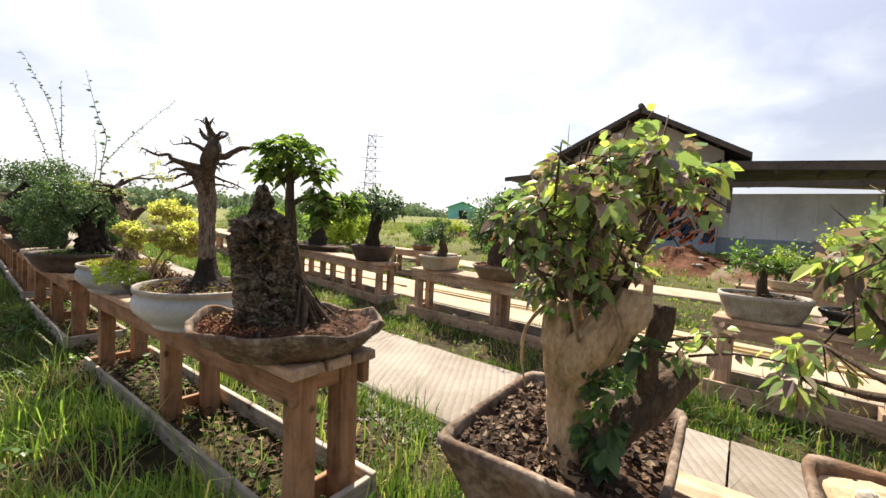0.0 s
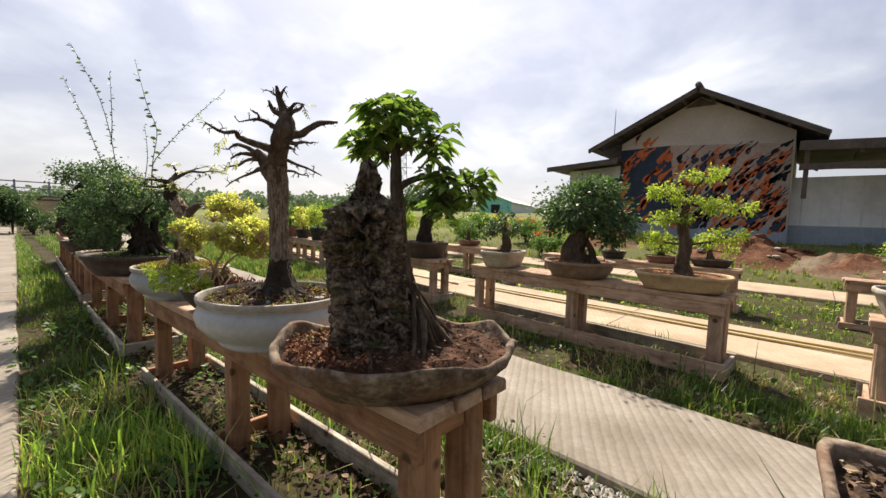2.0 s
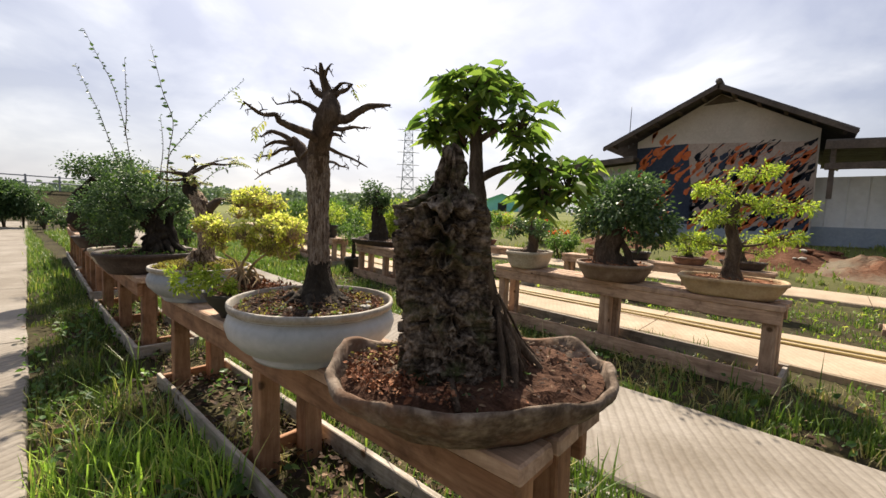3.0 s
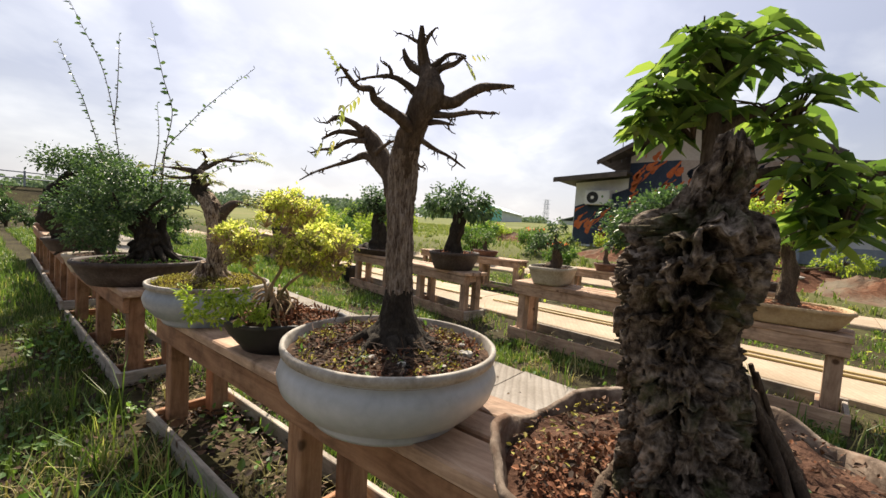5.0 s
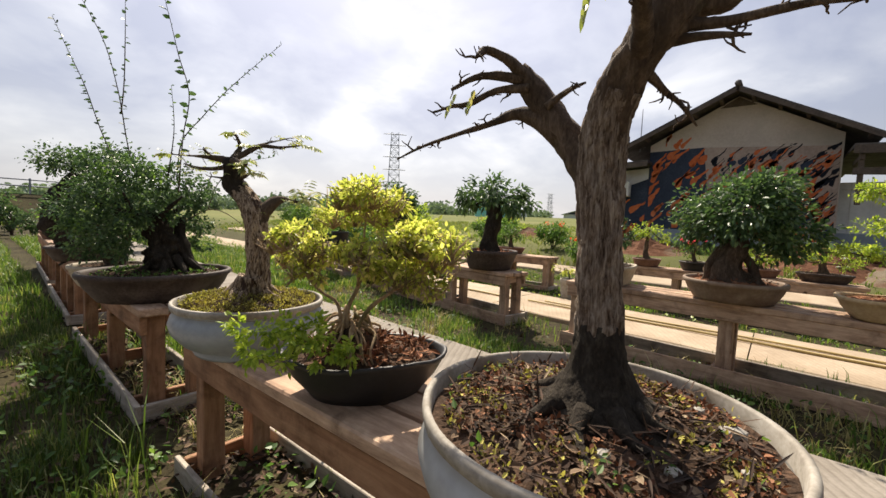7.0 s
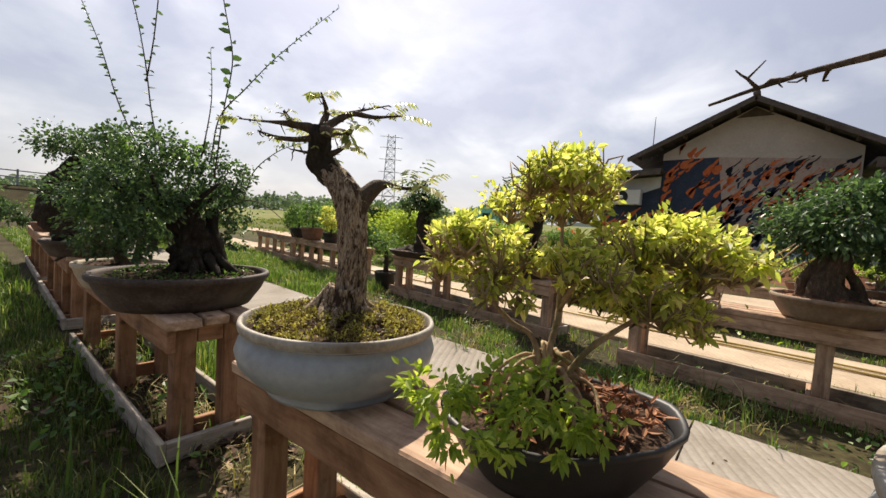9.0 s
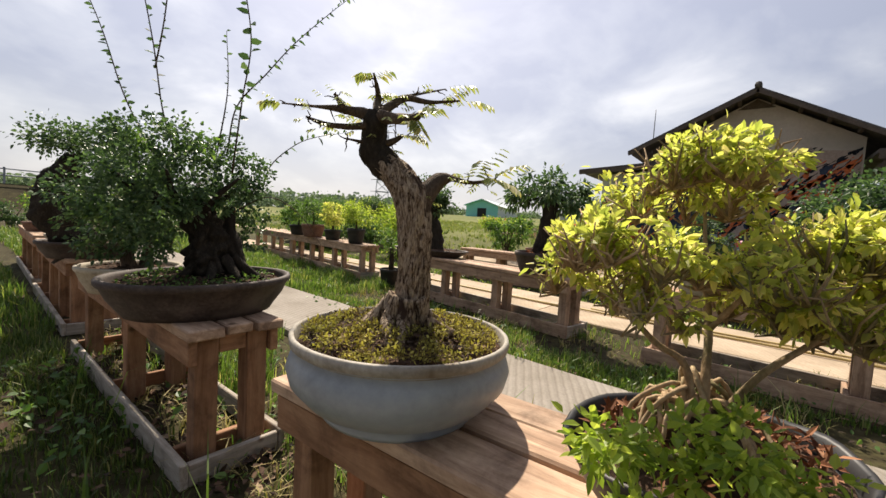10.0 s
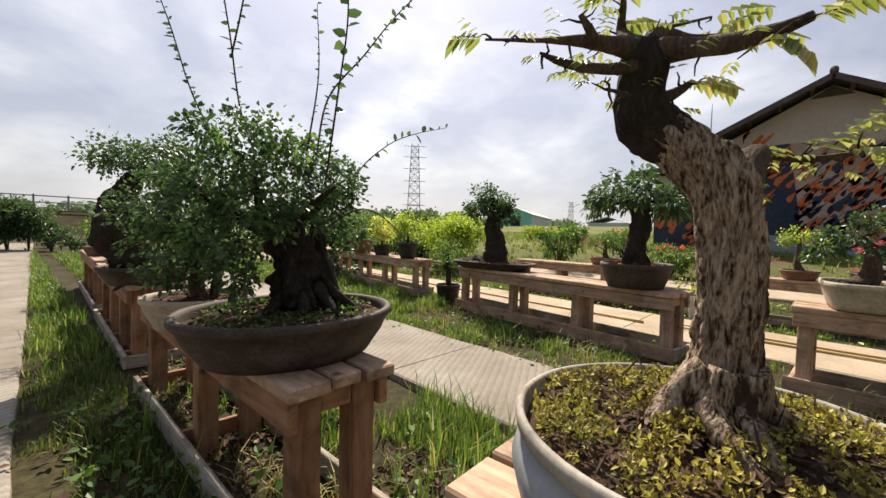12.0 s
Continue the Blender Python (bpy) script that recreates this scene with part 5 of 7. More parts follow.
def shoot(store_t, store_l, pts, r0, leaf, gap, rs, big=None):
    """A long whip with alternate leaves."""
    store_t.append((pts, r0, 0.0012))
    path, _ = catmull(pts, [1] * len(pts), gap)
    for i, p in enumerate(path[1:], 1):
        d = (path[i] - path[i - 1]).normalized()
        s = d.cross(Vector((rs.normal(), rs.normal(), rs.normal()))).normalized()
        k = 1.0 if big is None else (big[2] if big[0] < i / len(path) < big[1] else 1.0)
        store_l[0].append(p[:]); store_l[2].append((s * 1.0 + d * 0.5)[:]); store_l[1].append((rs.normal() * 0.7, rs.normal() * 0.7, 0.7)); store_l[3].append(leaf * k * rs.uniform(0.6, 1.25))


def dense_tree():
    """Broad dark-green tree with long upright shoots in a dark oval pot."""
    t = thing("bonsai", pose(1.10, 6.375, TOP - 0.004), "dense dark-green bonsai with long shoots in oval brown pot", "bonsai", "bonsai on the front bench")
    pot(t, (CLAY_DARK,), [(q, h * 1.22) for q, h in OVAL], 0.43, 0.35, 64, 0.006, 0, None, 9)
    soil(t, 0.385, 0.315, 0.140, SOIL, 0.03, 0, 15)
    scatter("weed_cover", t, 0.37, 0.30, 0.15, 700, 0.022, LEAF_MID, 41, inner=0.4, flat=1.0, height=0.03)
    scatter("leaf_litter", t, 0.37, 0.30, 0.15, 700, 0.022, LITTER, 42, height=0.03)
    limb("trunk", t, [(0.03, -0.01, 0.11), (0.03, -0.01, 0.20), (0.02, 0.0, 0.32), (0.0, 0.02, 0.43), (-0.06, 0.04, 0.56)], [0.092, 0.086, 0.090, 0.080, 0.045], BARK_DARK, 48, 0.55, 0.008, 34, (7, 0.15, 0.25, 6))
    limb("trunk", t, [(0.13, -0.05, 0.11), (0.15, -0.04, 0.24), (0.12, 0.0, 0.38), (0.13, 0.03, 0.52)], [0.040, 0.036, 0.040, 0.03], BARK_DARK, 20, 0.35, 0.012, 30)
    for pa, pb in (((0.17, -0.09), (0.24, -0.13)), ((0.0, -0.10), (-0.05, -0.17)), ((0.09, -0.11), (0.10, -0.19)), ((-0.07, -0.03), (-0.17, -0.06)), ((0.20, 0.0), (0.27, -0.02))):
        limb("root", t, [(0.03 + (pa[0] - 0.03) * 0.6, pa[1] * 0.6, 0.27), (pa[0], pa[1], 0.205), (pb[0], pb[1], 0.15)], [0.025, 0.024, 0.010], BARK_DARK, 10, 0.35, 0.012, 40)
    for a in range(6):
        q = 2 * math.pi * a / 6
        limb("branch", t, [(-0.04, 0.03, 0.45), (-0.08 + 0.16 * math.cos(q), 0.03 + 0.13 * math.sin(q), 0.55), (-0.08 + 0.30 * math.cos(q), 0.03 + 0.26 * math.sin(q), 0.66)], [0.03, 0.018, 0.006], BARK_DARK, 8, 0.25, 0.03)
    pads = [((-0.06, 0.05, 0.74), (0.20, 0.18, 0.08)), ((-0.20, 0.02, 0.84), (0.16, 0.15, 0.06)), ((0.07, 0.06, 0.81), (0.13, 0.13, 0.05)), ((0.22, 0.04, 0.70), (0.13, 0.14, 0.08)), ((0.12, -0.06, 0.60), (0.14, 0.12, 0.08)), ((-0.30, 0.02, 0.67), (0.16, 0.15, 0.08)), ((-0.37, 0.02, 0.53), (0.12, 0.13, 0.07)), ((-0.19, -0.10, 0.57), (0.14, 0.11, 0.08)), ((0.24, 0.03, 0.50), (0.10, 0.12, 0.07)), ((-0.05, -0.10, 0.53), (0.12, 0.10, 0.06)), ((-0.30, -0.05, 0.42), (0.14, 0.12, 0.07)), ((-0.23, -0.04, 0.31), (0.09, 0.10, 0.05)), ((0.26, 0.06, 0.36), (0.07, 0.09, 0.06)), ((0.02, 0.22, 0.55), (0.24, 0.13, 0.15))]
    foliage("foliage", t, [(c, (r[0] * 1.08, r[1] * 1.08, r[2] * 1.12)) for c, r in pads], 3900, 0.022, LEAF_DARK, 43, 0.66, 0.15, 0.7, 0.45)
    foliage("light_foliage", t, [((-0.30, -0.06, 0.55), (0.18, 0.14, 0.13)), ((-0.12, -0.06, 0.78), (0.22, 0.17, 0.08))], 700, 0.022, LEAF_MID, 44, 0.66, 0.15, 0.7, 0.8)
    rs = np.random.RandomState(45)
    tw, st = [], ([], [], [], [])
    def Q(x, y, z):
        return (x - 1.10, y - 6.375, z - TOP + 0.004)
    for ps, lf, gp, big in ((((0.98, 6.75, 1.45), (0.92, 7.0, 1.76), (0.84, 7.05, 2.07), (0.75, 7.02, 2.28), (0.67, 6.95, 2.45)), 0.036, 0.020, None),
                            (((1.0, 6.50, 1.45), (0.985, 6.62, 1.66), (0.943, 6.63, 1.98), (0.87, 6.60, 2.26), (0.79, 6.70, 2.50), (0.72, 6.85, 2.74)), 0.040, 0.032, None),
                            (((0.955, 6.63, 1.85), (0.935, 6.45, 2.02), (0.90, 6.25, 2.22), (0.87, 6.10, 2.36)), 0.034, 0.034, None),
                            (((1.17, 6.25, 1.35), (1.17, 6.17, 1.68), (1.205, 6.17, 1.96), (1.11, 6.05, 2.15), (1.07, 6.06, 2.34), (1.04, 6.10, 2.52)), 0.050, 0.040, (0.35, 0.6, 1.6)),
                            (((1.20, 6.38, 1.45), (1.205, 6.30, 1.68), (1.28, 6.17, 1.84), (1.42, 6.15, 2.04), (1.58, 6.10, 2.24), (1.73, 6.02, 2.42)), 0.034, 0.022, None),
                            (((1.14, 6.35, 1.45), (1.16, 6.30, 1.75), (1.14, 6.28, 2.02)), 0.024, 0.026, None),
                            (((1.42, 6.45, 1.25), (1.50, 6.50, 1.44), (1.589, 6.386, 1.574), (1.66, 6.27, 1.625), (1.745, 6.15, 1.653)), 0.046, 0.034, None),
                            (((1.22, 6.36, 1.15), (1.40, 6.32, 1.25), (1.57, 6.28, 1.16), (1.70, 6.24, 0.98)), 0.0, 0.5, None)):
        pts = [Q(*p) for p in ps]
        shoot(tw, st, pts, 0.0045, lf, gp, rs, big)
    for one in tw:
        twigs("shoot", t, [one], BARK_BROWN, "long thin upright shoot")
    leaves("shoot_foliage", t, *st[:3], np.array(st[3]) + 1e-4, np.array(st[3]) * 0.55 + 1e-4, LEAF_DARK)


dense_tree()


def pot_tree(x, y, z, label, pot_spec, trunk, trunk_mat, pads, leaf_mat, leaf, per, seed, turn=0.0, soil_mat=None, extra=None, group="bonsai on the second row", width=0.55, name="bonsai", hang=0.0, size=1.0):
    """Smaller potted tree. pot_spec: (materials, profile scale z, rx, ry, square); trunk: points with radii."""
    mats, pz, rx, ry, sq = pot_spec
    t = thing(name, pose(x, y, z + 0.001, 0, 0, turn), label, "bonsai" if name != "potted_plant" else "potted plant", group)
    t.scale = (size, size, size)
    pot(t, mats, [(s, h * pz / 0.145) for s, h in OVAL], rx, ry, 40, 0.008, sq, None, seed)
    soil(t, rx * 0.91, ry * 0.91, pz * 0.80, soil_mat or SOIL, 0.02, sq, seed, 32)
    scatter("leaf_litter", t, rx * 0.9, ry * 0.9, pz * 0.83, 160, 0.022, LITTER_RED if soil_mat is SOIL_RED else LITTER, seed, sq)
    rs = np.random.RandomState(seed)
    for pts, rad in trunk:
        limb("trunk", t, pts, rad, trunk_mat, 16, 0.42, 0.016, 26, (4, 0.5, 0.25, 4))
    tw = []
    top = np.array(trunk[0][0][-1])
    for c, r in pads:
        c, r = np.array(c), np.array(r)
        base = np.array(min((p for pp, _ in trunk for p in pp[1:]), key=lambda p: np.linalg.norm(np.array(p) - c)))
        limb("branch", t, [tuple(base), tuple((base + c) / 2 + np.array([0, 0, -0.02])), tuple(c - np.array([0, 0, r[2] * 0.4]))], [0.011, 0.008, 0.004], trunk_mat, 6, 0.2, 0.03)
        for _ in range(9):
            d = rs.normal(size=3); d /= np.linalg.norm(d)
            tw.append(([tuple(c - np.array([0, 0, r[2] * 0.5])), tuple(c + d * r * 0.5), tuple(c + d * r * 0.98)], 0.003, 0.001))
    if tw:
        twigs("twig_mass", t, tw, trunk_mat)
        foliage("foliage", t, pads, per, leaf, leaf_mat, seed + 1, width, 0.2, 0.7, 0.45, "", hang)
    return t


pot_tree(0.99, 7.12, TOP - 0.01, "leafy green shrub in cream pot behind dark bonsai", ((CREAM,), 0.15, 0.26, 0.24, 0), [([(0, 0, 0.1), (-0.02, 0, 0.25), (-0.03, 0.02, 0.4)], [0.04, 0.03, 0.02]), ([(0.05, 0, 0.1), (0.08, 0, 0.25), (0.12, 0.02, 0.42)], [0.025, 0.02, 0.012])], BARK_BROWN,
         [((-0.14, 0, 0.40), (0.22, 0.20, 0.13)), ((0.10, 0.02, 0.47), (0.24, 0.22, 0.15)), ((-0.16, 0.05, 0.56), (0.22, 0.2, 0.11)), ((-0.02, 0.06, 0.70), (0.20, 0.2, 0.10)), ((-0.10, -0.05, 0.27), (0.17, 0.15, 0.08))], LEAF_DARK, 0.028, 2500, 51, 0, None, None, "bonsai on the front bench", 0.6)
pot_tree(1.13, 9.0, TOP - 0.01, "dark leaning thick-trunked bonsai with flat leafy crown", ((CLAY_DARK,), 0.13, 0.30, 0.26, 0), [([(-0.02, 0, 0.1), (-0.17, 0, 0.3), (-0.20, 0.0, 0.5), (-0.06, 0, 0.78)], [0.13, 0.125, 0.11, 0.06])], BARK_DARK,
         [((-0.14, 0, 0.88), (0.24, 0.24, 0.12)), ((0.12, 0.05, 0.98), (0.26, 0.26, 0.13)), ((0.34, 0.1, 0.85), (0.22, 0.22, 0.14)), ((0.05, 0.0, 0.78), (0.22, 0.22, 0.10))], LEAF_DARK, 0.03, 2300, 53, 0, None, None, "bonsai on the front bench", 0.6, size=1.15)
pot_tree(1.20, 9.9, TOP, "green bonsai in cream pot further along bench", ((CREAM,), 0.14, 0.24, 0.20, 0), [([(0, 0, 0.1), (0.02, 0, 0.3), (-0.03, 0, 0.45)], [0.06, 0.045, 0.02])], BARK_BROWN,
         [((0, 0, 0.5), (0.28, 0.26, 0.17))], LEAF_MID, 0.03, 1300, 55, 0, None, None, "bonsai on the front bench", 0.6)
pot_tree(1.3, 12.6, TOP, "far green bonsai in brown pot", ((CLAY_RED,), 0.14, 0.24, 0.20, 0), [([(0, 0, 0.1), (0.02, 0, 0.3), (-0.03, 0, 0.45)], [0.05, 0.04, 0.02])], BARK_BROWN,
         [((0, 0, 0.5), (0.30, 0.28, 0.2))], LEAF_MID, 0.035, 1000, 57, 0, None, None, "bonsai on the front bench", 0.6)


def stump_tree():
    """Thick sawn stump with leafy shoots in a square stone pot."""
    t = thing("bonsai", pose(1.01, 1.47, TOP + 0.001, 0, 0, 2), "thick tan stump bonsai with mixed leaves in square stone pot", "bonsai", "bonsai in stone trays")
    pot(t, (STONE_POT,), [(0.70, 0), (0.74, 0), (0.80, 0.03), (0.92, 0.11), (0.98, 0.15), (1.0, 0.158), (1.0, 0.172), (0.985, 0.178), (0.93, 0.176), (0.91, 0.16), (0.89, 0.12)], 0.275, 0.225, 64, 0.012, 14, None, 12)
    soil(t, 0.252, 0.205, 0.135, SOIL, 0.03, 14, 17, 48, 0.014)
    scatter("leaf_litter", t, 0.245, 0.20, 0.145, 1700, 0.020, LITTER, 61, 14, height=0.03, width=0.7)

    def at(x, y, z):
        m = Matrix.Rotation(radians(-2), 3, "Z") @ Vector((x - 1.01, y - 1.47, z - TOP - 0.001))
        return tuple(m)

    limb("trunk", t, [at(*p) for p in ((0.885, 1.432, 0.79), (0.880, 1.437, 0.88), (0.865, 1.445, 0.99), (0.845, 1.45, 1.08), (0.835, 1.45, 1.165))], [0.046, 0.036, 0.035, 0.042, 0.034], BARK_TAN, 36, 0.46, 0.009, 22, (8, 0.55, 0.2, 3))
    limb("trunk", t, [at(*p) for p in ((0.865, 1.44, 0.99), (0.835, 1.41, 1.05), (0.82, 1.37, 1.11), (0.82, 1.335, 1.165), (0.825, 1.325, 1.20))], [0.032, 0.040, 0.042, 0.038, 0.028], BARK_TAN, 36, 0.36, 0.009, 24)
    limb("trunk", t, [at(*p) for p in ((0.895, 1.43, 0.83), (0.88, 1.37, 0.885), (0.90, 1.31, 0.96), (0.93, 1.265, 1.02), (0.95, 1.245, 1.045))], [0.036, 0.034, 0.038, 0.037, 0.028], BARK_BROWN, 24, 0.30, 0.009, 26, None, "dark leaning second trunk")
    limb("trunk", t, [at(*p) for p in ((0.91, 1.30, 0.98), (0.88, 1.30, 1.06), (0.87, 1.285, 1.13), (0.875, 1.28, 1.175))], [0.020, 0.018, 0.020, 0.016], BARK_BROWN, 20, 0.30, 0.009, 26, None, "dark sawn stub")
    for ps in (((0.84, 1.48, 1.16), (0.82, 1.52, 1.10), (0.835, 1.535, 1.03), (0.82, 1.515, 0.97)), ((0.80, 1.36, 1.19), (0.78, 1.33, 1.13), (0.79, 1.35, 1.07)), ((0.79, 1.43, 1.22), (0.76, 1.41, 1.16), (0.78, 1.40, 1.10))):
        limb("hanging_root", t, [at(*p) for p in ps], [0.005, 0.004, 0.003, 0.002][:len(ps)], BARK_TAN, 7, 0.25, 0.012)
    rs = np.random.RandomState(63)
    tw = []
    pads = []
    for x, y, z, r in ((0.74, 1.53, 1.31, 0.075), (0.80, 1.50, 1.355, 0.075), (0.72, 1.46, 1.335, 0.075), (0.80, 1.43, 1.39, 0.07), (0.75, 1.39, 1.40, 0.07), (0.73, 1.35, 1.35, 0.075), (0.78, 1.36, 1.43, 0.055), (0.75, 1.29, 1.425, 0.065), (0.80, 1.26, 1.39, 0.065), (0.78, 1.30, 1.345, 0.065), (0.83, 1.47, 1.255, 0.06), (0.78, 1.42, 1.285, 0.07), (0.87, 1.34, 1.28, 0.05), (0.88, 1.54, 1.18, 0.04), (0.84, 1.40, 1.235, 0.045), (0.92, 1.26, 1.08, 0.035), (0.94, 1.21, 1.12, 0.035), (0.80, 1.46, 1.21, 0.045), (0.79, 1.39, 1.215, 0.045), (0.80, 1.33, 1.24, 0.045), (0.85, 1.51, 1.19, 0.04), (0.77, 1.43, 1.25, 0.05), (0.76, 1.49, 1.27, 0.05), (0.79, 1.34, 1.29, 0.05), (0.86, 1.38, 1.22, 0.035)):
        c = at(x, y, z)
        pads.append((c, (r, r, r * 0.75)))
        b = at(0.84 + 0.3 * (x - 0.84), 1.40 + 0.35 * (y - 1.40), min(z - 0.03, 1.17))
        mid = tuple((np.array(b) + np.array(c)) / 2 + rs.normal(size=3) * 0.02 + np.array([0, 0, 0.02]))
        limb("branch", t, [b, mid, c], [0.006, 0.004, 0.002], BARK_BROWN, 8, 0.2, 0.02)
        for _ in range(7):
            d = rs.normal(size=3); d /= np.linalg.norm(d)
            tw.append(([c, tuple(np.array(c) + d * r * 0.6), tuple(np.array(c) + d * r * 1.15)], 0.0022, 0.001))
    twigs("twig_mass", t, tw, BARK_BROWN)
    foliage("foliage", t, pads, 1900, 0.0265, LEAF_MIXED, 64, 0.72, 0.4, 0.7, 0.2)
    st, tl = ([], [], [], []), []
    for p, q in (((0.72, 1.44, 1.35), (0.655, 1.41, 1.435)), ((0.76, 1.33, 1.43), (0.735, 1.30, 1.49)), ((0.92, 1.24, 1.08), (0.93, 1.10, 1.10))):
        mid = tuple((p[k] + q[k]) / 2 + (0.01 if k == 2 else 0) for k in range(3))
        shoot(tl, st, [at(*p), at(*mid), at(*q)], 0.003, 0.024, 0.014, rs)
    for one in tl:
        twigs("shoot", t, [one], BARK_BROWN)
    leaves("shoot_foliage", t, *st[:3], np.array(st[3]), np.array(st[3]) * 0.75, LEAF_MIXED)
    # ivy and moss in the hollow between the trunks
    foliage("ivy", t, [(at(0.845, 1.365, 0.93), (0.035, 0.045, 0.06)), (at(0.85, 1.345, 1.01), (0.035, 0.04, 0.05)), (at(0.865, 1.36, 0.86), (0.035, 0.04, 0.04)), (at(0.84, 1.30, 1.09), (0.03, 0.035, 0.035))], 1500, 0.036, LEAF_DARK, 67, 0.85, 0.3, 0.5, 0.3)
    foliage("moss", t, [(at(0.855, 1.395, 0.90), (0.03, 0.035, 0.05)), (at(0.845, 1.385, 0.98), (0.03, 0.035, 0.05)), (at(0.87, 1.345, 0.97), (0.025, 0.03, 0.04)), (at(0.845, 1.35, 1.04), (0.025, 0.03, 0.03)), (at(0.80, 1.46, 1.16), (0.025, 0.03, 0.03)), (at(0.785, 1.40, 1.15), (0.02, 0.03, 0.03))], 2400, 0.018, LEAF_MID, 66, 0.8)


stump_tree()


def sandy_tray():
    t = thing("bonsai", pose(1.04, 0.80, TOP + 0.001), "spreading red-tinged bonsai in rough tray of sandy soil", "bonsai", "bonsai in stone trays")
    pot(t, (STONE_POT,), [(0.72, 0), (0.76, 0), (0.82, 0.03), (0.94, 0.09), (1.0, 0.13), (1.0, 0.145), (0.985, 0.15), (0.92, 0.148), (0.90, 0.13), (0.88, 0.1)], 0.28, 0.23, 64, 0.014, 12, None, 19)
    soil(t, 0.253, 0.207, 0.125, SAND, 0.012, 12, 18, 48)
    scatter("leaf_litter", t, 0.25, 0.2, 0.13, 120, 0.02, LITTER, 71, 12)
    rng = random.Random(72)
    for k in range(6):
        bm = bmesh.new()
        bmesh.ops.create_icosphere(bm, subdivisions=2, radius=rng.uniform(0.018, 0.035))
        px, py = rng.uniform(0.05, 0.2), rng.uniform(-0.12, 0.14)
        for v in bm.verts:
            v.co = v.co * (1 + 0.35 * noise.noise(v.co * 60 + Vector((k, 0, 0)))) + Vector((px, py, 0.14))
        part("pebble", bm, STONES, t)
    limb("trunk", t, [(-0.05, -0.02, 0.12), (-0.02, 0.02, 0.28), (0.05, 0.10, 0.40), (0.12, 0.12, 0.52)], [0.05, 0.04, 0.028, 0.012], BARK_BROWN, 18, 0.25, 0.015, 26, (5, 0.5, 0.2, 4))
    rs = np.random.RandomState(73)
    pads, tw = [], []
    for x, y, z, r in ((0.10, 0.16, 0.62, 0.11), (0.24, 0.18, 0.55, 0.10), (0.18, 0.10, 0.70, 0.10), (0.30, 0.10, 0.62, 0.10), (0.05, 0.05, 0.55, 0.12), (0.20, 0.22, 0.42, 0.08), (0.12, 0.26, 0.36, 0.06), (0.32, 0.02, 0.48, 0.10), (0.0, 0.0, 0.70, 0.12)):
        c = (x, y, z)
        pads.append((c, (r, r, r * 0.6)))
        limb("branch", t, [(0.04, 0.08, 0.38), ((x + 0.04) / 2, (y + 0.08) / 2, (z + 0.40) / 2 - 0.02), c], [0.012, 0.008, 0.003], BARK_BROWN, 7, 0.2, 0.02)
        for _ in range(6):
            d = rs.normal(size=3); d /= np.linalg.norm(d)
            tw.append(([c, tuple(np.array(c) + d * r * 0.6), tuple(np.array(c) + d * r * 1.2)], 0.0025, 0.001))
    twigs("twig_mass", t, tw, BARK_BROWN)
    foliage("foliage", t, pads, 900, 0.042, LEAF_MIXED, 74, 0.6, 0.35, 0.5, 0.4, "", 0.3)


sandy_tray()

# ---- potted trees, second row ----
def r2(y, off=0.21):
    return row2(y) + off


pot_tree(r2(4.55), 4.55, 0.685, "small green bonsai in cream oval pot on plank bench", ((CREAM,), 0.16, 0.27, 0.19, 3.2), [([(0, 0, 0.13), (0.01, -0.03, 0.22), (-0.02, -0.02, 0.31), (0.0, 0.0, 0.4)], [0.05, 0.045, 0.035, 0.015])], BARK_BROWN,
         [((0.0, 0.06, 0.44), (0.14, 0.16, 0.10)), ((-0.03, -0.10, 0.38), (0.10, 0.11, 0.07)), ((0.02, 0.17, 0.34), (0.09, 0.10, 0.08)), ((0.0, 0.0, 0.52), (0.09, 0.10, 0.05))], LEAF_DARK, 0.030, 2000, 81, 5, size=1.22)
pot_tree(r2(3.52), 3.52, 0.685, "dense round-crowned bonsai with gnarled roots in brown bowl", ((BOWL_BROWN,), 0.12, 0.29, 0.26, 0), [([(-0.02, 0.02, 0.10), (-0.03, 0.04, 0.20), (0.0, 0.0, 0.32), (0.0, 0.0, 0.42)], [0.085, 0.07, 0.06, 0.03]), ([(0.02, 0.12, 0.10), (0.0, 0.12, 0.2), (0.0, 0.06, 0.32)], [0.03, 0.025, 0.02]), ([(0.0, -0.10, 0.10), (0.0, -0.08, 0.2), (0.0, -0.02, 0.3)], [0.035, 0.025, 0.02])], BARK_BROWN,
         [((0.0, 0.0, 0.52), (0.30, 0.32, 0.17)), ((0.0, -0.22, 0.40), (0.16, 0.16, 0.14)), ((0.0, 0.16, 0.44), (0.18, 0.18, 0.12)), ((0.0, -0.05, 0.66), (0.2, 0.22, 0.08))], LEAF_DARK, 0.034, 3600, 83, 5, SOIL_RED, size=1.42)
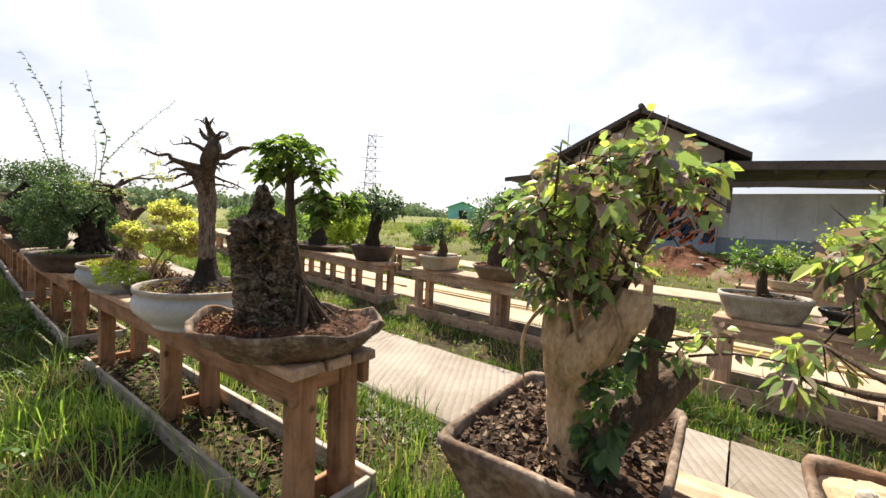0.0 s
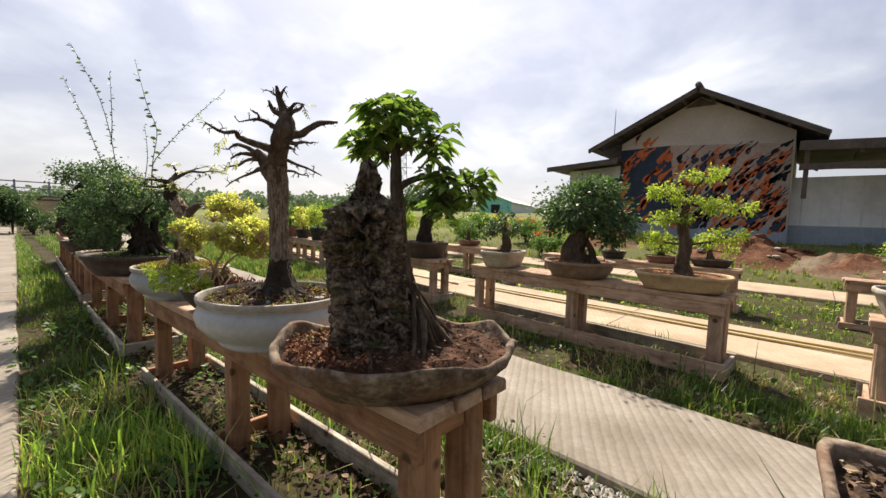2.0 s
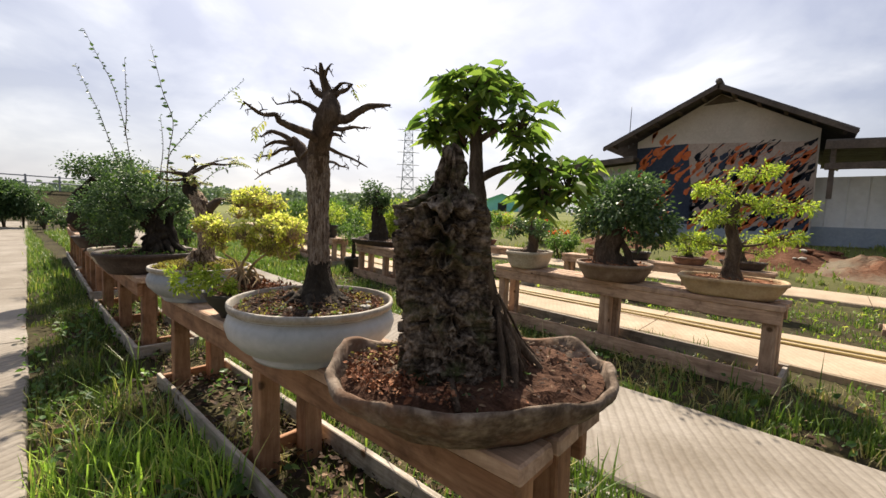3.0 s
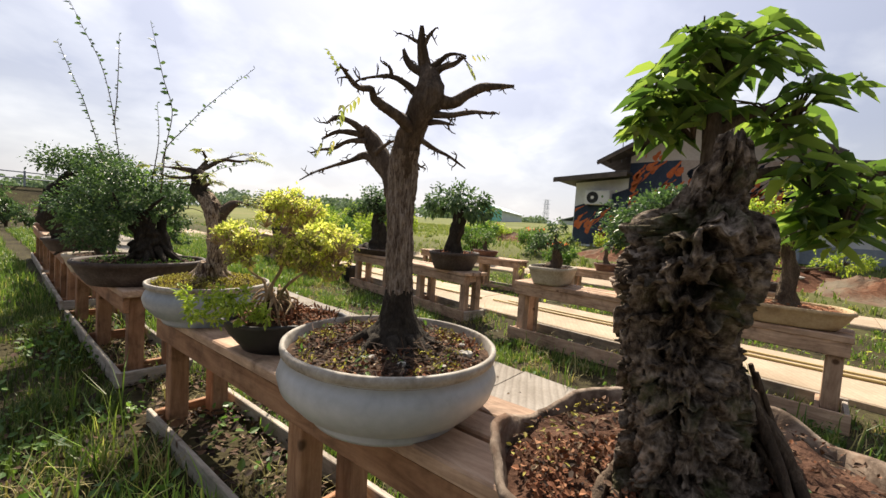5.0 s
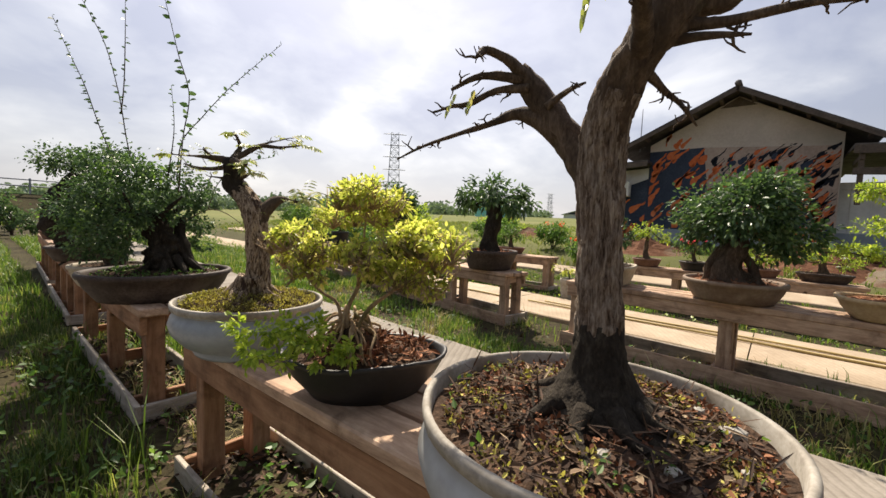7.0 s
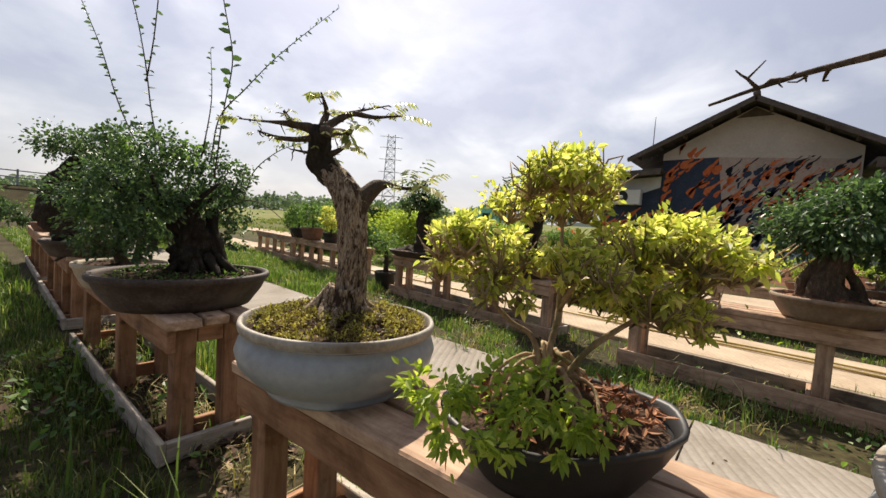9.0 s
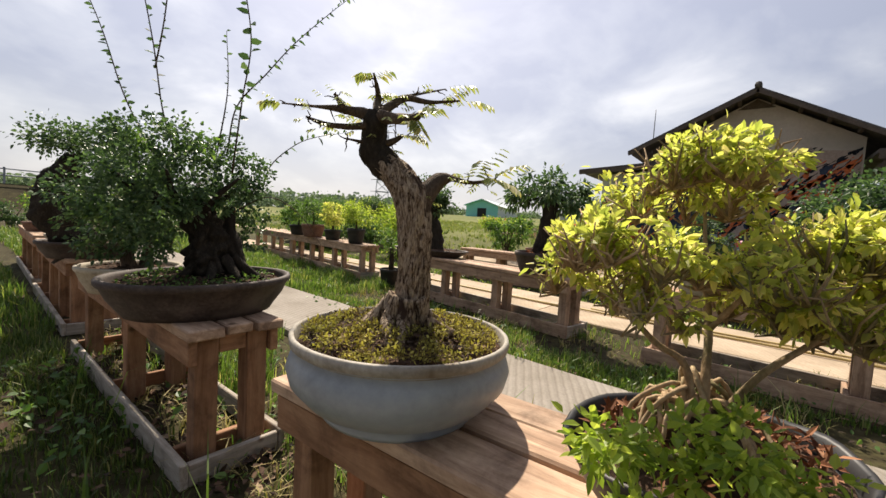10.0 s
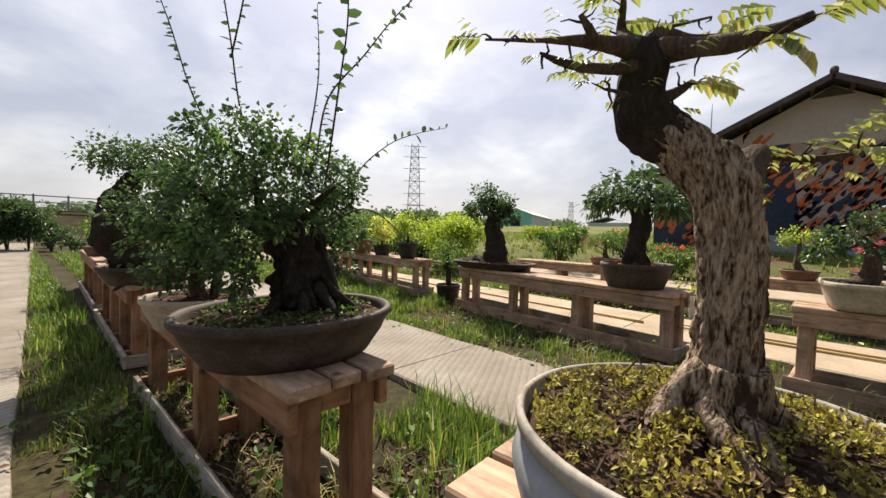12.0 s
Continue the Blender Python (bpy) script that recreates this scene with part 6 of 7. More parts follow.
pot_tree(r2(2.52), 2.52, 0.685, "layered light-green bonsai in long tan tray", ((TRAY_TAN,), 0.13, 0.23, 0.34, 3.5), [([(0, 0, 0.10), (0, 0.01, 0.22), (0.02, 0.0, 0.36), (0.0, 0.03, 0.52), (0.0, 0.0, 0.68), (0.0, -0.05, 0.82)], [0.06, 0.05, 0.045, 0.035, 0.022, 0.010])], BARK_BROWN,
         [((0.0, -0.10, 0.90), (0.13, 0.16, 0.04)), ((0.0, 0.20, 0.78), (0.12, 0.18, 0.04)), ((0.0, -0.22, 0.66), (0.14, 0.20, 0.045)), ((-0.03, 0.15, 0.56), (0.14, 0.18, 0.05)), ((0.0, -0.26, 0.44), (0.12, 0.16, 0.045)), ((0.04, 0.22, 0.40), (0.12, 0.14, 0.05)), ((0, 0.0, 0.70), (0.10, 0.12, 0.03))], LEAF_LIGHT, 0.026, 4200, 85, 5, SOIL_RED, width=0.42, size=1.15)
pot_tree(r2(1.05), 1.02, 0.675, "small leafy bonsai in pale grey oblong pot", ((RIM,), 0.17, 0.22, 0.26, 3.0), [([(0, 0, 0.13), (0.0, 0.02, 0.25), (0.02, 0.0, 0.36)], [0.035, 0.03, 0.015])], BARK_BROWN,
         [((0, 0.05, 0.40), (0.16, 0.2, 0.12)), ((0, -0.15, 0.34), (0.13, 0.14, 0.09))], LEAF_MID, 0.032, 1400, 87, 5, size=1.2)
pot_tree(r2(0.35), 0.35, 0.675, "bright green bonsai in black oval pot", ((BLACK_POT,), 0.14, 0.22, 0.30, 0), [([(0, 0, 0.11), (0.0, 0.03, 0.3), (0.02, 0.0, 0.5)], [0.04, 0.03, 0.015])], BARK_BROWN,
         [((0, 0.12, 0.58), (0.2, 0.26, 0.10)), ((0, -0.2, 0.52), (0.2, 0.22, 0.10)), ((0, 0.0, 0.70), (0.18, 0.22, 0.07))], LEAF_LIGHT, 0.028, 1700, 89, 5, size=1.15)
pot_tree(r2(-0.6), -0.7, 0.675, "green bonsai in cream pot at bench end", ((CREAM,), 0.14, 0.22, 0.28, 0), [([(0, 0, 0.11), (0.0, 0.03, 0.3), (0.02, 0.0, 0.5)], [0.04, 0.03, 0.015])], BARK_BROWN,
         [((0, 0.05, 0.5), (0.24, 0.3, 0.16))], LEAF_MID, 0.032, 1300, 90, 5)
pot_tree(r2(6.2), 6.18, 0.645, "drooping-leaved bonsai on dark rough trunk in brown pot", ((CLAY_DARK,), 0.15, 0.24, 0.21, 0), [([(0, 0, 0.10), (0.0, 0.01, 0.25), (0.01, -0.02, 0.42), (0.0, 0.0, 0.56)], [0.075, 0.06, 0.062, 0.045])], BARK_DARK,
         [((0.0, 0.0, 0.60), (0.23, 0.26, 0.11)), ((0.0, -0.19, 0.53), (0.14, 0.14, 0.11)), ((0.0, 0.17, 0.55), (0.14, 0.15, 0.09))], LEAF_DARK, 0.050, 2000, 91, 5, SOIL_RED, width=0.36, hang=0.5, size=1.65)
pot_tree(r2(8.25), 8.25, 0.645, "dark rock-like bonsai with small crown in shallow tray", ((CLAY_DARK,), 0.07, 0.22, 0.42, 3.0), [([(0, 0.0, 0.05), (0.0, -0.03, 0.2), (0.0, 0.03, 0.38), (0.0, 0.0, 0.55), (0.0, 0.05, 0.70)], [0.13, 0.09, 0.07, 0.055, 0.03]), ([(0, 0.2, 0.05), (0, 0.18, 0.12)], [0.09, 0.04])], BARK_DARK,
         [((0.0, 0.03, 0.67), (0.20, 0.22, 0.12)), ((-0.03, 0.15, 0.56), (0.16, 0.17, 0.10)), ((-0.04, -0.11, 0.53), (0.15, 0.15, 0.10)), ((-0.06, 0.0, 0.60), (0.15, 0.16, 0.10))], LEAF_DARK, 0.034, 2300, 93, 5, size=1.5)
for x, y, mats, rx, h, mat, lab, sd in ((5.45, 10.45, (BLACK_POT,), 0.15, 0.24, LEAF_LIGHT, "leafy nursery plant in black plastic pot", 95), (5.60, 11.4, (BLACK_POT,), 0.15, 0.18, LEAF_YELLOW, "yellow-leaved plant in small dark pot", 97), (5.72, 12.3, (CLAY_RED,), 0.22, 0.24, LEAF_MID, "green shrub in brown clay pot", 99), (5.85, 13.1, (BLACK_POT,), 0.18, 0.2, LEAF_MID, "green shrub in dark pot at bench end", 101)):
    pot_tree(x, y, 0.652, lab, (mats, h, rx, rx, 0), [([(0, 0, h * 0.7), (0.01, 0.01, h + 0.1), (0, 0.02, h + 0.22)], [0.02, 0.015, 0.008])], BARK_BROWN,
             [((0, 0, h + 0.24), (0.26, 0.28, 0.15)), ((0.02, 0.1, h + 0.38), (0.15, 0.16, 0.10))], mat, 0.036, 2100, sd, 0, None, None, "nursery pots on the bench", name="potted_plant", size=1.2)
pot_tree(5.28, 9.25, 0.0, "dark leafy shrub in black pot on the ground", ((BLACK_POT,), 0.3, 0.2, 0.2, 0), [([(0, 0, 0.2), (0.01, 0.01, 0.5), (0, 0.02, 0.8)], [0.05, 0.04, 0.02])], BARK_DARK,
         [((0, 0, 0.85), (0.3, 0.34, 0.2))], LEAF_MID, 0.04, 900, 103, 0, None, None, "nursery pots on the bench", name="potted_plant")
# third row
for x, y, mats, rx, ry, h, mat, lab, sd, tall in ((7.72, 4.95, (CLAY_RED,), 0.26, 0.22, 0.13, LEAF_LIGHT, "light-green bonsai in red clay pot", 105, 0.62), (7.72, 2.75, (CLAY_DARK,), 0.22, 0.3, 0.12, LEAF_LIGHT, "low spreading bonsai in green-brown tray", 107, 0.42), (7.70, 3.45, (CLAY_RED,), 0.24, 0.26, 0.12, LEAF_LIGHT, "light-green shrub in clay bowl", 109, 0.34), (7.72, 0.6, (CREAM,), 0.24, 0.3, 0.13, LEAF_LIGHT, "green bonsai in pale pot behind the path", 111, 0.5), (7.72, -0.8, (BLACK_POT,), 0.24, 0.3, 0.13, LEAF_MID, "dark-potted bonsai behind the path", 113, 0.5), (7.75, 7.6, (CLAY_RED,), 0.24, 0.3, 0.13, LEAF_MID, "bonsai in clay pot by the field", 115, 0.5)):
    pot_tree(x, y, 0.642, lab, (mats, h, rx, ry, 0), [([(0, 0, h * 0.7), (0.01, 0.03, h + 0.14), (0, 0.0, tall)], [0.05, 0.035, 0.015])], BARK_BROWN,
             [((0, 0.05, tall), (0.22, 0.26, 0.12)), ((0, -0.2, tall - 0.14), (0.15, 0.17, 0.08)), ((0, 0.2, tall - 0.12), (0.15, 0.17, 0.08))], mat, 0.034, 1000, sd, 0, None, None, "bonsai in the third row")


def flowering_pot(x, y, z, seed, mat, label, h=0.14):
    t = pot_tree(x, y, z, label, ((BLACK_POT,), h, 0.22, 0.22, 0), [([(0, 0, h * 0.7), (0, 0.03, h + 0.15), (0, 0, h + 0.3)], [0.03, 0.02, 0.01])], BARK_BROWN,
                 [((0, 0.0, h + 0.22), (0.2, 0.2, 0.12))], LEAF_MID, 0.034, 800, seed, 0, None, None, "bonsai in the third row", name="potted_plant")
    foliage("flower", t, [((0, 0.10, h + 0.34), (0.10, 0.12, 0.06)), ((0.0, -0.06, h + 0.38), (0.06, 0.06, 0.04))], 1500, 0.04, mat, seed + 3, 0.8)


flowering_pot(7.72, 4.25, 0.642, 121, FLOWER_PINK, "pink-flowering plant in black pot on bench")
pot_tree(6.95, 5.95, 0.0, "young bright-green plant in grey cement pot on grass", ((STONES,), 0.36, 0.17, 0.17, 0), [([(0, 0, 0.28), (0.0, 0.02, 0.42), (0.0, 0.05, 0.5)], [0.012, 0.01, 0.006])], BARK_BROWN,
         [((0, 0.12, 0.52), (0.12, 0.2, 0.06))], LEAF_YELLOW, 0.07, 380, 123, 0, None, None, "nursery pots on the bench", name="potted_plant", width=0.3, hang=0.6)


# ---- bamboo lying along the sunny path ----
def bamboo(x0, y0, x1, y1, r, label):
    ln = math.hypot(x1 - x0, y1 - y0)
    st = ([], [])
    pts = [(0, ln * k / 12, 0.004 * math.sin(k * 1.7)) for k in range(13)]
    tube(st, pts, [r * (1 - 0.02 * k) for k in range(13)], 8, 0.03, 0.25)
    ob = mesh_object("bamboo_pole", st[0], st[1], BAMBOO, None, "", True)
    ob.matrix_world = pose(x0, y0, 0.05 + r, 0, 0, math.degrees(math.atan2(-(x1 - x0), y1 - y0)))
    tagged(ob, label=label, category="pole", group="poles on the path")


bamboo(5.52, -2.0, 5.95, 6.2, 0.018, "thin yellow bamboo pole lying on concrete path")
bamboo(5.72, -2.5, 6.12, 6.0, 0.015, "slender yellow pole lying along the path")
bamboo(5.9, 6.4, 6.7, 13.5, 0.017, "long yellow pole lying on sunlit path")


# ---- house with the painted gable ----
def slab_mesh(name, parent, corners, thick, mat, label=""):
    """A sloping slab: four corners of its upper face and its thickness."""
    c = [Vector(k) for k in corners]
    n = (c[1] - c[0]).cross(c[3] - c[0]).normalized()
    if n.z < 0:
        n = -n
    v = [k for k in c] + [k - n * thick for k in c]
    f = [(0, 1, 2, 3), (7, 6, 5, 4), (0, 4, 5, 1), (1, 5, 6, 2), (2, 6, 7, 3), (3, 7, 4, 0)]
    return mesh_object(name, v, f, mat, parent, label)


def prism(name, parent, outline, x0, x1, mat, label=""):
    """Outline of (y, z) points drawn out from x0 to x1."""
    n = len(outline)
    v = [(x0, y, z) for y, z in outline] + [(x1, y, z) for y, z in outline]
    f = [tuple(range(n)), tuple(range(2 * n - 1, n - 1, -1))] + [(k, n + k, n + (k + 1) % n, (k + 1) % n) for k in range(n)]
    return mesh_object(name, v, f, mat, parent, label)


def strokes(name, parent, x, area, n, mat, seed, size=(0.45, 0.16), proud=0.004, keep=None):
    """Slanting brush strokes of paint, each a thin leaf-shaped patch."""
    rs = np.random.RandomState(seed)
    v, f = [], []
    for _ in range(n):
        y, z = rs.uniform(area[0], area[1]), rs.uniform(area[2], area[3])
        if keep and not keep(y, z):
            continue
        L, W = size[0] * rs.uniform(0.5, 1.4), size[1] * rs.uniform(0.5, 1.3)
        a = radians(rs.uniform(38, 66))
        d, s = np.array([-math.cos(a), math.sin(a)]), np.array([math.sin(a), math.cos(a)])
        b = len(v)
        m = 9
        for side in (1, -1):
            for k in range(m):
                q = k / (m - 1) if side == 1 else 1 - k / (m - 1)
                w = W * 0.5 * (math.sin(math.pi * q) ** 0.6) * rs.uniform(0.75, 1.15)
                p = np.array([y, z]) + d * L * (q - 0.5) + s * (side * w + 0.10 * L * math.sin(q * 5 + side))
                v.append((x - proud, float(np.clip(p[0], area[0], area[1])), float(np.clip(p[1], area[2] - 0.1, area[3] + 0.1))))
        f.append(tuple(range(b, b + 2 * m)))
    return mesh_object(name, v, f, mat, parent, "", False, "stuff")


def house():
    X, G = 16.9, 0.62
    t = thing("house", pose(0, 0, 0), "single-storey gabled house with abstract painted end wall", "house")
    yr, yl, ya = 2.0, 7.2, 4.62
    ze, za = 4.22, 5.95
    prism("gable_wall", t, [(yr, G), (yl, G), (yl, ze + 0.2), (ya, za - 0.12), (yr, ze + 0.15)], X, X + 0.18, PLASTER)
    prism("side_wall", t, [(yr, G), (yr + 0.18, G), (yr + 0.18, ze), (yr, ze)], X + 0.18, X + 9, PLASTER)
    prism("side_wall", t, [(yl - 0.18, G), (yl, G), (yl, ze), (yl - 0.18, ze)], X + 0.18, X + 9, PLASTER)
    prism("rear_wall", t, [(yr, G), (yl, G), (yl, ze), (ya, za - 0.12), (yr, ze)], X + 9, X + 9.18, PLASTER)
    for y1, z1, nm in ((8.28, 4.22, "roof"), (1.22, 4.16, "roof")):
        slab_mesh(nm, t, [(X - 0.7, ya, za + 0.06), (X + 9.5, ya, za + 0.06), (X + 9.5, y1, z1), (X - 0.7, y1, z1)], 0.07, ROOF)
        slab_mesh("barge_board", t, [(X - 0.72, ya, za - 0.005), (X - 0.68, ya, za - 0.005), (X - 0.68, y1, z1 - 0.065), (X - 0.72, y1, z1 - 0.065)], 0.11, ROOF_WOOD)
        for k in range(5):
            q = 0.12 + 0.2 * k
            yy, zz = ya + (y1 - ya) * q, za - 0.02 + (z1 - za) * q
            bm = bmesh.new(); box(bm, (X - 0.66, yy - 0.05, zz - 0.14), (X, yy + 0.05, zz - 0.03), 0.005)
            part("purlin", bm, ROOF_WOOD, t)
    st = ([], []); tube(st, [(X - 0.75, ya, za + 0.10), (X + 4, ya, za + 0.11), (X + 9.5, ya, za + 0.10)], [0.10, 0.10, 0.10], 8, 0.05, 0.4)
    mesh_object("ridge_cap", st[0], st[1], ROOF, t, "", True)
    # flat dark triangle on the wall where the purlins meet at the apex
    prism("gable_vent", t, [(ya - 0.5, za - 0.46), (ya + 0.5, za - 0.46), (ya, za - 0.15)], X - 0.02, X - 0.004, ROOF_WOOD, "dark flat triangle under the gable apex")
    # wall paint
    prism("mural_dark_field", t, [(5.1, 1.35), (yl, 1.35), (yl, 4.18), (5.5, 4.22)], X - 0.006, X - 0.002, NAVY, "navy blue mural field")
    prism("mural_tan_field", t, [(yr, 1.35), (5.1, 1.35), (5.5, 4.22), (yr + 0.05, 4.0)], X - 0.006, X - 0.002, MURAL_TAN, "tan mural field")
    prism("painted_plinth", t, [(yr, G), (yl, G), (yl, 1.35), (yr, 1.35)], X - 0.006, X - 0.002, WALL_BLUE, "blue-grey painted plinth")
    strokes("mural_black_paint", t, X - 0.006, (yr + 0.05, 5.3, 1.3, 4.05), 190, INK, 201, (0.50, 0.13), 0.003)
    strokes("mural_orange_paint", t, X - 0.006, (yr + 0.05, 5.3, 1.2, 4.0), 120, ORANGE, 202, (0.50, 0.13), 0.006)
    strokes("mural_navy_paint", t, X - 0.006, (yr + 0.05, 4.9, 1.3, 3.9), 22, NAVY, 203, (0.5, 0.2), 0.009)
    strokes("mural_orange_paint", t, X - 0.006, (5.2, yl - 0.05, 1.5, 4.2), 26, ORANGE, 204, (0.70, 0.22), 0.006)
    strokes("mural_pink_paint", t, X - 0.002, (5.9, 6.7, 4.3, 4.75), 5, ORANGE, 205, (0.35, 0.18), 0.004)
    # lean-to with the air conditioner
    prism("annex_wall", t, [(yl, G), (9.3, G), (9.3, 3.45), (yl, 3.6)], X + 0.02, X + 0.2, WALL_GREY)
    prism("annex_wall", t, [(9.14, G), (9.3, G), (9.3, 3.45), (9.14, 3.45)], X + 0.2, X + 7, WALL_GREY)
    prism("mural_dark_field", t, [(yl, 0.9), (9.28, 0.9), (9.28, 2.45), (yl, 3.2)], X + 0.012, X + 0.017, NAVY)
    strokes("mural_orange_paint", t, X + 0.012, (yl + 0.05, 9.25, 0.95, 2.4), 18, ORANGE, 206, (0.6, 0.22), 0.006)
    slab_mesh("annex_roof", t, [(X - 0.75, yl - 0.1, 3.80), (X + 7.2, yl - 0.1, 3.80), (X + 7.2, 10.0, 3.60), (X - 0.75, 10.0, 3.60)], 0.11, ROOF)
    slab_mesh("annex_fascia", t, [(X - 0.78, yl - 0.1, 3.74), (X - 0.755, yl - 0.1, 3.74), (X - 0.755, 10.0, 3.56), (X - 0.78, 10.0, 3.56)], 0.16, ROOF_WOOD)
    # open shed on the other side
    prism("shed_wall", t, [(-4.5, G), (yr - 0.002, G), (yr - 0.002, 2.95), (-4.5, 2.95)], X + 0.45, X + 0.6, WALL_GREY, "pale grey sheet wall with stains")
    prism("shed_plinth", t, [(-4.5, G), (yr - 0.002, G), (yr - 0.002, 1.42), (-4.5, 1.42)], X + 0.40, X + 0.447, WALL_BLUE, "blue-grey shed plinth")
    for k in range(14):
        bm = bmesh.new(); box(bm, (X + 0.43, yr - 0.3 - 0.45 * k, 1.43), (X + 0.449, yr - 0.27 - 0.45 * k, 2.94), 0.004)
        part("sheet_seam", bm, WALL_GREY, t)
    slab_mesh("shed_roof", t, [(X - 1.1, yr - 0.12, 3.85), (X + 6, yr - 0.12, 3.95), (X + 6, -5.0, 3.62), (X - 1.1, -5.0, 3.55)], 0.10, ROOF)
    slab_mesh("shed_fascia", t, [(X - 1.13, yr - 0.12, 3.80), (X - 1.105, yr - 0.12, 3.80), (X - 1.105, -5.0, 3.5), (X - 1.13, -5.0, 3.5)], 0.22, ROOF_WOOD)
    for k in range(6):
        y = yr - 0.3 - 1.1 * k
        bm = bmesh.new(); box(bm, (X - 1.05, y - 0.05, 3.42), (X + 0.5, y + 0.05, 3.55), 0.01)
        part("rafter", bm, ROOF_WOOD, t)
    for y in (1.7, -1.8, -4.6):
        bm = bmesh.new(); box(bm, (X - 0.95, y - 0.06, 2.2 if y > 1 else G), (X - 0.83, y + 0.06, 3.6), 0.01)
        part("post", bm, ROOF_WOOD, t)
    bm = bmesh.new(); box(bm, (X - 1.0, -5.0, 3.02), (X - 0.9, yr - 0.14, 3.20), 0.01); part("beam", bm, ROOF_WOOD, t)


house()


def air_conditioner():
    X = 16.9
    t = thing("air_conditioner", pose(0, 0, 0), "white outdoor air-conditioning unit with round black fan", "air conditioner")
    bm = bmesh.new(); box(bm, (X - 0.34, 7.78, 2.52), (X - 0.02, 8.76, 3.10), 0.03); part("case", bm, AC_WHITE, t)
    v, f = [], []
    n = 28
    for r, x in ((0.235, X - 0.345), (0.20, X - 0.352), (0.19, X - 0.345)):
        v += [(x, 8.45 + r * math.cos(2 * math.pi * k / n), 2.81 + r * math.sin(2 * math.pi * k / n)) for k in range(n)]
    for i in range(2):
        f += [(i * n + k, i * n + (k + 1) % n, (i + 1) * n + (k + 1) % n, (i + 1) * n + k) for k in range(n)]
    f.append(tuple(range(2 * n, 3 * n)))
    g = mesh_object("fan_grille", v, f, GRILLE, t, "round black fan grille")
    bm = bmesh.new(); bmesh.ops.create_cone(bm, cap_ends=True, segments=16, radius1=0.07, radius2=0.06, depth=0.02, matrix=pose(X - 0.356, 8.45, 2.81, 0, 90, 0)); part("hub", bm, AC_WHITE, t)
    for y in (7.95, 8.6):
        bm = bmesh.new(); box(bm, (X - 0.36, y - 0.02, 2.47), (X + 0.04, y + 0.02, 2.52), 0.004); part("bracket", bm, GRILLE, t)


air_conditioner()


def aerial():
    t = thing("aerial", pose(17.4, 7.7, 4.42), "thin metal roof aerial with short cross arms", "aerial")
    limb("mast", t, [(0, 0, -0.1), (0, 0, 0.8), (0, 0, 1.55)], [0.02, 0.018, 0.012], STEEL, 6, 0, 0.3)
    limb("arm", t, [(0, -0.05, 0.12), (0, 0.22, 0.2), (0, 0.3, 0.24)], [0.012, 0.012, 0.012], STEEL, 6, 0, 0.2)
    limb("arm", t, [(0, -0.2, 0.05), (0, 0.02, 0.15), (0, 0.05, 0.2)], [0.012, 0.012, 0.012], STEEL, 6, 0, 0.2)


aerial()


# ---- heaps, shrubs and flowers in the field ----
def heap(x, y, rx, ry, h, label, seed, mat=DIRT):
    rings, segs = 14, 40
    v = [(x, y, rise(x) + h)]
    for i in range(1, rings + 1):
        s = i / rings
        for k in range(segs):
            a = 2 * math.pi * k / segs
            px, py = x + rx * s * math.cos(a), y + ry * s * math.sin(a)
            q = Vector((px * 2.1, py * 2.1, seed))
            z = rise(px) + h * (1 - s) ** 1.2 * (1 + 0.7 * noise.noise(q)) + 0.10 * noise.noise(q * 3) * (1 - s) + 0.05 * noise.noise(q * 8) * (1 - s) - 0.03 * s
            v.append((px, py, z))
    f = [(0, 1 + k, 1 + (k + 1) % segs) for k in range(segs)]
    for i in range(rings - 1):
        for k in range(segs):
            a, b = 1 + i * segs + k, 1 + i * segs + (k + 1) % segs
            f.append((a, b, b + segs, a + segs))
    tagged(mesh_object("earth_mound", v, f, mat, None), label=label, category="heap", group="heaps of earth")


heap(13.4, 2.6, 1.6, 1.7, 0.55, "reddish earth heap with rubble beside house", 1)
heap(12.8, 0.7, 1.5, 1.6, 0.35, "low brown earth heap in the grass", 2)
heap(14.3, 6.6, 1.3, 1.6, 0.35, "low earth mound before the painted wall", 3)
heap(17.0, 12.0, 1.6, 2.2, 0.3, "low reddish earth bank in the field", 4)
rngd = random.Random(77)
for k in range(16):
    bm = bmesh.new()
    s = rngd.uniform(0.04, 0.12)
    bmesh.ops.create_icosphere(bm, subdivisions=1, radius=s)
    x, y = rngd.uniform(12.3, 14.4), rngd.uniform(1.4, 3.9)
    for v in bm.verts:
        v.co = Vector((v.co.x * rngd.uniform(0.8, 1.3), v.co.y * rngd.uniform(0.8, 1.4), v.co.z * 0.6))
    ob = part("rubble_block", bm, STONES if k % 3 else DIRT, None)
    ob.location = (x, y, rise(x) + 0.5 * max(0, 1 - math.hypot(x - 13.4, y - 2.6) / 1.6) + 0.02)
    tagged(ob, label="broken pale rubble block lying on earth heap", category="rubble", group="rubble on the heap")


